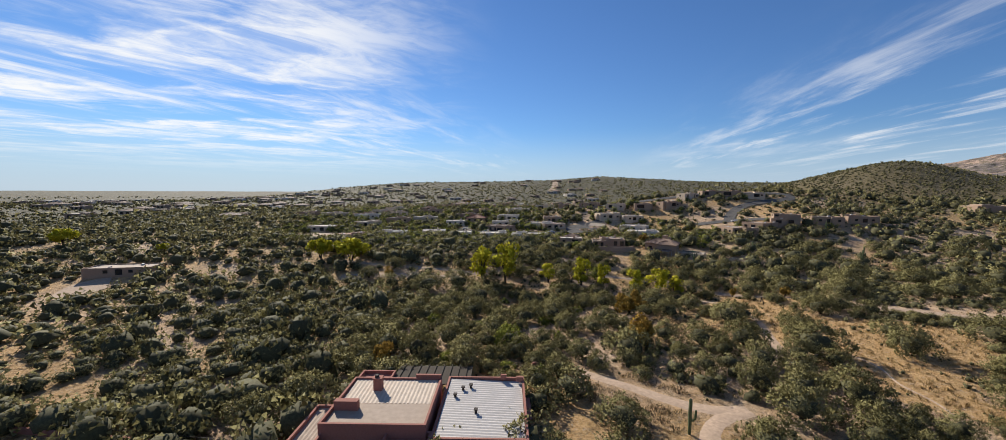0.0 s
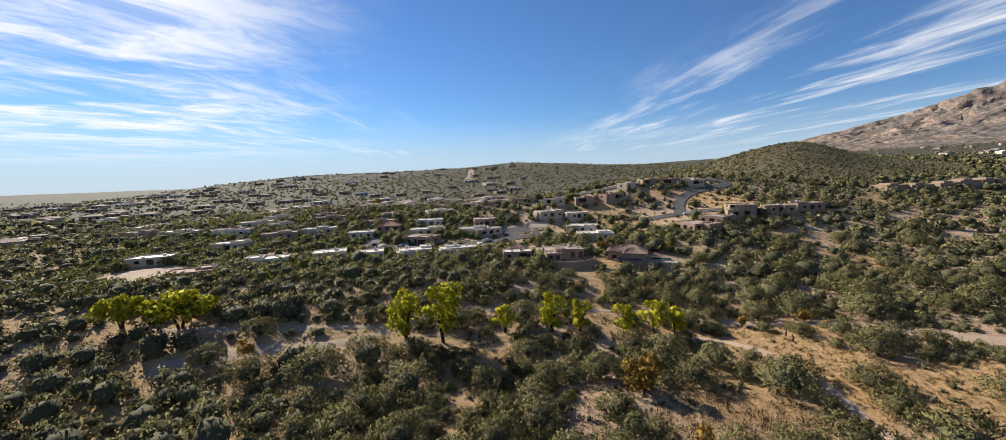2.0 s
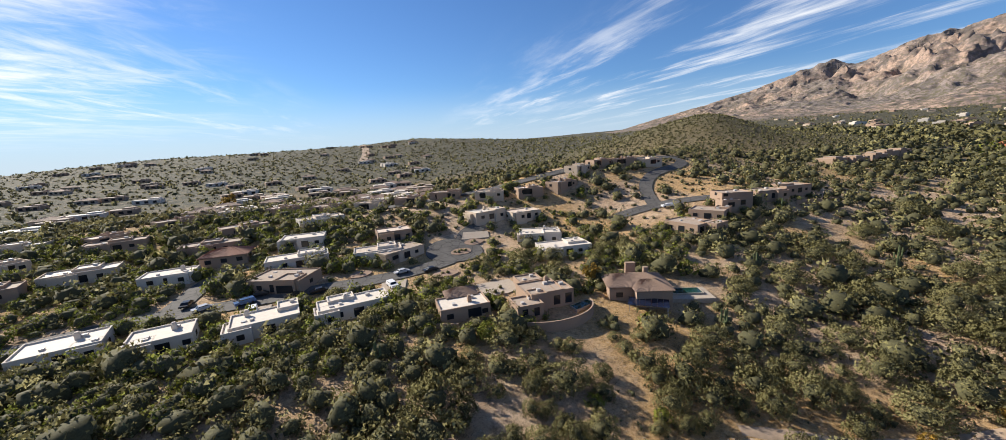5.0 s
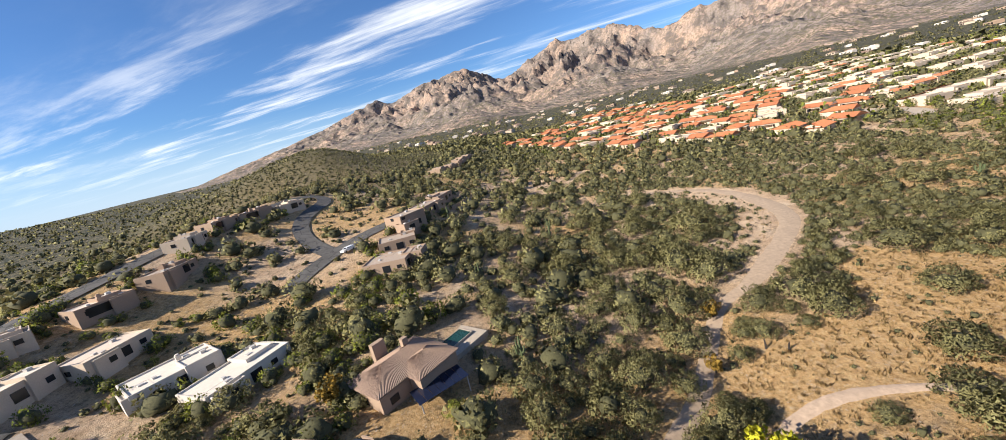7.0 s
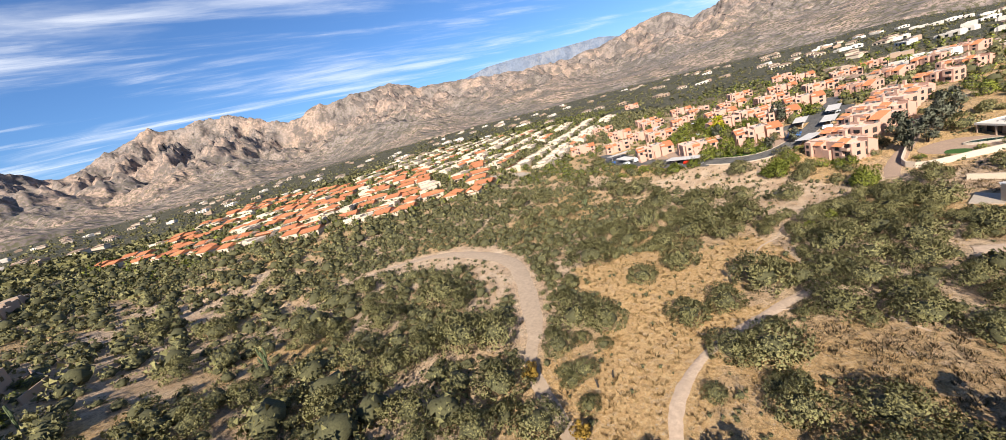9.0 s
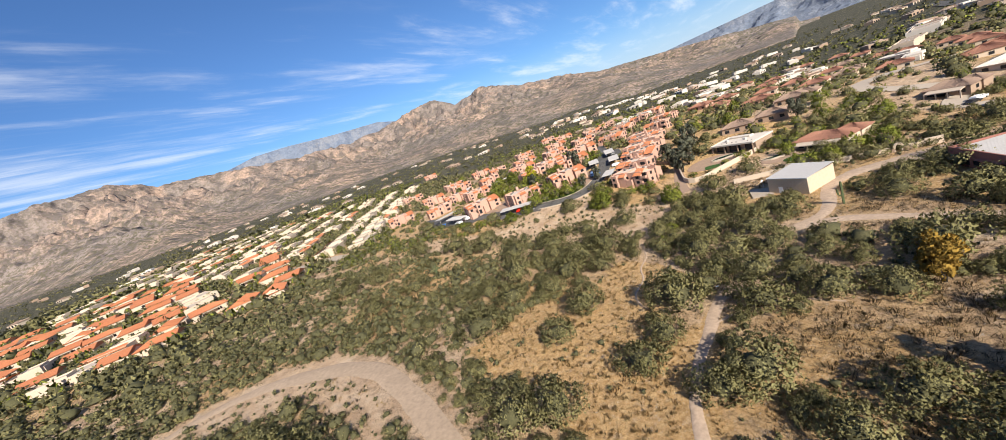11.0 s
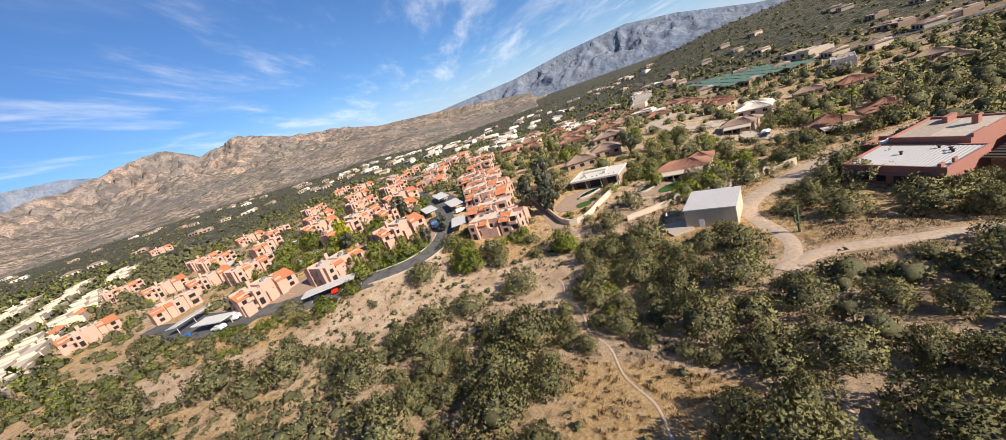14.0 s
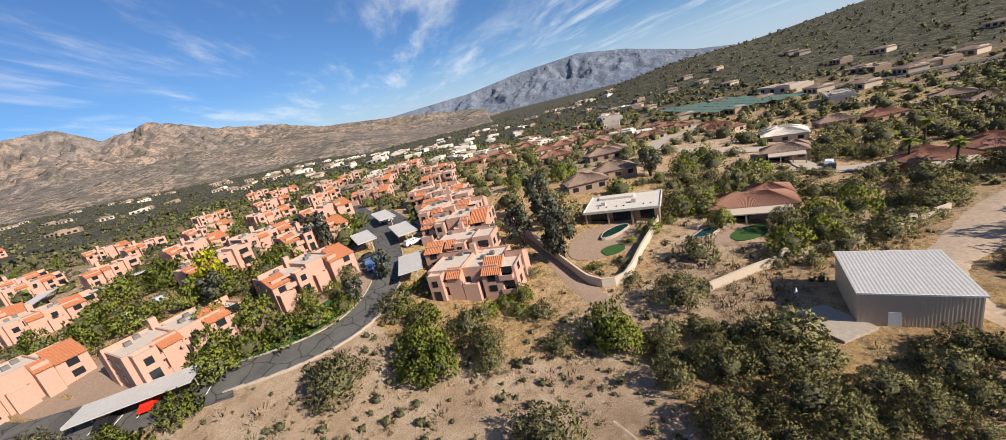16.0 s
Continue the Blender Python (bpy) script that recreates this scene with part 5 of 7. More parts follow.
lane_blocks = [(58, -24.5, 138, 2), (51, -48.5, 139, 1), (45.5, -73, 139, 0), (112, -26.5, 213, 1), (137, -33, 217, 0), (91, -35.5, 208, 0), (61, -12.5, 135, 1), (54.5, -37, 140, 0), (47, -60, 138, 2), (112, -66, 215, 2), (101, -84, 210, 1), (88, -66, 205, 0), (152, -82, 214, 1), (82, -107, 200, 0), (157, -135, 215, 2), (125, -112, 215, 0), (44, -86, 140, 1), (176, -104, 216, 0), (180, -76, 215, 2), (60, -128, 150, 0), (102, -140, 205, 1), (30, -118, 140, 2), (130, -160, 215, 0)]
back_blocks = [(80, -168, 200, 1), (47, -178, 140, 0), (20, -150, 135, 1), (160, -182, 215, 2), (105, -198, 205, 0), (70, -222, 190, 1), (28, -208, 140, 2), (190, -160, 215, 1), (205, -130, 215, 0), (140, -230, 210, 1), (100, -255, 200, 0), (55, -262, 180, 2), (185, -215, 215, 0), (10, -250, 140, 0), (120, -300, 200, 2), (213, -85, 215, 0), (239, -165, 215, 1), (304, -369, 215, 0), (202, -178, 215, 1)]
used, STAND = set(), []
for x, y, t, k in lane_blocks + back_blocks:
    if k not in used:
        used.add(k)
        APARTMENTS[k].matrix_basis = at_ground(x, y, t)
    elif math.hypot(x - 85, y - 40) > 205:
        bake(APARTMENTS[k], at_ground(x, y, t))
        STAND.append((x, y))
    else:
        copy_thing(APARTMENTS[k], at_ground(x, y, t))


def carport(x, y, turn, L, W, lean=4):
    c = thing("carport", x, y, turn, "grey flat-roofed metal carport on posts", "carport", "carports")
    n = max(3, int(L / 5))
    part("roof", Geo().ribs((-L / 2, -W / 2, 2.55), (L / 2, -W / 2, 2.55), (L / 2, W / 2, 2.85), (-L / 2, W / 2, 2.85), 0.45, 0.05), M["steel"], c)
    part("fascia", Geo().box(0, -W / 2, 2.35, L, 0.08, 0.25).box(0, W / 2, 2.65, L, 0.08, 0.25).box(-L / 2, 0, 2.45, 0.08, W, 0.3).box(L / 2, 0, 2.45, 0.08, W, 0.3), M["steel"], c)
    for i in range(n):
        part("post", Geo().box(-L / 2 + 1 + (L - 2) * i / (n - 1), W * 0.2, -0.5, 0.16, 0.16, 3.2), M["steel"], c)
    return c


for row in ((115.6, -14.6, 172, 15.2, 4.6), (66.5, -48.5, 88, 14, 5.0), (71.2, -26, 76, 11.6, 5.0), (76.6, -50.5, 92, 12.5, 4.8), (66.8, -73, 90, 16, 5.0), (151, -28.5, 142, 14, 4.8), (176, -129, 98, 28, 5), (163, -45, 60, 14, 4.6), (150, -104, 37, 30, 5), (62, -150, 90, 22, 5)):
    carport(*row)


def car(kind, colour):
    c = new("car")
    tagged(c, "%s parked %s on asphalt" % (colour, kind), "car", "parked cars")
    L, W = (4.6, 1.8) if kind == "saloon" else (4.8, 1.95)
    H = 0.75 if kind == "saloon" else 0.95
    prof = [(-L / 2, 0.35), (-L / 2, H), (-L * 0.30, H + 0.05), (-L * 0.17, H + 0.55), (L * 0.20 if kind == "saloon" else L * 0.42, H + 0.58), (L * 0.36 if kind == "saloon" else L * 0.48, H + 0.08), (L / 2, H - 0.05), (L / 2, 0.35)]
    n = len(prof)
    V = [(p[0], s * W / 2 * (0.86 if p[1] > H + 0.2 else 1.0), p[1]) for s in (-1, 1) for p in prof]
    F = [tuple(range(n - 1, -1, -1)), tuple(range(n, 2 * n))] + [(i, (i + 1) % n, n + (i + 1) % n, n + i) for i in range(n)]
    part("body", Geo().add(V, F), M["car_" + colour], c)
    part("windscreen", Geo().add([(-L * 0.295, -W * 0.40, H + 0.12), (-L * 0.295, W * 0.40, H + 0.12), (-L * 0.185, W * 0.38, H + 0.52), (-L * 0.185, -W * 0.38, H + 0.52)], [(0, 1, 2, 3)]), M["glass"], c)
    for s in (-1, 1):
        part("side_window", Geo().box(0.02 * L, s * W * 0.455, H + 0.12, L * 0.40, 0.03, 0.36), M["glass"], c)
        for x in (-L * 0.31, L * 0.31):
            V, F = [], []
            for i in range(12):
                a = 2 * math.pi * i / 12
                V += [(x + 0.33 * math.cos(a), s * (W / 2 - 0.2), 0.33 + 0.33 * math.sin(a)), (x + 0.33 * math.cos(a), s * (W / 2 + 0.01), 0.33 + 0.33 * math.sin(a))]
                F.append((2 * i, 2 * ((i + 1) % 12), 2 * ((i + 1) % 12) + 1, 2 * i + 1))
            F += [tuple(range(0, 24, 2)), tuple(range(23, 0, -2))]
            part("wheel", Geo().add(V, F), M["black"], c)
    return c


for name_, col_ in (("red", (0.62, 0.03, 0.015)), ("white", (0.75, 0.75, 0.74)), ("black", (0.02, 0.02, 0.022)), ("silver", (0.42, 0.43, 0.45)), ("blue", (0.06, 0.12, 0.25))):
    M["car_" + name_] = paint("car_paint_" + name_, col_, 0.25, vary=0.03, bump_=0.0)
cars_at = {("saloon", "red"): ((114.6, -14.6, 85), (150, -33, 50), (-56, 26, 30)), ("saloon", "black"): ((119.6, -14.4, 85), (77.6, -40.5, 10), (-41, 3, 20), (75.5, -83, 0), (4, 233.6, 6), (10, 233.2, 6), (-4, 239.6, 4), (41, 231, 4), (-20, 243, 80)), ("van", "white"): ((66.2, -41.2, 12), (143.5, -27.5, 55), (146.5, -30, 55), (-44, 1, 20), (149, -24.5, 140), (28, 226, 96), (-5, 229, 92), (142, 224.5, -25)), ("van", "blue"): ((77.3, -33.6, 12), (77.2, -36.8, 8), (-7, 236, 15)), ("saloon", "silver"): ((66.5, -72, 5), (129, -58, 130), (124, -61, 130), (-16, 238, 20), (33, 234, 5))}
for (kind_, col_), spots_ in cars_at.items():
    first = car(kind_, col_)
    for i, (x, y, t) in enumerate(spots_):
        if i == 0:
            first.matrix_basis = at_ground(x, y, t, 0.2)
        else:
            copy_thing(first, at_ground(x, y, t, 0.2 if y < 200 else 0.3))


def bay_lines(x0, y0, x1, y1, n, length, turn):
    g = Geo()
    for i in range(n):
        x, y = x0 + (x1 - x0) * i / (n - 1), y0 + (y1 - y0) * i / (n - 1)
        g.box(x, y, float(ground(x, y)) + 0.13, 0.11, length, 0.06, turn)
    tagged(new("bay_marking", g.mesh("bay_marking", M["paint_white"])), "white painted parking bay lines", "marking", kind="structure")


bay_lines(107.2, -13.4, 121.2, -15.4, 6, 4.6, -8)
slab("lawn", [(85.5, -20.5), (93, -16.8), (101, -16.2), (106, -17.8), (101, -20.5), (92, -25), (86, -28)], "lawn", 0.14, "bright green lawn strip beside the lane", "lawn")
slab("gravel_bed", [(82, -24), (87, -29), (95, -27), (106, -20), (122, -21.5), (128, -24.5), (122, -32), (108, -34), (96, -32), (86, -44), (80, -44), (79, -30)], "gravel", 0.08, "tan gravel beds between the apartment blocks", "garden bed")
slab("gravel_bed", [(124, -22), (131, -24), (140, -33), (146, -38), (138, -46), (124, -36)], "gravel", 0.08, "tan gravel garden with round shrubs", "garden bed")


# ---- houses on the northern slope ----
def adobe(x, y, turn, blocks, wall, roof, label, windows=(), chimneys=(), patio=None, group="", name="house", deep=3.0, extra=None):
    """A flat-roofed plastered house. blocks: cx, cy, w, d, height. windows: block number, side, along, sill, w, h."""
    h = thing(name, x, y, turn, label, "house", group)
    for i, (cx, cy, w, d, z) in enumerate(blocks):
        z = z * 0.8 + 0.011 * i
        part("wall", Geo().tray(cx, cy, -deep, w, d, z + deep, 0.26), M[wall], h)
        ro = part("roof", Geo().box(cx, cy, z - 0.45, w - 0.53, d - 0.53, 0.1), M[roof], h)
        for k in range(2 if w > 6 else 1):
            part("roof_unit", Geo().box(cx + w * (0.22 - 0.41 * k), cy + d * (0.18 - 0.3 * k), z - 0.36, 1.0 - 0.3 * k, 0.9, 0.62 - 0.2 * k), M["steel"], ro)
    for b, side, along, sill, w, hh in windows:
        if b < len(blocks) and abs(along) + w / 2 < (blocks[b][2] if side in 'sn' else blocks[b][3]) / 2:
            window(h, side, blocks[b][:4], along, sill, w, hh)
    for cx, cy, z in chimneys:
        z *= 0.8
        part("chimney", Geo().box(cx, cy, z - 1, 0.9, 0.9, 2.0).box(cx, cy, z + 1.0, 0.6, 0.6, 0.25), M[wall], h)
    if patio:
        g = Geo().strip(patio, -deep, 0.9)
        part("patio_wall", g, M[wall], h)
    return h


W1 = [(0, "s", -3.6, 0.9, 1.4, 1.1), (0, "s", 0.6, 0.2, 2.2, 2.0), (0, "s", 4.4, 0.9, 1.3, 1.0), (0, "w", 0.5, 0.9, 1.3, 1.0), (0, "n", -2, 0.9, 1.3, 1.0), (0, "n", 3, 0.9, 1.3, 1.0), (1, "s", 0.6, 0.8, 1.3, 1.1), (0, "e", 0, 0.9, 1.3, 1.0)]
adobe(-1.9, 218.4, 1, [(0, 0.4, 13.4, 8.2, 4.2), (-5.2, -1.6, 5.4, 6.4, 3.7), (4.6, 3.4, 4.4, 5.2, 4.8)], "white", "roof_white", "white stucco house with a bright flat roof", W1, [(-3.5, 2.6, 4.2)], [(3.4, -4.2), (4.6, -7.2), (8.2, -6.6), (9.8, -2.0), (9.4, 2.0)])
adobe(15.8, 216.2, -1, [(0.6, 0.2, 16, 7.2, 4.1), (-5.6, -2.0, 5.2, 5.2, 3.7), (-2.0, 3.0, 6, 4.0, 4.5)], "white", "roof_white", "long white stucco house with dark framed windows", W1, [(-1, 1.4, 4.1)], [(-8.0, -4.0), (-8.4, -8.0), (-4.0, -9.4), (1.4, -8.0), (3.6, -4.4)])
adobe(-20.5, 222, 2, [(0, 0, 11, 8.5, 4.0), (-3.4, -2.6, 5, 5.0, 3.6)], "white", "roof_white", "white stucco house with a deep shaded porch", W1, [(2, 1, 4.0)])
adobe(-37, 228, 5, [(0, 0, 13, 9, 4.0), (4, -3, 5, 4.4, 3.6)], "white", "roof_white", "pale flat-roofed house beside the street", W1, [(2, 1, 4.0)])
adobe(37.8, 200.2, -11, [(0, 0, 11.4, 7.6, 4.0)], "tan", "roof_white", "compact house with a white flat roof", W1[:1] + W1[2:6] + [(0, "s", 2, 0.4, 3.0, 2.0)], [(1.6, -0.6, 4.0)], [(-6.5, -1.5), (-7.4, -4.6), (-2.5, -6.8)])
hh = thing("tile_roof_wing", 39.6, 205.4, -11, "small brown tile roof beside a white flat roof", "roof")
hip_roof(hh, "tile_brown", 0, 0, 2.9, 7, 4.6, 1.5)
part("wall", Geo().box(0, 0, -2, 7, 4.6, 4.9), M["tan"], hh)
# stepped tan house with a round terrace wall
curve = [(11.5 * math.cos(a), -3.2 + 8.6 * math.sin(a)) for a in np.linspace(math.pi * 1.06, math.pi * 1.98, 14)]
adobe(56, 194.5, -12, [(-5.2, -3.8, 6.2, 6.0, 4.1), (0.5, 1.6, 9.6, 8.6, 4.9), (-1.8, -1.8, 4.0, 3.8, 5.2), (1.2, 11.5, 6.6, 5.4, 3.7), (5.4, 0.8, 4.6, 6.4, 4.5)], "tan", "roof_tan", "stepped tan stucco house with a curved terrace wall",
      [(0, "s", -1.4, 0.6, 1.2, 1.8), (0, "s", 1.4, 0.6, 1.2, 1.8), (0, "e", -0.5, 0.6, 1.4, 1.8), (4, "s", 0, 0.2, 3.4, 2.4), (1, "s", 2.6, 0.4, 1.6, 2.2), (3, "s", 0.6, 0, 2.6, 2.2), (0, "w", 0, 0.8, 1.4, 1.2), (4, "e", 0, 0.6, 1.6, 1.6)], [(3.4, 4.4, 4.9)], curve)
pool([(61, 187.0), (66.5, 187.6), (67, 190.2), (61.4, 189.8)], "small rectangular blue swimming pool")
slab("lawn", blob(53.5, 184.6, 3.4, 1.5, 16, 0.05), "lawn", 0.6, "narrow strip of green lawn on the terrace", "lawn")
slab("terrace", [(46, 205), (52, 203.5), (56.5, 204), (57.5, 212), (48, 214)], "concrete", 0.3, "pale pink paved driveway court", "terrace")
# brown tile house, pool and solar array
tile_house(80.6, 187.5, -33, 14.5, 9.0, "tile_brown", "tan", "two-level tan house with a brown tile roof", wing=(2.8, -4.0, 8.4, 7.0), chimney=True, height=3.6, rise=2.0)
pt = thing("chimney", 84.2, 192.2, -33, "wide tan stucco chimney behind the tile roof", "chimney")
part("shaft", Geo().box(0, 0, -1, 2.6, 1.1, 6.6), M["tan"], pt)
tr = thing("terrace_deck", 91.5, 180.5, -33, "pale concrete pool deck with dark furniture", "deck")
part("deck", Geo().box(0, 0, -2.4, 11.5, 9.0, 2.7), M["concrete"], tr)
pool([(89.4, 183.8), (95.6, 179.8), (93.6, 176.9), (87.4, 180.8)], "dark rectangular swimming pool on a pale deck")
so = thing("solar_array", 76.4, 179.4, -50, "dark solar panels in pale metal frames", "solar panels")
for i in range(7):
    V = [(-4.55 + i * 1.3 + u * 1.24, v, 2.3 + 0.35 * (v + 2.0) / 4.0 + w) for w in (0, 0.06) for u, v in ((0, -2.0), (1, -2.0), (1, 2.0), (0, 2.0))]
    part("panel", Geo().add(V, [(3, 2, 1, 0), (4, 5, 6, 7), (0, 1, 5, 4), (1, 2, 6, 5), (2, 3, 7, 6), (3, 0, 4, 7)]), M["solar"], so)
for x, y in ((-4.2, -1.7), (4.2, -1.7), (-4.2, 1.7), (4.2, 1.7)):
    part("post", Geo().box(x, y, -1.5, 0.14, 0.14, 3.75), M["steel"], so)
for y in (-1.7, 1.7):
    part("beam", Geo().box(0, y, 2.12 + 0.09 * (y + 1.7), 9.2, 0.12, 0.16), M["steel"], so)
for x, y, r in ((44, 226.5, 2.6), (63, 246, 2.4), (22, 239.5, 2.2)):
    slab("planting_island", blob(x, y, r * 1.5, r, 18, 0.08, int(x)), "gravel", 0.45, "gravel planting island in the street", "island")
for i, (x, y, r) in enumerate(((54.4, 240.2, 0.9), (55.8, 241.2, 0.8), (57.0, 240.4, 0.9), (53.2, 241.0, 0.7), (44.6, 226.4, 0.8), (43.2, 226.9, 0.7), (63.2, 246.1, 0.9), (62.0, 245.6, 0.7), (22.4, 239.6, 0.8), (52, 207.5, 0.8), (49.5, 205.6, 0.9), (50.6, 203.9, 0.7))):
    sh = thing("round_shrub", x, y, 40 * i, "clipped grey-green round shrub in gravel", "shrub", "round shrubs", sink=-0.3)
    V, F, N, body = CROWNS["mid"][i % 6]
    part("crown", mesh_of("round_shrub", V * np.array((r, r, r * 1.2)), F, [M["olive"]], normals=N), None, sh)
slab("driveway", [(24, 222), (30, 221), (33, 229), (26, 230)], "concrete", 0.3, "pale concrete driveway off the street", "driveway")
slab("driveway", [(60, 250), (70, 247), (72, 252), (63, 255)], "concrete", 0.35, "pale concrete driveway at the turning circle", "driveway")
slab("driveway", [(-8, 226), (-2, 225.5), (-1, 232), (-8, 232.5)], "concrete", 0.3, "pale concrete driveway beside a white house", "driveway")
# more flat roofs up the slope
adobe(85, 222, -17, [(0, 0, 17, 9, 4.0), (-5, -3.5, 6, 4, 3.6), (4.5, 2, 6, 6, 4.5)], "white", "roof_white", "low white house with a brilliant white roof", W1, [], [(5, -5), (10, -6.5), (11.5, -2)])
adobe(86, 237, -30, [(0, 0, 15, 10, 4.2), (4, -3, 6, 6, 4.8), (-6, -2, 5, 5, 3.8)], "white", "roof_white", "white stepped stucco house with parapets", W1, [(2, 2, 4.2)])
adobe(76.5, 262.5, 4, [(0, 0, 13.5, 9, 4.4), (4.6, -2, 5, 6, 5.0), (-6, 1, 4, 6, 3.6)], "cream", "roof_white", "cream stucco house with stepped parapets", W1, [(1, 2, 4.4)])
adobe(91, 256.5, -3, [(0, 0, 13.5, 8.5, 4.0), (-3, -3, 5, 4, 3.6)], "cream", "roof_pink", "cream house with an orange tiled strip", W1)
adobe(2.2, 244, -35, [(0, 0, 16, 11, 4.2), (-6, 2, 6, 6, 3.6), (4, -3, 6, 6, 4.6)], "tan", "roof_tan", "tan house with skylights and garage doors", W1 + [(2, "s", 0, 0, 4.6, 2.1)])
adobe(6.5, 258.5, -4, [(0, 0, 18, 8, 4.0), (4, 2, 8, 6, 4.6)], "white", "roof_white", "long white flat-roofed house among trees", W1)
adobe(35.7, 248, 20, [(0, 0, 15, 9, 4.0), (-5, -2, 5, 5, 3.6)], "cream", "roof_tan", "pale flat-roofed house behind trees", W1)
adobe(38.5, 263, -5, [(0, 0, 12, 8, 4.6), (-3, -2, 5, 6, 4.0)], "tan", "roof_pink", "tan stepped house with a high parapet", W1)
adobe(9.6, 275, -10, [(0, 0, 14, 9, 4.2), (-5, -2, 6, 5, 3.6)], "white", "roof_white", "white stepped house on the slope", W1)
tile_house(-13.5, 275, -8, 13, 10, "tile_red", "tan", "house with a weathered brown-red tile roof")
adobe(-27, 266, -5, [(0, 0, 13, 8, 3.8), (3, -2, 5, 5, 3.4)], "white", "roof_white", "white flat-roofed house by the street bend", W1, [(3, 1, 3.8)])
# smaller houses lower down the slope to the north-west
for i, (x, y) in enumerate([(-84, 257), (-68, 274), (-92, 283), (-116, 286), (-141, 298), (-176, 384), (-50, 281), (-19, 288), (30, 251), (-87, 303), (-49, 308), (-250, 460), (-171, 421), (-10, 303), (17, 294), (-79, 320)]):
    adobe(x, y, -14 + (i * 23) % 30, [(0, 0, 15 + i % 4, 8, 4.0), (-4 + i % 5, -2.4, 6, 5, 3.6), (3 - i % 4, 2, 6, 6, 4.6)], ("cream", "tan", "white")[i % 3], ("roof_white", "roof_tan", "roof_cream")[i % 3], ("low cream house with a pale flat roof", "low tan house with a flat roof among trees", "low white house with a cream flat roof")[i % 3], W1[:6], group="slope houses")
# the terrace houses under the hill
adobe(128.5, 205.2, -88, [(0, 0, 13, 11, 4.2), (-3, 4.4, 7, 5, 3.8), (7, 3, 6, 7, 4.4)], "tan", "roof_tan", "tan terraced house with pale flat roofs", W1 + [(0, "e", -3, 0.4, 2.4, 2.0)], group="terrace houses")
adobe(143.5, 207.5, -70, [(0, 0, 12, 10, 4.2), (4, 4, 5, 5, 4.6)], "tan", "roof_tan", "tan terraced house stepping up the slope", W1, group="terrace houses")
adobe(160, 209.0, -30, [(0, 0, 12, 9, 7.2), (-4, -5, 7, 5, 4.2)], "tan", "roof_tan", "taller tan terraced house with a square tower", [(0, "s", -4.6, 4.4, 1.6, 1.0), (0, "w", 0, 4.4, 1.6, 1.0), (1, "s", 0, 0.8, 2.4, 1.6), (0, "s", 2, 0.8, 2.4, 1.8)], group="terrace houses")
adobe(180, 207.0, -15, [(0, 0, 15, 9, 4.4), (4, -3.5, 6, 5, 4.0)], "tan", "roof_tan", "tan terraced house with a shaded porch", W1, group="terrace houses")
adobe(199, 206.0, -12, [(0, 0, 15, 9, 4.4), (-3, 2, 8, 7, 5.0)], "tan", "roof_tan", "tan terraced house at the end of the row", W1, group="terrace houses")
garden_wall([(186, 197), (200, 194), (212, 198)], 1.8, "tan", "tan retaining wall below the terrace")
# the row along the ridge
ridge = [(-96, 286), (-74, 297), (-54, 318), (-36, 330), (-16, 338), (4, 330), (22, 318), (40, 308), (56, 300), (72, 293), (88, 279), (105, 272), (122, 269), (141, 279), (157, 280), (170, 276), (184, 270)]
for i, (x, y) in enumerate(ridge):
    nx, ny = ridge[min(i + 1, len(ridge) - 1)]
    px, py = ridge[max(i - 1, 0)]
    t = math.degrees(math.atan2(ny - py, nx - px))
    mats = (("tan", "roof_tan"), ("cream", "roof_tan"), ("tan", "roof_pink"))[i % 3]
    adobe(x, y, t, [(0, 0, 14 - (i % 3), 8, 3.8), (-3 + 2 * (i % 4), -2.2, 5, 5, 3.4), (4 - i % 3, 1, 5, 5, 4.5)], *mats, "low tan flat-roofed house on the ridge", W1[:6] + [(0, "s", -0.5, 0.2, 7.0, 2.2)], [(1, 1.5, 3.8)], group="ridge houses")
# west of the wash
adobe(-80, 211, 8, [(0, 0, 14, 9, 3.8), (4, 3, 6, 6, 4.2)], "tan", "tile_red", "tan house above a curved white rim wall", W1)
garden_wall([(-94, 206), (-92, 202), (-87, 199.6), (-80, 199), (-72, 200.5), (-66, 204)], 1.8, "white", "curved white rim wall on the slope")
adobe(-60, 224, 6, [(0, 0, 16, 8, 3.8), (-4, 2, 6, 6, 4.3)], "white", "roof_white", "white flat-roofed house on the slope", W1)
adobe(-145, 154, 10, [(0, 0, 22, 9, 3.6)], "tan", "roof_tan", "long low flat-roofed house among mesquites", W1)
adobe(-106, 240, 5, [(0, 0, 15, 9, 3.8)], "cream", "roof_white", "pale flat-roofed house among trees", W1)
slab("bare_lot", blob(-100, 222, 13, 8, 20, 0.15, 5), "path", 0.15, "bare pink-tan graded lot", "lot")
slab("bare_lot", blob(-146, 139, 6, 9, 20, 0.2, 7), "path", 0.15, "bare dirt yard with stacked pipes", "lot")


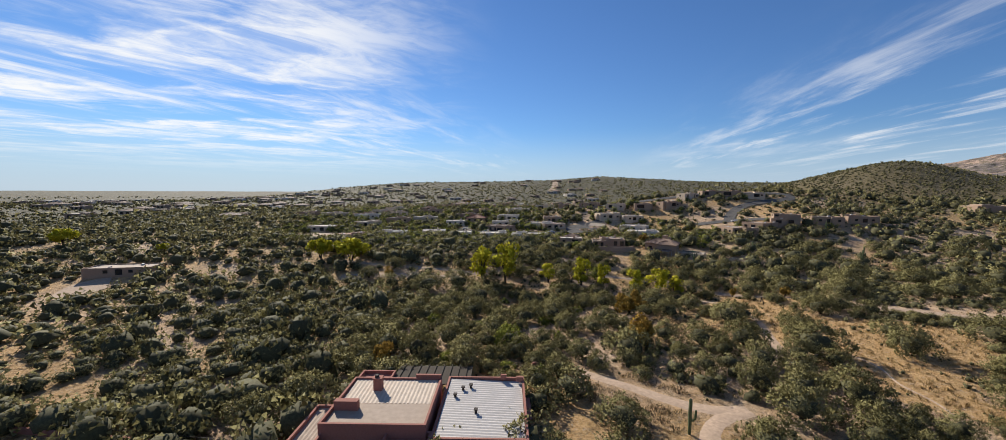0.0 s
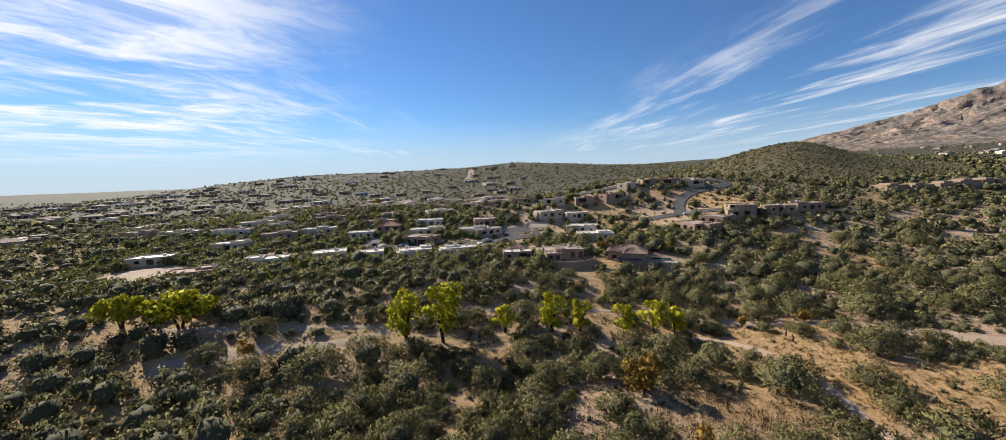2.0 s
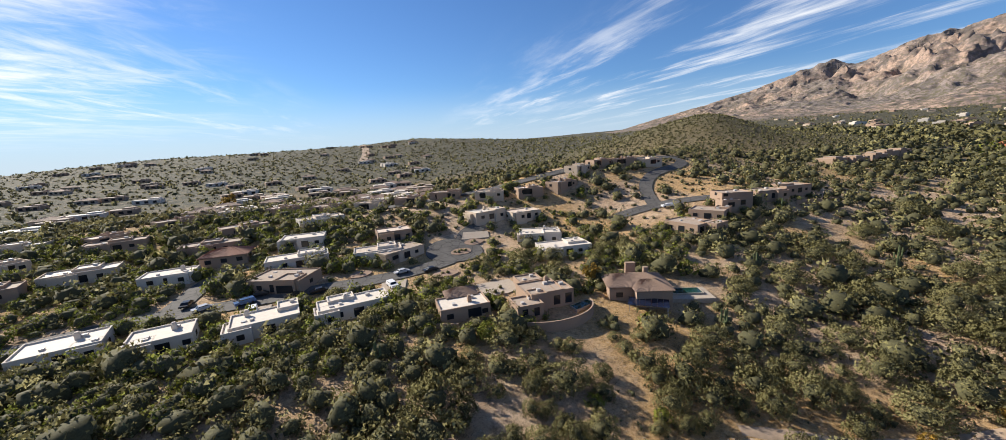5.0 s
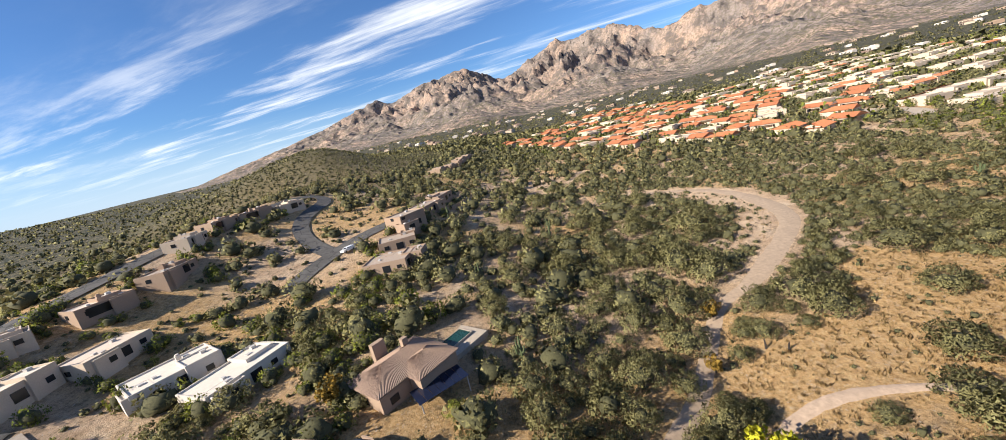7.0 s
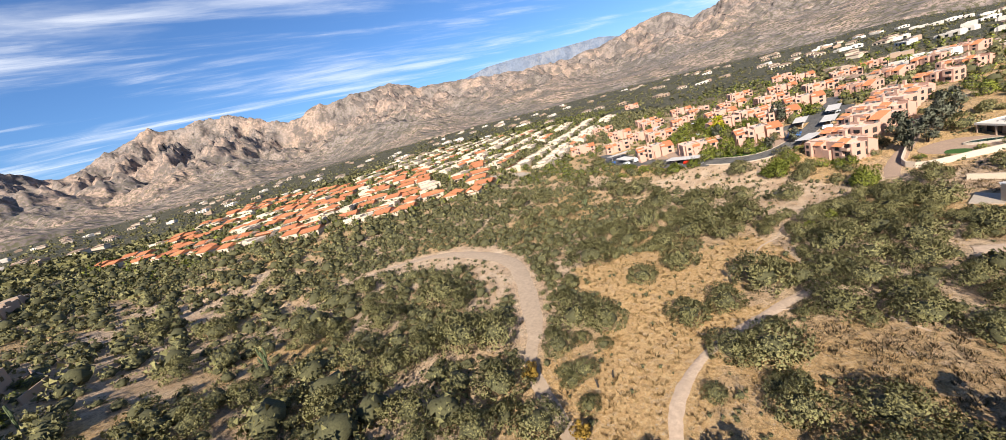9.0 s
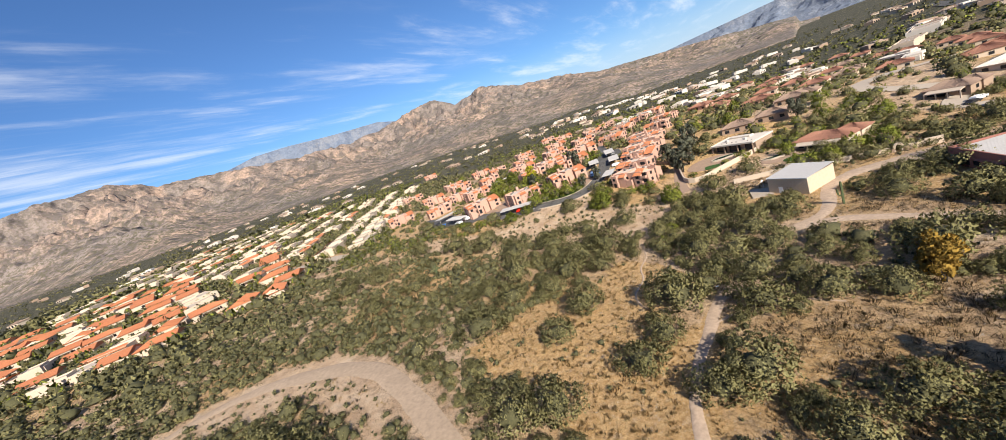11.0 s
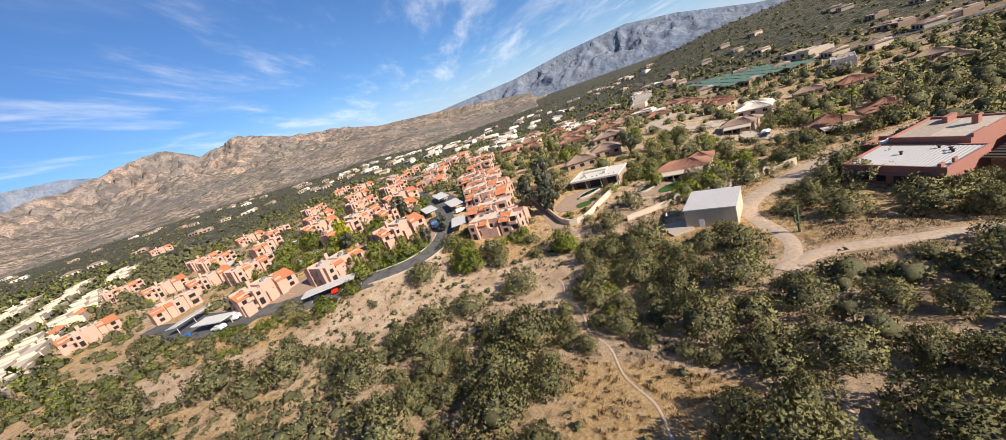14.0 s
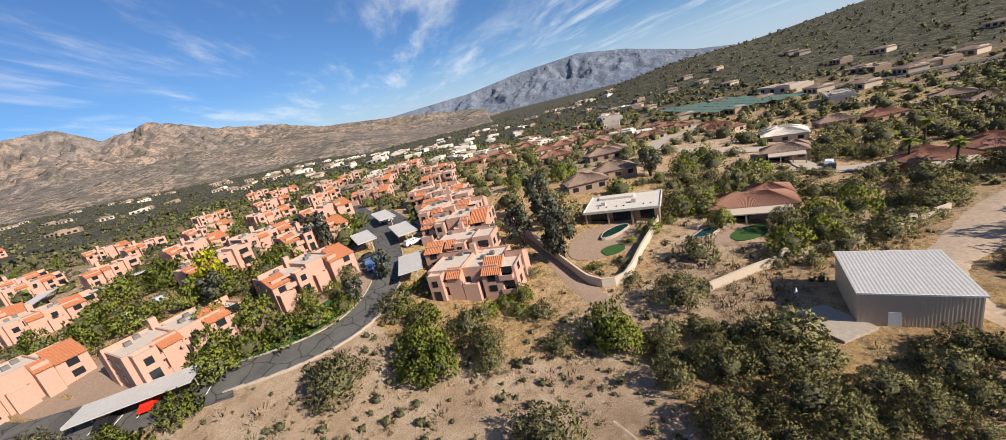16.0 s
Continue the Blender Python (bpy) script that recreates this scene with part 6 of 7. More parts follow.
# ---- rows of houses in the subdivisions ----
def row_house(kind):
    h = new("house")
    wall, roof = ("cream", "tile_orange") if kind < 3 else ("cream", "roof_pink")
    tagged(h, ("cream stucco house with an orange tile gable roof", "pink-cream house with a long orange tile roof", "cream house with orange tile and a flat wing", "cream flat-roofed patio house", "cream patio house with an orange tile strip")[kind], "house", "subdivision houses" if kind < 3 else "patio houses")
    W, D = ((12, 11), (15, 10), (11, 12), (19, 14), (18.5, 14))[kind]
    blk = (0, 0, W, D)
    if kind < 3:
        part("wall", Geo().add([(-W / 2, -D / 2, -2), (-W / 2, D / 2, -2), (-W / 2, D / 2, 2.9), (-W / 2, 0, 4.6), (-W / 2, -D / 2, 2.9), (W / 2, -D / 2, -2), (W / 2, D / 2, -2), (W / 2, D / 2, 2.9), (W / 2, 0, 4.6), (W / 2, -D / 2, 2.9)],
                              [(0, 4, 3, 2, 1), (5, 6, 7, 8, 9), (0, 5, 9, 4), (1, 2, 7, 6)]), M[wall], h)
        hip_roof(h, roof, 0, 0, 2.9, W, D, 1.9, 0.45, (False, kind == 1), 0.5, 0.08)
        if kind == 2:
            part("garage", Geo().box(W / 2 + 2.6, -1.5, -2, 5.6, 6.5, 4.8), M[wall], h)
            part("garage_roof", Geo().box(W / 2 + 2.6, -1.5, 2.8, 5.3, 6.2, 0.1), M["roof_pink"], h)
        porch = part("porch", Geo().box(0, -D / 2 - 1.2, 2.3, W * 0.5, 2.6, 0.18), M["cream"], h)
        for x in (-W * 0.24, W * 0.24):
            part("post", Geo().box(x, -D / 2 - 2.3, -2, 0.25, 0.25, 4.3), M["cream"], porch)
    else:
        part("wall", Geo().tray(0, 0, -2, W, D, 5.4, 0.25), M[wall], h)
        part("wall", Geo().tray(W * 0.26, D * 0.2, -2, W * 0.62, D * 0.5, 6.3, 0.25), M[wall], h)
        part("wall", Geo().tray(-W * 0.42, -D * 0.4, -2, W * 0.4, D * 0.45, 4.7, 0.25), M[wall], h)
        part("roof", Geo().box(0, 0, 2.98, W - 0.5, D - 0.5, 0.1), M["roof_cream"], h)
        if kind == 4:
            part("tile_strip", Geo().ribs((-W / 2, -D / 2 - 0.8, 2.9), (W / 2, -D / 2 - 0.8, 2.9), (W / 2, -D / 2 + 2.2, 4.1), (-W / 2, -D / 2 + 2.2, 4.1), 0.5, 0.08), M["tile_orange"], h)
    window(h, "s", blk, -W * 0.25, 0.3, 2.0, 1.9); window(h, "s", blk, W * 0.25, 0.8, 1.5, 1.2); window(h, "n", blk, 0, 0.8, 1.5, 1.2)
    return h


ROWS_ = [row_house(k) for k in range(5)]
placed = set()
rr = random.Random(11)


def put_row(k, x, y, turn):
    if k in placed and math.hypot(x - 190, y - 40) > SINGLE:
        bake(ROWS_[k], at_ground(x, y, turn))
    elif k in placed:
        copy_thing(ROWS_[k], at_ground(x, y, turn))
    else:
        placed.add(k)
        ROWS_[k].matrix_basis = at_ground(x, y, turn)


HOUSES, SINGLE = [], 220
front = np.array([(230, 14), (252, 28), (266, 48), (284, 60), (300, 77), (316, 94), (338, 112), (374, 126), (398, 137), (422, 147), (444, 159), (466, 172), (490, 186)], float)
for r in range(9):
    for i in range(24):
        q = i / 23 * (len(front) - 1)
        a = min(int(q), len(front) - 2)
        p = front[a] * (1 - q + a) + front[a + 1] * (q - a)
        d = front[min(a + 1, len(front) - 1)] - front[a]
        d /= np.linalg.norm(d)
        n = np.array([d[1], -d[0]])
        n = n * 0.6 + np.array([0.75, -0.66]) * 0.4
        off = (0, 19, 46, 65, 94, 113, 142, 161, 190)[r]
        x, y = p + n * off + np.array([rr.uniform(-4, 4), rr.uniform(-4, 4)]) + d * (off * 0.12 + rr.uniform(-3, 3))
        if rr.random() < 0.16:
            continue
        if any((x - u) ** 2 + (y - v) ** 2 < 150 for u, v in HOUSES):
            continue
        HOUSES.append((x, y))
        put_row(rr.choice((0, 1, 2, 0, 1, 4, 3)), x, y, math.degrees(math.atan2(d[1], d[0])) + (180 if r % 2 else 0) + rr.uniform(-8, 8) + (90 if rr.random() < 0.25 else 0))
for r in range(11):
    for i in range(12):
        x, y = 222 + r * 23 + (r // 2) * 8 + i * 6.5 + rr.uniform(-3, 3), -52 - i * 19.5 - (i // 4) * 7 + r * 6 + rr.uniform(-2, 2)
        if x < 205 or rr.random() < 0.08 or any((x - u) ** 2 + (y - v) ** 2 < 170 for u, v in HOUSES):
            continue
        HOUSES.append((x, y))
        put_row(3 if rr.random() < 0.72 else 4, x, y, -72 + rr.uniform(-3, 3) + (180 if r % 2 else 0))


# ---- suburb to the south-west ----
suburb = [(-47, -12, 20, "tile_brown", "tan"), (-48, 20, 25, "tile_red", "tan"), (-63, 28, 20, "tile_red", "tan"), (-3, -40, 40, "tile_brown", "tan"), (-30, -70, 30, "tile_brown", "cream"), (-75, -26, 15, "roof_white", "cream"),
          (-112, -26, 30, "tile_brown", "tan"), (-128, -16, 30, "tile_red", "tan"), (-96, -62, 45, "tile_red", "cream"), (-112, -74, 45, "tile_red", "cream"), (-130, -92, 45, "tile_red", "cream"), (-86, -98, 40, "tile_red", "cream"), (-70, -112, 40, "tile_brown", "cream"),
          (-52, -104, 40, "tile_red", "cream"), (-20, -96, 30, "tile_red", "pink"), (-38, -130, 35, "tile_red", "cream"), (-10, -128, 25, "tile_red", "pink"), (-62, -146, 35, "tile_red", "cream"), (-90, -140, 40, "tile_brown", "cream"), (-150, 8, 20, "tile_brown", "tan"), (-168, -6, 20, "tile_brown", "tan"), (-140, 34, 20, "roof_white", "tan"), (-185, 20, 25, "tile_red", "tan"), (-26, -165, 20, "tile_red", "cream"), (-60, -185, 30, "tile_red", "cream"), (-100, -180, 40, "tile_red", "cream"), (-7, -159, 30, "tile_red", "pink"), (12, -37, 35, "tile_brown", "tan"), (-23, -66, 30, "tile_brown", "tan"), (-80, -29, 20, "roof_white", "cream"), (-120, -86, 45, "tile_red", "cream"), (-144, -124, 40, "tile_red", "cream"), (-153, -142, 40, "tile_red", "cream"), (-156, -160, 40, "tile_red", "cream"), (-147, -180, 40, "tile_red", "cream"), (-144, -200, 35, "tile_red", "cream"), (-160, -252, 30, "tile_red", "cream"), (-130, -220, 30, "tile_brown", "cream"), (-168, -295, 30, "tile_red", "cream"), (-150, -315, 30, "tile_red", "cream"), (-90, -240, 30, "tile_red", "cream"), (-60, -225, 30, "tile_red", "cream"), (-40, -205, 30, "tile_brown", "tan"), (-75, -265, 30, "tile_red", "cream")]
for i, (x, y, t, tile, wall) in enumerate(suburb):
    tile_house(x, y, t + 100 + (i * 37) % 20, 12 + i % 3, 7.6 + i % 3, tile, wall, {"tile_brown": "low house with a brown tile hip roof", "tile_red": "low house with a red tile hip roof", "roof_white": "low house with a pale ribbed metal hip roof"}[tile], i in (0, 1), "suburban houses", wing=(3 - i % 6, 5, 7, 5.5))
gr = thing("garden_centre", -222, -150, 62, "long green shade-cloth roofs of a plant nursery", "nursery", sink=0.5)
for k in range(6):
    s_ = part("shade_roof", Geo().ribs((-55 + 6 * k, -26 + k * 9, 3.2), (48 + 3 * k, -26 + k * 9, 3.2), (48 + 3 * k, -20.5 + k * 9, 3.8), (-55 + 6 * k, -20.5 + k * 9, 3.8), 3.0, 0.2), M["green_sheet"], gr)
    for x in (-50, -25, 0, 25, 50):
        part("post", Geo().box(x + 20, -22 + k * 9, -2, 0.3, 0.3, 5.4), M["steel"], s_)
for x, y, t, W, D, mat in ((-262, -120, 62, 38, 18, "cream"), (-200, -60, 30, 30, 12, "white"), (-215, -262, 50, 46, 20, "white"), (-170, -215, 45, 40, 14, "cream")):
    adobe(x, y, t, [(0, 0, W, D, 6), (W * 0.2, 1, W * 0.4, D * 0.8, 7)], mat, "roof_tan", "large pale flat-roofed commercial building", [(0, "s", -W * 0.3, 1, 4, 2.4), (0, "s", 0, 1, 4, 2.4), (0, "s", W * 0.3, 1, 4, 2.4)], name="commercial_building")
fe = thing("boundary_fence", -20, 72, 0, "rose stucco wall with a dark rail fence on top", "fence", z=0)
fe.matrix_basis = Matrix()
for i in range(10):
    x0, y0 = -26 - i * 6.0, 52 + i * 1.0
    z0 = float(ground(x0, y0))
    part("wall", Geo().box(x0, y0, z0 - 0.5, 6.1, 0.3, 1.5, -9.5), M["rose"], fe)
    part("rail", Geo().box(x0, y0, z0 + 1.9, 6.0, 0.06, 0.06, -9.5).box(x0 - 2.9, y0 + 0.5, z0 + 1.0, 0.08, 0.08, 1.0), M["dark"], fe)
tp = thing("tarpaulin", -44, 15.5, 20, "bright orange tarpaulin heap beside a driveway", "tarpaulin")
part("sheet", Geo().prism(blob(0, 0, 3.2, 1.5, 14, 0.15, 2), -0.3, 1.0).prism(blob(0.3, 0, 2.3, 1.0, 12, 0.2, 4), 1.0, 1.7), M["tarp"] if "tarp" in M else M.setdefault("tarp", paint("orange_tarpaulin", (0.75, 0.10, 0.03), 0.6, vary=0.15)), tp)


# ---- scattered far houses ----
def far_house(kind):
    h = new("house")
    tagged(h, ("small pale flat-roofed house on the far slope", "small far house with a brown tile roof", "small white far house")[kind], "house", "far houses")
    w, d = ((16, 10), (15, 11), (20, 9))[kind]
    part("wall", Geo().box(0, 0, -4, w, d, 7.4).box(w * 0.2, 2, -4, w * 0.4, d * 0.7, 8.4), M[("tan", "cream", "white")[kind]], h)
    if kind == 1:
        hip_roof(h, "tile_brown", 0, 0, 3.4, w, d, 1.8, 0.5, (True, True), 1.5, 0.1)
    else:
        part("roof", Geo().box(0, 0, 3.4, w - 0.6, d - 0.6, 0.12).box(w * 0.2, 2, 4.4, w * 0.38, d * 0.66, 0.12), M["roof_white"] if kind == 2 else M["roof_tan"], h)
    for x in (-w * 0.3, 0.0, w * 0.3):
        window(h, "s", (0, 0, w, d), x, 0.5, 2.6, 1.9)
    return h


FAR = [far_house(k) for k in range(3)]
seen = set()


def put_far(k, x, y, t):
    if k in seen:
        bake(FAR[k], at_ground(x, y, t))
    else:
        seen.add(k)
        FAR[k].matrix_basis = at_ground(x, y, t)


for i in range(150):
    a, r = radians(rr.uniform(-52, 18)), rr.uniform(330, 1050)
    x, y = r * math.sin(a), 60 + r * math.cos(a)
    put_far(rr.choice((0, 0, 1, 2)), x, y, rr.uniform(-20, 20))
for i in range(45):
    x, y = rr.uniform(-40, 110), rr.uniform(345, 520)
    put_far(rr.choice((0, 1, 2)), x, y, rr.uniform(-20, 20))
for i in range(170):
    a, r = radians(rr.uniform(62, 172)), rr.uniform(560, 1500)
    x, y = 60 + r * math.sin(a), 80 + r * math.cos(a)
    put_far(rr.choice((0, 1, 1, 2)), x, y, rr.uniform(150, 230))
for i in range(150):
    a, r = radians(rr.uniform(172, 222)), rr.uniform(260, 1100)
    x, y = 60 + r * math.sin(a), 80 + r * math.cos(a)
    put_far(rr.choice((0, 1, 2, 2)), x, y, rr.uniform(0, 360))
for i in range(34):
    a, r = radians(rr.uniform(222, 262)), rr.uniform(300, 620)
    x, y = 60 + r * math.sin(a), 80 + r * math.cos(a)
    put_far(rr.choice((0, 1, 1)), x, y, rr.uniform(40, 80))
for x, y in ((303, 229), (317, 224), (340, 222), (362, 223), (380, 221)):
    put_far(0, x, y, 170)

V_, F_, I_, mats_ = [], [], [], []
for name_, (v_, f_) in STUFF.items():
    F_ += [tuple(i + len(V_) for i in q) for q in f_]
    V_ += v_
    I_ += [len(mats_)] * len(f_)
    mats_.append(bpy.data.materials[name_])
me_ = bpy.data.meshes.new("far_houses")
me_.from_pydata(V_, [], F_)
for m_ in mats_:
    me_.materials.append(m_)
me_.polygons.foreach_set("material_index", np.array(I_, np.int32))
me_.update()
tagged(new("far_houses", me_), "many small pale and tile-roofed houses far off", "houses", kind="stuff")


# ---- where brush grows ----
CELL, X0, Y0, NX, NY = 1.0, -330.0, -420.0, 960, 940
blocked = np.zeros((NX, NY), bool)


def block_disc(x, y, r):
    i0, i1 = int(max(0, (x - r - X0) / CELL)), int(min(NX, (x + r - X0) / CELL + 2))
    j0, j1 = int(max(0, (y - r - Y0) / CELL)), int(min(NY, (y + r - Y0) / CELL + 2))
    if i0 >= i1 or j0 >= j1:
        return
    I, J = np.meshgrid(np.arange(i0, i1), np.arange(j0, j1), indexing="ij")
    blocked[i0:i1, j0:j1] |= (X0 + (I + 0.5) * CELL - x) ** 2 + (Y0 + (J + 0.5) * CELL - y) ** 2 < r * r


for ob_ in list(bpy.data.objects):
    if ob_.parent is None and ob_.get("category") in ("house", "apartment building", "shed", "carport", "car", "solar panels", "deck", "commercial building"):
        c_ = ob_["category"]
        block_disc(*ob_.matrix_basis.translation[:2], {"house": 6.6, "apartment building": 8.0, "shed": 8.0, "carport": 5, "car": 2.5}.get(c_, 7))
for x_, y_ in HOUSES + STAND:
    block_disc(x_, y_, 6.2)
for P_ in LINES:
    for k in range(len(P_) - 1):
        L_ = np.hypot(*(P_[k + 1, :2] - P_[k, :2]))
        for f in np.linspace(0, 1, max(1, int(L_ / 1.2)), endpoint=False):
            x_, y_, w_ = P_[k] * (1 - f) + P_[k + 1] * f
            block_disc(x_, y_, w_ / 2 + 0.7)
for outline in PATCHES:
    n_ = len(outline)
    cx_, cy_ = sum(p[0] for p in outline) / n_, sum(p[1] for p in outline) / n_
    for f in (0.0, 0.35, 0.7, 1.0):
        for x_, y_ in outline:
            block_disc(cx_ + (x_ - cx_) * f, cy_ + (y_ - cy_) * f, 2.4)
for x_, y_ in ((-14, 58), (-24, 56), (-26, 52), (-20, 66), (-10, 70), (8, 60), (58, 186), (66, 188), (48, 210)):
    block_disc(x_, y_, 5.5)


def open_at(x, y):
    i, j = ((np.asarray(x) - X0) / CELL).astype(int), ((np.asarray(y) - Y0) / CELL).astype(int)
    ok = (i >= 0) & (i < NX) & (j >= 0) & (j < NY)
    return ~(blocked[np.clip(i, 0, NX - 1), np.clip(j, 0, NY - 1)] & ok)


def density(x, y):
    """How thickly the brush grows, 0 to 1."""
    patch = np.sin(x * 0.13 + 1.7 * np.sin(y * 0.07)) * np.sin(y * 0.11 + 1.3 * np.sin(x * 0.09))
    k = 0.93 - 0.12 * ramp(x, 10, 50) * ramp(140 - x, 0, 30) - 0.28 * ramp(patch, 0.1, 0.5) * ramp(x, 10, 50)
    k = np.maximum(k, 0.98 * bump(x, y, 30, 174, 75, 12, 4))                # belt below the houses
    k *= 1 - 0.45 * bump(x, y, 150, 40, 38, 26)
    k *= 1 - 0.70 * bump(x, y, 22, 64, 16, 13) - 0.4 * bump(x, y, 24, 20, 18, 12)
    k *= 1 - 0.35 * bump(x, y, 14, 96, 26, 12, 10) - 0.35 * bump(x, y, 22, 122, 50, 20)
    k *= 1 - 0.6 * bump(x, y, -36, 152, 26, 6) - 0.5 * bump(x, y, -107, 153, 18, 6) - 0.62 * bump(x, y, 150, 285, 120, 48)
    k *= 1 - 0.62 * bump(x, y, 400, 372, 170, 85, 30)
    k *= 1 - 0.65 * bump(x, y, 112, 246, 75, 26, -12)
    k = np.where((y < -12) & (x < 60), 0.30, np.where((y < -30) & (x < 205), 0.5, k))
    for outline in GOLDEN + SANDY + SCRUBBY:
        k = np.where(within(x, y, outline), 0.02, k)
    return np.clip(k, 0, 1)


def low_density(x, y):
    """How thickly the knee-high scrub grows."""
    k = np.full(np.shape(x), 0.35)
    for group, amount in ((GOLDEN, 0.10), (SANDY, 0.34), (SCRUBBY, 0.9)):
        for outline in group:
            k = np.where(within(x, y, outline), amount, k)
    return k


def sow(n, inside, lo, hi, gap, power=1.6, margin=0.6, thick=density):
    """Spots x, y, radius on open ground, not closer than gap times the radii."""
    (xa, xb), (ya, yb) = inside
    x, y = RNG.uniform(xa, xb, n), RNG.uniform(ya, yb, n)
    r = lo + (hi - lo) * RNG.uniform(size=n) ** power
    keep = RNG.uniform(size=n) < thick(x, y)
    ok = open_at(x, y)
    for dx, dy in ((margin, 0), (-margin, 0), (0, margin), (0, -margin)):
        ok &= open_at(x + dx * r, y + dy * r)
    out, grid = [], {}
    for u, v, q, stays in zip(x[ok], y[ok], r[ok], keep[ok]):
        a, b = int(u // 6), int(v // 6)
        if any((u - p) ** 2 + (v - w) ** 2 < (gap * (q + s)) ** 2 for da in (-1, 0, 1) for db in (-1, 0, 1) for p, w, s in grid.get((a + da, b + db), ())):
            continue
        grid.setdefault((a, b), []).append((u, v, q))
        if stays:
            out.append((u, v, q))
    return out


def tree_meshes(kind, leaf, n=6, stems=4, airy=False, squash=1.0, high=2.0):
    out = []
    for i in range(n):
        V, F, N, body = (*airy_crown(RNG, 1500, 0.075, 0.5, high), 0) if airy else CROWNS["big" if kind == "mesquite" else "near"][i % 6]
        V = V * np.array((1, 1, squash))
        a = 1.1 * i
        N = np.stack([N[:, 0] * math.cos(a) - N[:, 1] * math.sin(a), N[:, 0] * math.sin(a) + N[:, 1] * math.cos(a), N[:, 2]], 1)
        V = np.stack([V[:, 0] * math.cos(a) - V[:, 1] * math.sin(a), V[:, 0] * math.sin(a) + V[:, 1] * math.cos(a), V[:, 2]], 1)
        tv, tf = limbs(RNG, 0.5 * squash if not airy else high * 0.75, stems)
        out.append((mesh_of(kind + "_crown", V, F, [M[leaf], M["twigs"]], np.arange(len(F)) < body, normals=N), mesh_of(kind + "_limbs", tv, tf, [M["wood"]])))
    return out


def plant(name, meshes, x, y, r, label, group, category="tree", lift=0.0):
    e = thing(name, x, y, RNG.uniform(0, 360), label, category, group)
    c, t = meshes[RNG.integers(len(meshes))]
    s = Matrix.Diagonal((r, r * RNG.uniform(0.85, 1.1), r * RNG.uniform(0.95, 1.3) * (1.0 if r < 4.5 else 0.9), 1))
    e.matrix_basis = e.matrix_basis @ s
    for nm, me in (("crown", c), ("trunk", t)):
        o = new(nm, me)
        o.parent = e
    return e


MESQUITE = tree_meshes("mesquite", "olive", 8)
PALOVERDE = tree_meshes("palo_verde", "green", 4)
SHADE = tree_meshes("shade", "green", 4, 4, squash=1.25)
COTTON = tree_meshes("cottonwood", "yellow", 4, 5, True, high=2.0)
BROAD = tree_meshes("cottonwood", "yellow", 2, 5, True, high=1.15)
AUTUMN = tree_meshes("autumn", "orange", 3, 4, True, high=1.35)
SILVER = tree_meshes("silver_tree", "grey_leaf", 3, 4, True, high=1.9)

# the bushes that stand out, by clearing
brush_west = [(7.4, 125.9, 4.2), (-8.3, 128.9, 6.4), (20.4, 135.9, 4.6), (-27.1, 139.1, 7.2), (-40.6, 141.1, 5.2), (-16.5, 141.4, 6.8), (-51.3, 149.5, 4.4), (-43.8, 159.5, 4.8)]
brush_shed_belt = [(40.6, 17.1, 5.2), (55.2, 27.3, 3.1), (49.6, 30, 4), (45.5, 32.8, 3.7), (56.3, 34.3, 3.8), (48.6, 38.1, 4), (42.3, 41.8, 3.2), (49.2, 41.9, 3), (54.2, 44.2, 5), (43.4, 45.2, 3.1), (38.3, 47.1, 2.2), (43.2, 48.5, 2), (51.2, 52.8, 4.9), (44.9, 59.4, 5.8), (58.2, 63.5, 5.8), (44.7, 69.6, 4.8), (39.2, 76.7, 3.9), (52.6, 79, 5.1), (36.7, 82.4, 3.1), (47.4, 84.1, 3.8), (56, 89.6, 5.8), (45.7, 90.6, 4.9), (38.5, 93.9, 3.9), (48.9, 113.8, 4.9), (57.8, 118, 4.9), (32, 122.7, 5.6), (51, 125.8, 6), (33.4, 134.7, 4.7)]
brush_south = [(171, -32.8, 5.7), (148.9, -12.9, 3.4), (127.4, -12.1, 4.8), (90.5, 0.3, 5.8), (69.6, 6.1, 3.9), (158.1, 6.2, 5.8), (140, 11.7, 7.2), (123.9, 18.5, 7.2), (131.2, 19.9, 5.3), (85.1, 24.6, 5.1), (72.2, 25.1, 5.4), (166.4, 30.2, 6), (96.9, 32.3, 6.2), (109.6, 33.1, 6.6), (176.4, 36.7, 5.8), (143.9, 45.9, 6.2), (79.5, 46.3, 6.7), (106.5, 51.5, 6.8), (87.6, 51.9, 7.2), (132.3, 57.4, 3.1), (152.9, 57.8, 5.4), (82, 59.2, 4.4), (90.3, 59.4, 6.2), (113.2, 61.5, 4.5), (120.6, 65.3, 4.1), (104.9, 68.7, 5.8)]
brush_middle = [(126.8, 74, 2.9), (67.1, 77.5, 3.5), (86.2, 79.7, 5.8), (62, 80.9, 3.9), (110.4, 82, 6.6), (68.6, 84, 6.8), (92.1, 89.1, 5), (103.9, 105.1, 4.1), (62.8, 106.4, 6.4), (67.8, 108.5, 5.2), (91.4, 108.5, 5.5), (98, 109.8, 5.3), (140.6, 114.1, 7.2), (131.4, 115.8, 5.1), (96.7, 118.8, 4.5), (175, 121, 5.3), (111.9, 122, 6.5), (117.8, 126.7, 7.2)]
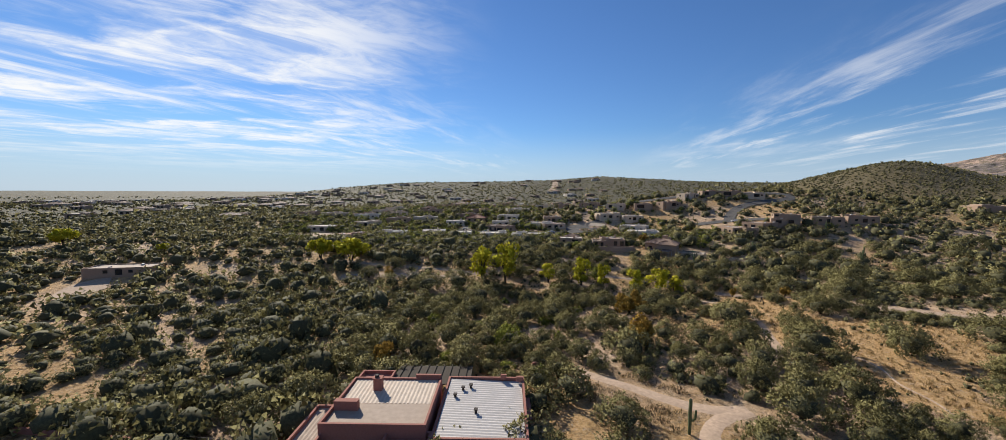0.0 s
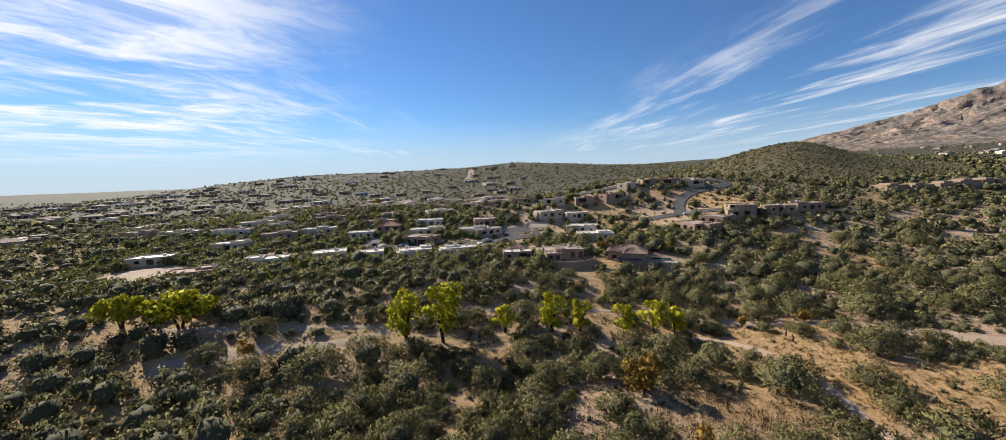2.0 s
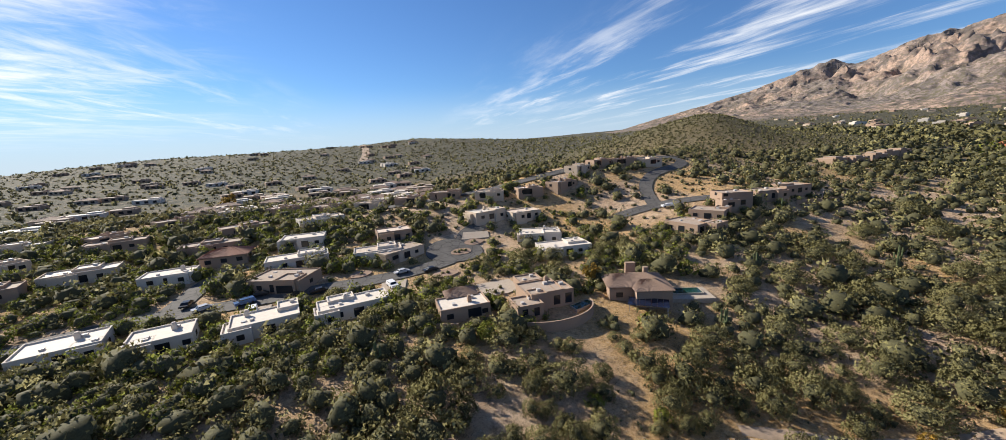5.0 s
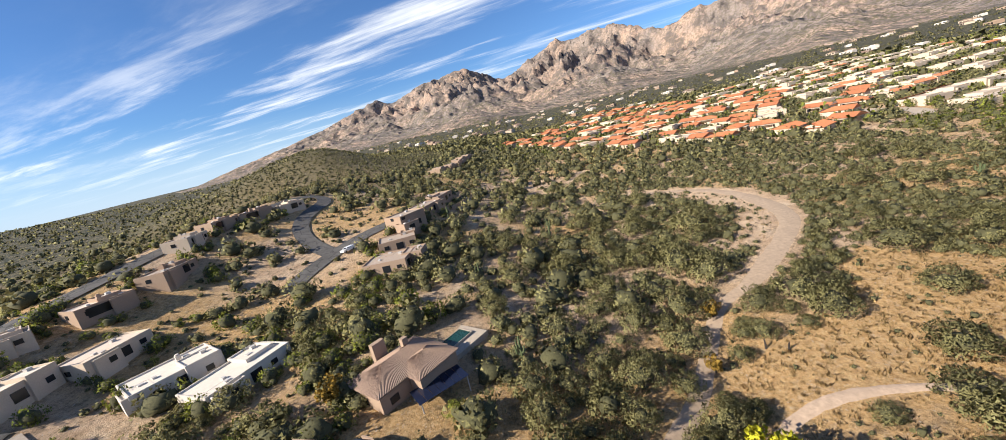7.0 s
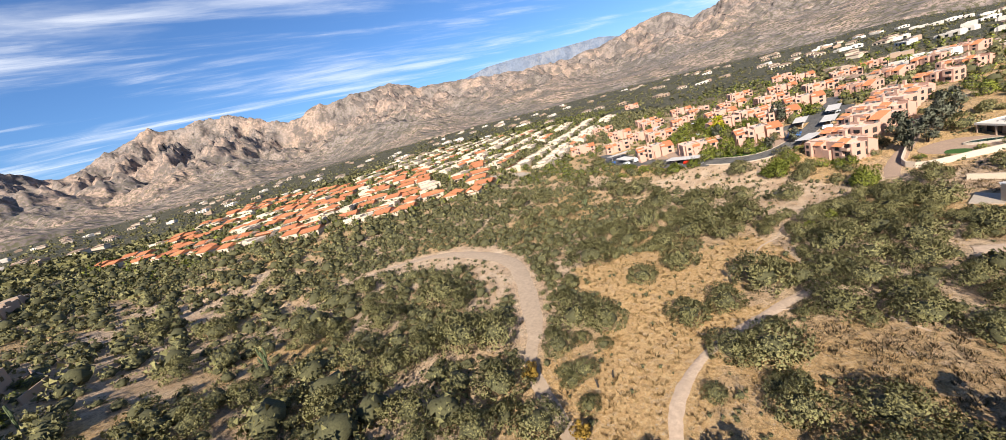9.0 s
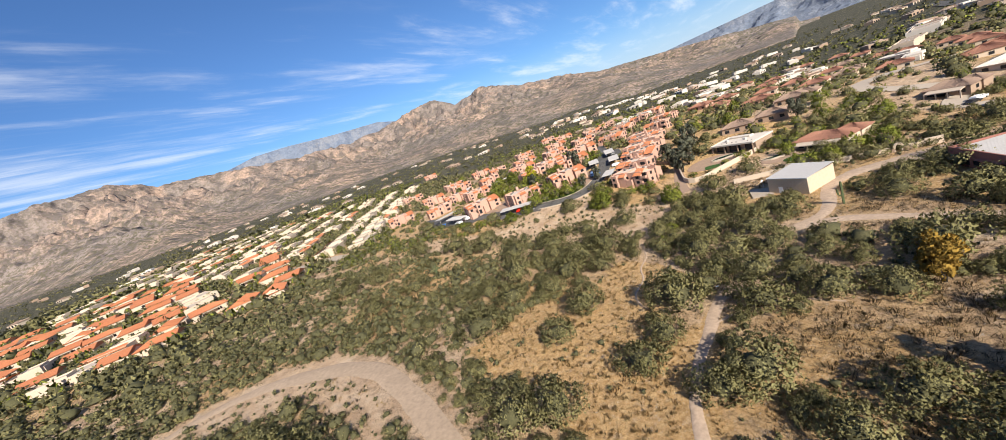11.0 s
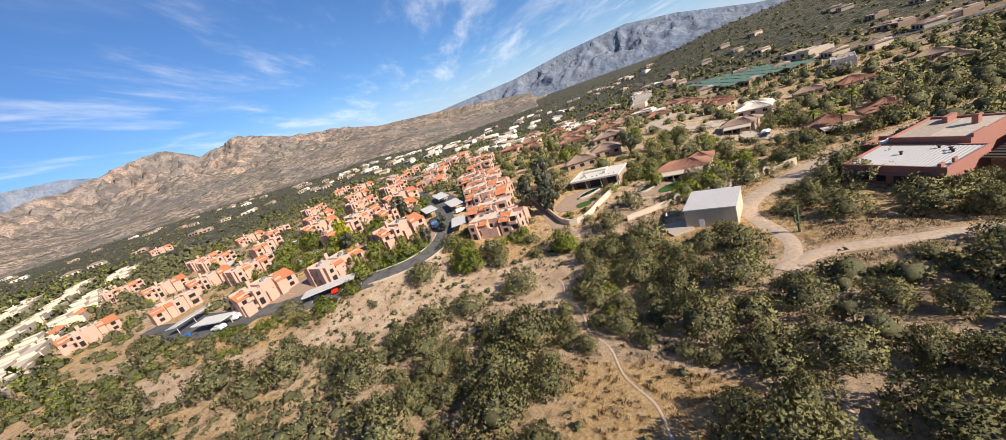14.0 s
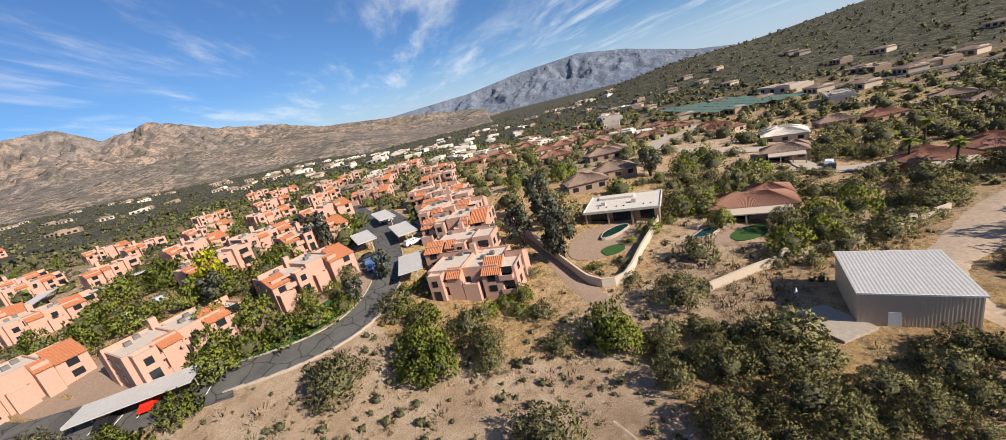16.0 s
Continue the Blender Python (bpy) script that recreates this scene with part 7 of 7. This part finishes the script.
brush_north = [(146.7, 130, 6.8), (100.3, 132.8, 6.3), (231, 133.6, 6), (123.1, 133.9, 5.6), (88.9, 136, 5.6), (77.8, 140.3, 3.6), (125.1, 140.9, 5.4), (136, 143, 5.5), (96.5, 143.3, 5.1), (161.1, 145.8, 5.5), (109.4, 146.3, 5.7), (79.2, 146.9, 4.4), (70.6, 149.2, 3.7), (102.2, 150.1, 5), (84.3, 152.1, 3.9), (122.5, 154.6, 5.7), (95, 159.2, 4.7), (134.1, 159.9, 4.8), (198.5, 160.1, 6.6), (71.4, 162.9, 4.5), (144.8, 164.2, 4.9), (77.8, 164.7, 5.1), (120, 169.1, 5.4), (174.8, 171.6, 5.5), (220.4, 172.2, 6.5), (142.8, 172.7, 5.5), (102.8, 172.9, 4.5)]
brush_close = [(-15.3, 93, 4.6), (-21.5, 86, 4.4), (-9.6, 113, 5.2), (15, 58.5, 5.0), (-36, 66, 5.4), (-42, 61, 5.2), (5, 108, 5.0), (22, 100, 4.6), (80.4, 45.5, 4.0), (15, 84, 4.4), (-4, 98, 5.0)]
for x_, y_, r_ in brush_west + brush_shed_belt + brush_south + brush_middle + brush_north + brush_close:
    plant("mesquite", MESQUITE, x_, y_, r_, "broad olive-green mesquite with a low dense crown", "mesquite trees")
    block_disc(x_, y_, r_ * 0.75)
for x_, y_, r_ in ((-64, 167, 7.6), (-78, 170, 5.6), (-8, 149.5, 5.6), (1.2, 146, 6.0), (17.6, 147, 3.4), (29.8, 144.7, 4.2), (37.7, 143.5, 3.2), (48.7, 139.6, 4.0), (56.7, 137.9, 4.2), (62, 136.5, 3.2), (109, -49, 3.6), (-205, 190, 6.0), (-150, 178, 3.0)):
    plant("cottonwood", BROAD if x_ < -60 else COTTON, x_, y_, r_, "yellow-green cottonwood beside the sandy wash", "cottonwoods")
    block_disc(x_, y_, r_ * 0.8)
for x_, y_, r_ in ((-27.6, 81, 2.6), (29, 88, 2.8), (37.2, 114.8, 4.2), (42.4, 120.6, 2.4), (32.2, 93, 3.4), (-44, 150, 2.2), (75, 197, 2.6), (-30, 465, 6), (96.5, 128, 1.9), (82, 134, 1.8)):
    plant("autumn_shrub", AUTUMN, x_, y_, r_, "shrub with orange and gold autumn leaves", "autumn shrubs")
for x_, y_, r_ in ((100.5, 186, 3.6), (72.2, 176.2, 2.6), (38, 188, 3.2), (78.9, 4.5, 4.6), (55.1, 17, 4.0), (110, -8.6, 3.5), (106.4, -15.6, 4.4), (101.8, -17.9, 4.3), (96.6, -17.7, 4.4), (91.5, -18.7, 4.0), (86.3, -20.6, 3.2), (118, -8.8, 2.6), (135.3, -77.5, 6.5), (125, -76.3, 6.5), (111.8, -51.6, 5.7), (135.2, -45.3, 3.6), (99, -47, 5.6), (107, -46, 5.8), (116, -47, 5.4),
                   (124, -46, 5.4), (96, -54, 5.2), (132, -50, 5.2), (112, -54, 5.0), (60.9, 1.0, 2.4), (66, -2, 2.8), (16, 20.5, 4.6), (8.5, 22, 4.2), (24, -3, 3.0), (30, -3, 1.8), (236, -42, 4.6), (243, -36, 3.6), (-46, 20, 3.2)):
    plant("palo_verde", PALOVERDE, x_, y_, r_, "bright green palo verde with a feathery crown", "palo verdes")
    block_disc(x_, y_, r_ * 0.7)
for x_, y_, r_ in ((44, -8, 4.4), (40, -14, 4.0), (38, -22, 4.2), (34, -29, 4.4), (46, -20, 3.6), (76.7, -28, 2.6), (84, -21.5, 2.4), (109, -43, 3.4), (86, -60, 4), (-8, -30, 4)):
    plant("silver_tree", SILVER, x_, y_, r_, "grey-green eucalyptus with a loose crown", "grey-green trees")
    block_disc(x_, y_, r_ * 0.7)

# shade trees round the apartments and the walled gardens
court_trees = [(157, -87, 4.5), (150, -86, 4.5), (137, -73, 4.8), (131, -77, 4.8), (123, -74, 4.5), (112, -60, 4.5), (105, -45, 4.5), (143, -56, 3.5), (131, -43, 3.6), (111, -28, 4.2), (107, -28, 4.4), (101, -26, 4), (96, -21, 2.8), (92, -26, 2.8), (87, -27, 2.4), (84, -32, 3), (107, -20, 4), (80, -73, 5), (85, -80, 4.5), (74, -75, 4), (116, -164, 4), (226, -474, 4), (-31, -396, 6), (30, -226, 5), (64, -147, 5), (-76, -389, 4.5)]
garden_shade = [(10, -52, 4.5), (-20, -80, 4), (-7, -96, 4), (-71, -109, 4), (2, -8, 4.2), (-14, -24, 4), (-23, -7, 5), (7, 16, 4.5), (1, 18, 5), (-6, 21, 4.5), (4, 22, 4), (78, 2, 4.6), (77, 6, 4), (80, 2, 3.4), (54, 15, 4.2), (54, 18, 3.6), (71, 9, 3), (58, -2, 2.6), (106, -287, 4), (88, -291, 4), (128, -156, 3.6), (211, -231, 4), (191, -219, 4), (218, -214, 4), (23, -62, 4), (-1, -120, 4), (-24, -45, 4), (13, 6, 3), (18, 34, 2.5)]
for i, (x_, y_, r_) in enumerate(court_trees + garden_shade):
    if i % 3:
        plant("shade_tree", SHADE, x_, y_, r_, "broad deep-green shade tree between the buildings", "shade trees")
    else:
        plant("mesquite", MESQUITE, x_, y_, r_, "broad olive-green mesquite with a low dense crown", "mesquite trees")
    block_disc(x_, y_, r_ * 0.6)

near = sow(12000, ((-75, 150), (36, 205)), 1.8, 6.2, 0.50, 1.3, 0.55)
near = [(x, y, r * (0.62 if x > 104 and y < 128 else 1.0)) for x, y, r in near]
near.sort(key=lambda s: min(math.hypot(s[0] - u, s[1] - v) for u, v in ((-4, 95), (8, 135), (40, 150), (70, 125), (85, 95), (80, 50))))
for x_, y_, r_ in near[:200]:
    if RNG.uniform() < 0.88:
        plant("mesquite", MESQUITE, x_, y_, r_, "broad olive-green mesquite with a low dense crown", "mesquite trees")
    else:
        plant("palo_verde", PALOVERDE, x_, y_, r_ * 0.85, "bright green palo verde with a feathery crown", "palo verdes")
brush_mass("desert_brush", near[200:380], "near", M["olive"], "olive-green mesquite brush beside the clearings")
by_shed = [q for q in near[380:] if math.hypot(q[0] - 12, q[1] - 30) < 45]
brush_mass("desert_brush", by_shed, "near", M["olive"], "olive-green mesquite brush beside the metal shed")
brush_mass("desert_brush", [q for q in near[380:] if q not in by_shed], "mid", M["olive"], "olive-green mesquite and palo verde brush")
ring = [s for s in sow(40000, ((-330, 620), (-300, 470)), 1.8, 5.4, 0.46, 1.2) if not (-75 < s[0] < 150 and 36 < s[1] < 205)]
# only small bushes grow on the round grassy hill
ring = [(x, y, r * (0.45 if bump(x, y, 400, 375, 160, 110) > 0.3 else 0.6 if 104 < x < 215 and y < 128 else 1.0)) for x, y, r in ring]
away_ = [min(math.hypot(s[0] - u, s[1] - v) for u, v in ((-6, 20), (0, 110), (50, 165), (90, 120), (85, 55))) for s in ring]
brush_mass("desert_brush", [s for s, q in zip(ring, away_) if q < 72], "near", M["olive"], "olive-green mesquite brush beside the clearings")
brush_mass("desert_brush", [s for s, q in zip(ring, away_) if 72 <= q < 105], "mid", M["olive"], "olive-green brush on the near slopes")
brush_mass("desert_brush", [s for s, q in zip(ring, away_) if 105 <= q < 260], "far", M["olive"], "olive-green mesquite brush on the slopes")
brush_mass("desert_brush", [s for s, q in zip(ring, away_) if 260 <= q < 380], "dot", M["olive"], "olive-green brush farther up the slopes")
brush_mass("desert_brush", [s for s, q in zip(ring, away_) if q >= 380], "speck", M["olive"], "olive-green brush far up the slopes")
# garden trees between the houses
town = [s for s in sow(26000, ((-260, 520), (-420, 200)), 1.7, 4.8, 0.5, 1.6, 0.25) if (s[1] < 0 and s[0] < 215) or s[0] > 330]
close_ = [s for s in town if math.hypot(s[0] - 85, s[1]) < 150]
brush_mass("garden_trees", [q for q in close_ if math.hypot(q[0] - 85, q[1] - 30) < 75], "near", M["green"], "leafy green garden trees beside the apartments")
brush_mass("garden_trees", [q for q in close_ if math.hypot(q[0] - 85, q[1] - 30) >= 75], "mid", M["green"], "leafy green garden trees among the houses")
brush_mass("garden_trees", [s for s in town if math.hypot(s[0] - 85, s[1]) >= 150][:1900], "dot", M["green"], "leafy green garden trees among farther houses")
lots = sow(16000, ((205, 560), (-330, 220)), 1.8, 3.8, 0.5, 1.2, 0.0)
HXY = np.array(HOUSES)
lots = [s for s in lots if np.hypot(HXY[:, 0] - s[0], HXY[:, 1] - s[1]).min() < 15]
brush_mass("garden_trees", lots[:1200], "dot", M["green"], "garden trees between the subdivision houses", 1.5)
round_ = []
for ob_ in list(bpy.data.objects):
    if ob_.parent is None and ob_.get("category") == "house":
        hx_, hy_ = ob_.matrix_basis.translation[:2]
        if 190 < hy_ < 330 and -130 < hx_ < 215:
            for k in range(6):
                a_, q_ = RNG.uniform(0, 6.283), RNG.uniform(7.2, 10.5)
                x_, y_, r_ = hx_ + q_ * math.cos(a_), hy_ + q_ * math.sin(a_), RNG.uniform(1.3, 2.9)
                if open_at(x_, y_):
                    round_.append((x_, y_, r_))
brush_mass("garden_trees", round_, "mid", M["green"], "green garden trees close round the hillside houses", 1.25)
hill_green = sow(3500, ((-130, 130), (192, 330)), 1.6, 4.2, 0.50, 1.4, 0.35)
brush_mass("garden_trees", hill_green, "mid", M["green"], "green garden trees between the hillside houses")
low_ = sow(6000, ((-60, 240), (200, 330)), 0.6, 1.6, 0.5, 1.6, 0.6, low_density)
brush_mass("low_scrub", low_, "dot", M["olive"], "low yellow-green scrub on the stony slope")


def wide(n, rmin, rmax, lo, hi):
    a, r = RNG.uniform(0, 2 * np.pi, n), np.sqrt(RNG.uniform(rmin ** 2, rmax ** 2, n))
    return np.stack([60 + r * np.sin(a), 80 + r * np.cos(a), RNG.uniform(lo, hi, n)], 1)


w_ = np.concatenate([wide(8500, 340, 900, 1.5, 3.6), wide(4000, 900, 1700, 1.8, 4.2)])
w_ = w_[~((w_[:, 0] > -330) & (w_[:, 0] < 620) & (w_[:, 1] > -300) & (w_[:, 1] < 470))]
brush_mass("desert_brush", w_, "speck", M["olive"], "distant olive-green desert brush")
a_, q_ = np.radians(RNG.uniform(-80, 38, 7500)), np.sqrt(RNG.uniform(380.0 ** 2, 1150.0 ** 2, 7500))
far_ = np.stack([60 + q_ * np.sin(a_), 80 + q_ * np.cos(a_), RNG.uniform(1.2, 3.0, 7500)], 1)
brush_mass("desert_brush", far_, "speck", M["olive"], "dense olive-green brush on the far north-western plain", 0.8)
thick = [s for s in sow(900, ((30, 64), (18, 52)), 1.7, 3.6, 0.42, 1.3) if bump(s[0], s[1], 46, 35, 17, 15) > 0.3]
brush_mass("desert_brush", thick, "near", M["olive"], "thick dark mesquite belt before the metal shed", 0.95)
x_, y_ = RNG.uniform(215, 455, 4200), RNG.uniform(235, 430, 4200)
knoll_ = np.stack([x_, y_, RNG.uniform(0.5, 1.5, 4200)], 1)[open_at(x_, y_)]
brush_mass("low_scrub", knoll_[:3600], "dot", M["olive"], "small olive bushes dotted over the grassy hill", 0.9)
# low scrub and dry grass tufts
creosote = sow(20000, ((-40, 190), (-20, 165)), 0.45, 1.5, 0.35, 1.6, 0.6, low_density)
creosote = [q for q in creosote if not any(within(q[0], q[1], o) for o in SCRUBBY)]
brush_mass("low_scrub", creosote[:6500], "creosote", M["olive"], "low olive creosote scrub between the larger bushes")
tuft = sow(16000, ((-60, 180), (-20, 170)), 0.4, 1.5, 0.3, 1.6, 0.6, low_density)
tuft += [q for q in sow(5000, ((5, 64), (2, 110)), 0.4, 1.3, 0.34, 1.4, 0.6, low_density) if any(within(q[0], q[1], o) for o in SCRUBBY)]
brush_mass("low_scrub", tuft, "tuft", M["scrub"], "low grey-brown scrub and bursage", 0.6)
rise_ = sow(9000, ((98, 230), (10, 130)), 0.9, 2.6, 0.50, 1.3)
brush_mass("desert_brush", [q for q in rise_ if math.hypot(q[0] - 90, q[1] - 115) < 75], "mid", M["olive"], "small olive bushes on the stony rise", 0.95)
brush_mass("desert_brush", [q for q in rise_ if math.hypot(q[0] - 90, q[1] - 115) >= 75], "far", M["olive"], "small olive bushes farther over the stony rise", 0.95)
x_, y_ = RNG.uniform(60, 114, 9000), RNG.uniform(54, 134, 9000)
gold_ = np.stack([x_, y_, RNG.uniform(0.25, 0.75, 9000)], 1)[within(x_, y_, GOLDEN[0]) & open_at(x_, y_)]
brush_mass("dry_grass", gold_[:1500], "grass", M["straw"], "dry golden grass in the clearing")
x_, y_ = RNG.uniform(-30, 150, 9000), RNG.uniform(-5, 150, 9000)
ok_ = open_at(x_, y_)
tufts = np.stack([x_, y_, RNG.uniform(0.25, 0.8, 9000)], 1)[ok_]
brush_mass("dry_grass", tufts[:3000], "grass", M["straw"], "dry golden grass tufts")


# ---- saguaros ----
def saguaro(x, y, height, arms, seed):
    s = thing("saguaro", x, y, 37.0 * seed, "tall green saguaro cactus with ribbed arms", "cactus", "saguaros")

    def ribbed(points, radius, sides=14):
        v, f = tube(points, [radius * q for q in ([0.85] + [1.0] * (len(points) - 3) + [0.9, 0.35])], sides)
        for i, p in enumerate(v):
            if i % 2:
                c = Vector(points[i // sides])
                v[i] = c + (p - c) * 0.82
        return Geo().add(v, f + [tuple(range(len(v) - sides, len(v)))])
    part("stem", ribbed([(0, 0, -0.3), (0.02, 0, height * 0.3), (0, 0.03, height * 0.6), (0.03, 0, height * 0.85), (0.02, 0.02, height * 0.96), (0.02, 0.02, height)], 0.26), M["cactus"], s)
    for k in range(arms):
        a, h0, tall = k * 2.4 + seed, height * (0.38 + 0.09 * k), height * (0.30 + 0.06 * ((k * 7 + seed) % 4))
        c, n = math.cos(a), math.sin(a)
        part("arm", ribbed([(c * 0.1, n * 0.1, h0), (c * 0.5, n * 0.5, h0 + 0.05), (c * 0.82, n * 0.82, h0 + 0.35), (c * 0.88, n * 0.88, h0 + tall * 0.6), (c * 0.9, n * 0.9, h0 + tall * 0.93), (c * 0.9, n * 0.9, h0 + tall)], 0.19), M["cactus"], s)
    return s


for i, row in enumerate(((24.6, 56.3, 5.6, 1), (85.4, 166.4, 5.0, 4), (153.5, 157.4, 6.5, 5), (139.6, 35.7, 4.4, 3), (27, 9, 4.4, 0), (205, 225, 6, 3), (172, 196, 5.5, 1), (120, 178, 5, 2), (-90, 95, 6, 1), (215, 240, 6, 2), (230, 262, 6, 1), (16, 190, 5, 2))):
    saguaro(*row, i)
for x_, y_, t_ in ((85.2, 124.1, 12), (83.8, 121.1, -14)):
    p_ = thing("charred_post", x_, y_, 0, "leaning dark charred stump in dry grass", "stump")
    v_, f_ = tube([(0, 0, -0.2), (0.05, 0, 0.8), (0.02 * t_, 0.1, 1.7)], [0.2, 0.17, 0.09], 7)
    part("trunk", Geo().add(v_, f_ + [tuple(range(14, 21))]), M["dark"], p_)


# ---- palms ----
def palm(x, y, height, seed):
    p = thing("palm_tree", x, y, 50.0 * seed, "tall fan palm with a shaggy green head", "palm", "palm trees")
    lean = 0.03 * math.sin(seed)
    V, F = tube([(0, 0, -0.3), (lean * height * 0.5, 0, height * 0.5), (lean * height, 0, height)], [0.32, 0.24, 0.2], 9)
    part("trunk", Geo().add(V, F), M["wood"], p)
    for k in range(16):
        a, up = k * 2.4, 0.9 - 0.11 * k
        c, n = math.cos(a), math.sin(a)
        V = []
        for i, w in enumerate((0.06, 0.45, 0.55, 0.3, 0.03)):
            q = 0.55 * i
            z = height + up * q * 0.8 - 0.16 * q * q
            px, py = lean * height + c * q, n * q
            V += [(px - n * w, py + c * w, z - 0.12), (px, py, z), (px + n * w, py - c * w, z - 0.12)]
        F = [(3 * i + j, 3 * i + j + 1, 3 * i + j + 4, 3 * i + j + 3) for i in range(4) for j in range(2)]
        part("frond", Geo().add(V, F), M["green"], p)
    return p


for i, row in enumerate(((-45, 17, 7.5), (-45, 25, 7), (-76, 11, 7.5), (60, -215, 8), (48, -218, 9), (63, -254, 7.5), (38, -212, 8.5))):
    palm(*row, i)


def utility_pole(x, y, turn, height):
    u = thing("utility_pole", x, y, turn, "wooden utility pole with a crossarm", "pole", "utility poles")
    V, F = tube([(0, 0, -0.5), (0, 0, height * 0.5), (0, 0, height)], [0.17, 0.15, 0.12], 8)
    part("pole", Geo().add(V, F + [tuple(range(16, 24))]), M["wood"], u)
    arm = part("crossarm", Geo().box(0, 0.16, height - 1.1, 2.6, 0.12, 0.16), M["wood"], u)
    for dx in (-1.15, -0.4, 0.4, 1.15):
        part("insulator", Geo().box(dx, 0.16, height - 0.94, 0.1, 0.1, 0.2), M["paint_white"], arm)


for x_, y_, t_, h_ in ((406, 298, 70, 13), (421, 274, 70, 13)):
    utility_pole(x_, y_, t_, h_)
du = thing("dumpster", 160, -31, 30, "blue steel dumpster beside the lane", "bin")
part("body", Geo().add([(-0.9, -0.6, 0.2), (0.9, -0.6, 0.2), (0.9, 0.6, 0.2), (-0.9, 0.6, 0.2), (-1.1, -0.75, 1.3), (1.1, -0.75, 1.3), (1.1, 0.75, 1.5), (-1.1, 0.75, 1.5)], [(3, 2, 1, 0), (0, 1, 5, 4), (1, 2, 6, 5), (2, 3, 7, 6), (3, 0, 4, 7), (4, 5, 6, 7)]), M["bin_blue"], du)
part("lid", Geo().add([(-1.12, -0.78, 1.34), (1.12, -0.78, 1.34), (1.12, 0.78, 1.54), (-1.12, 0.78, 1.54), (-1.12, -0.78, 1.40), (1.12, -0.78, 1.40), (1.12, 0.78, 1.60), (-1.12, 0.78, 1.60)], [(3, 2, 1, 0), (4, 5, 6, 7), (0, 1, 5, 4), (1, 2, 6, 5), (2, 3, 7, 6), (3, 0, 4, 7)]), M["bin_blue"], du)
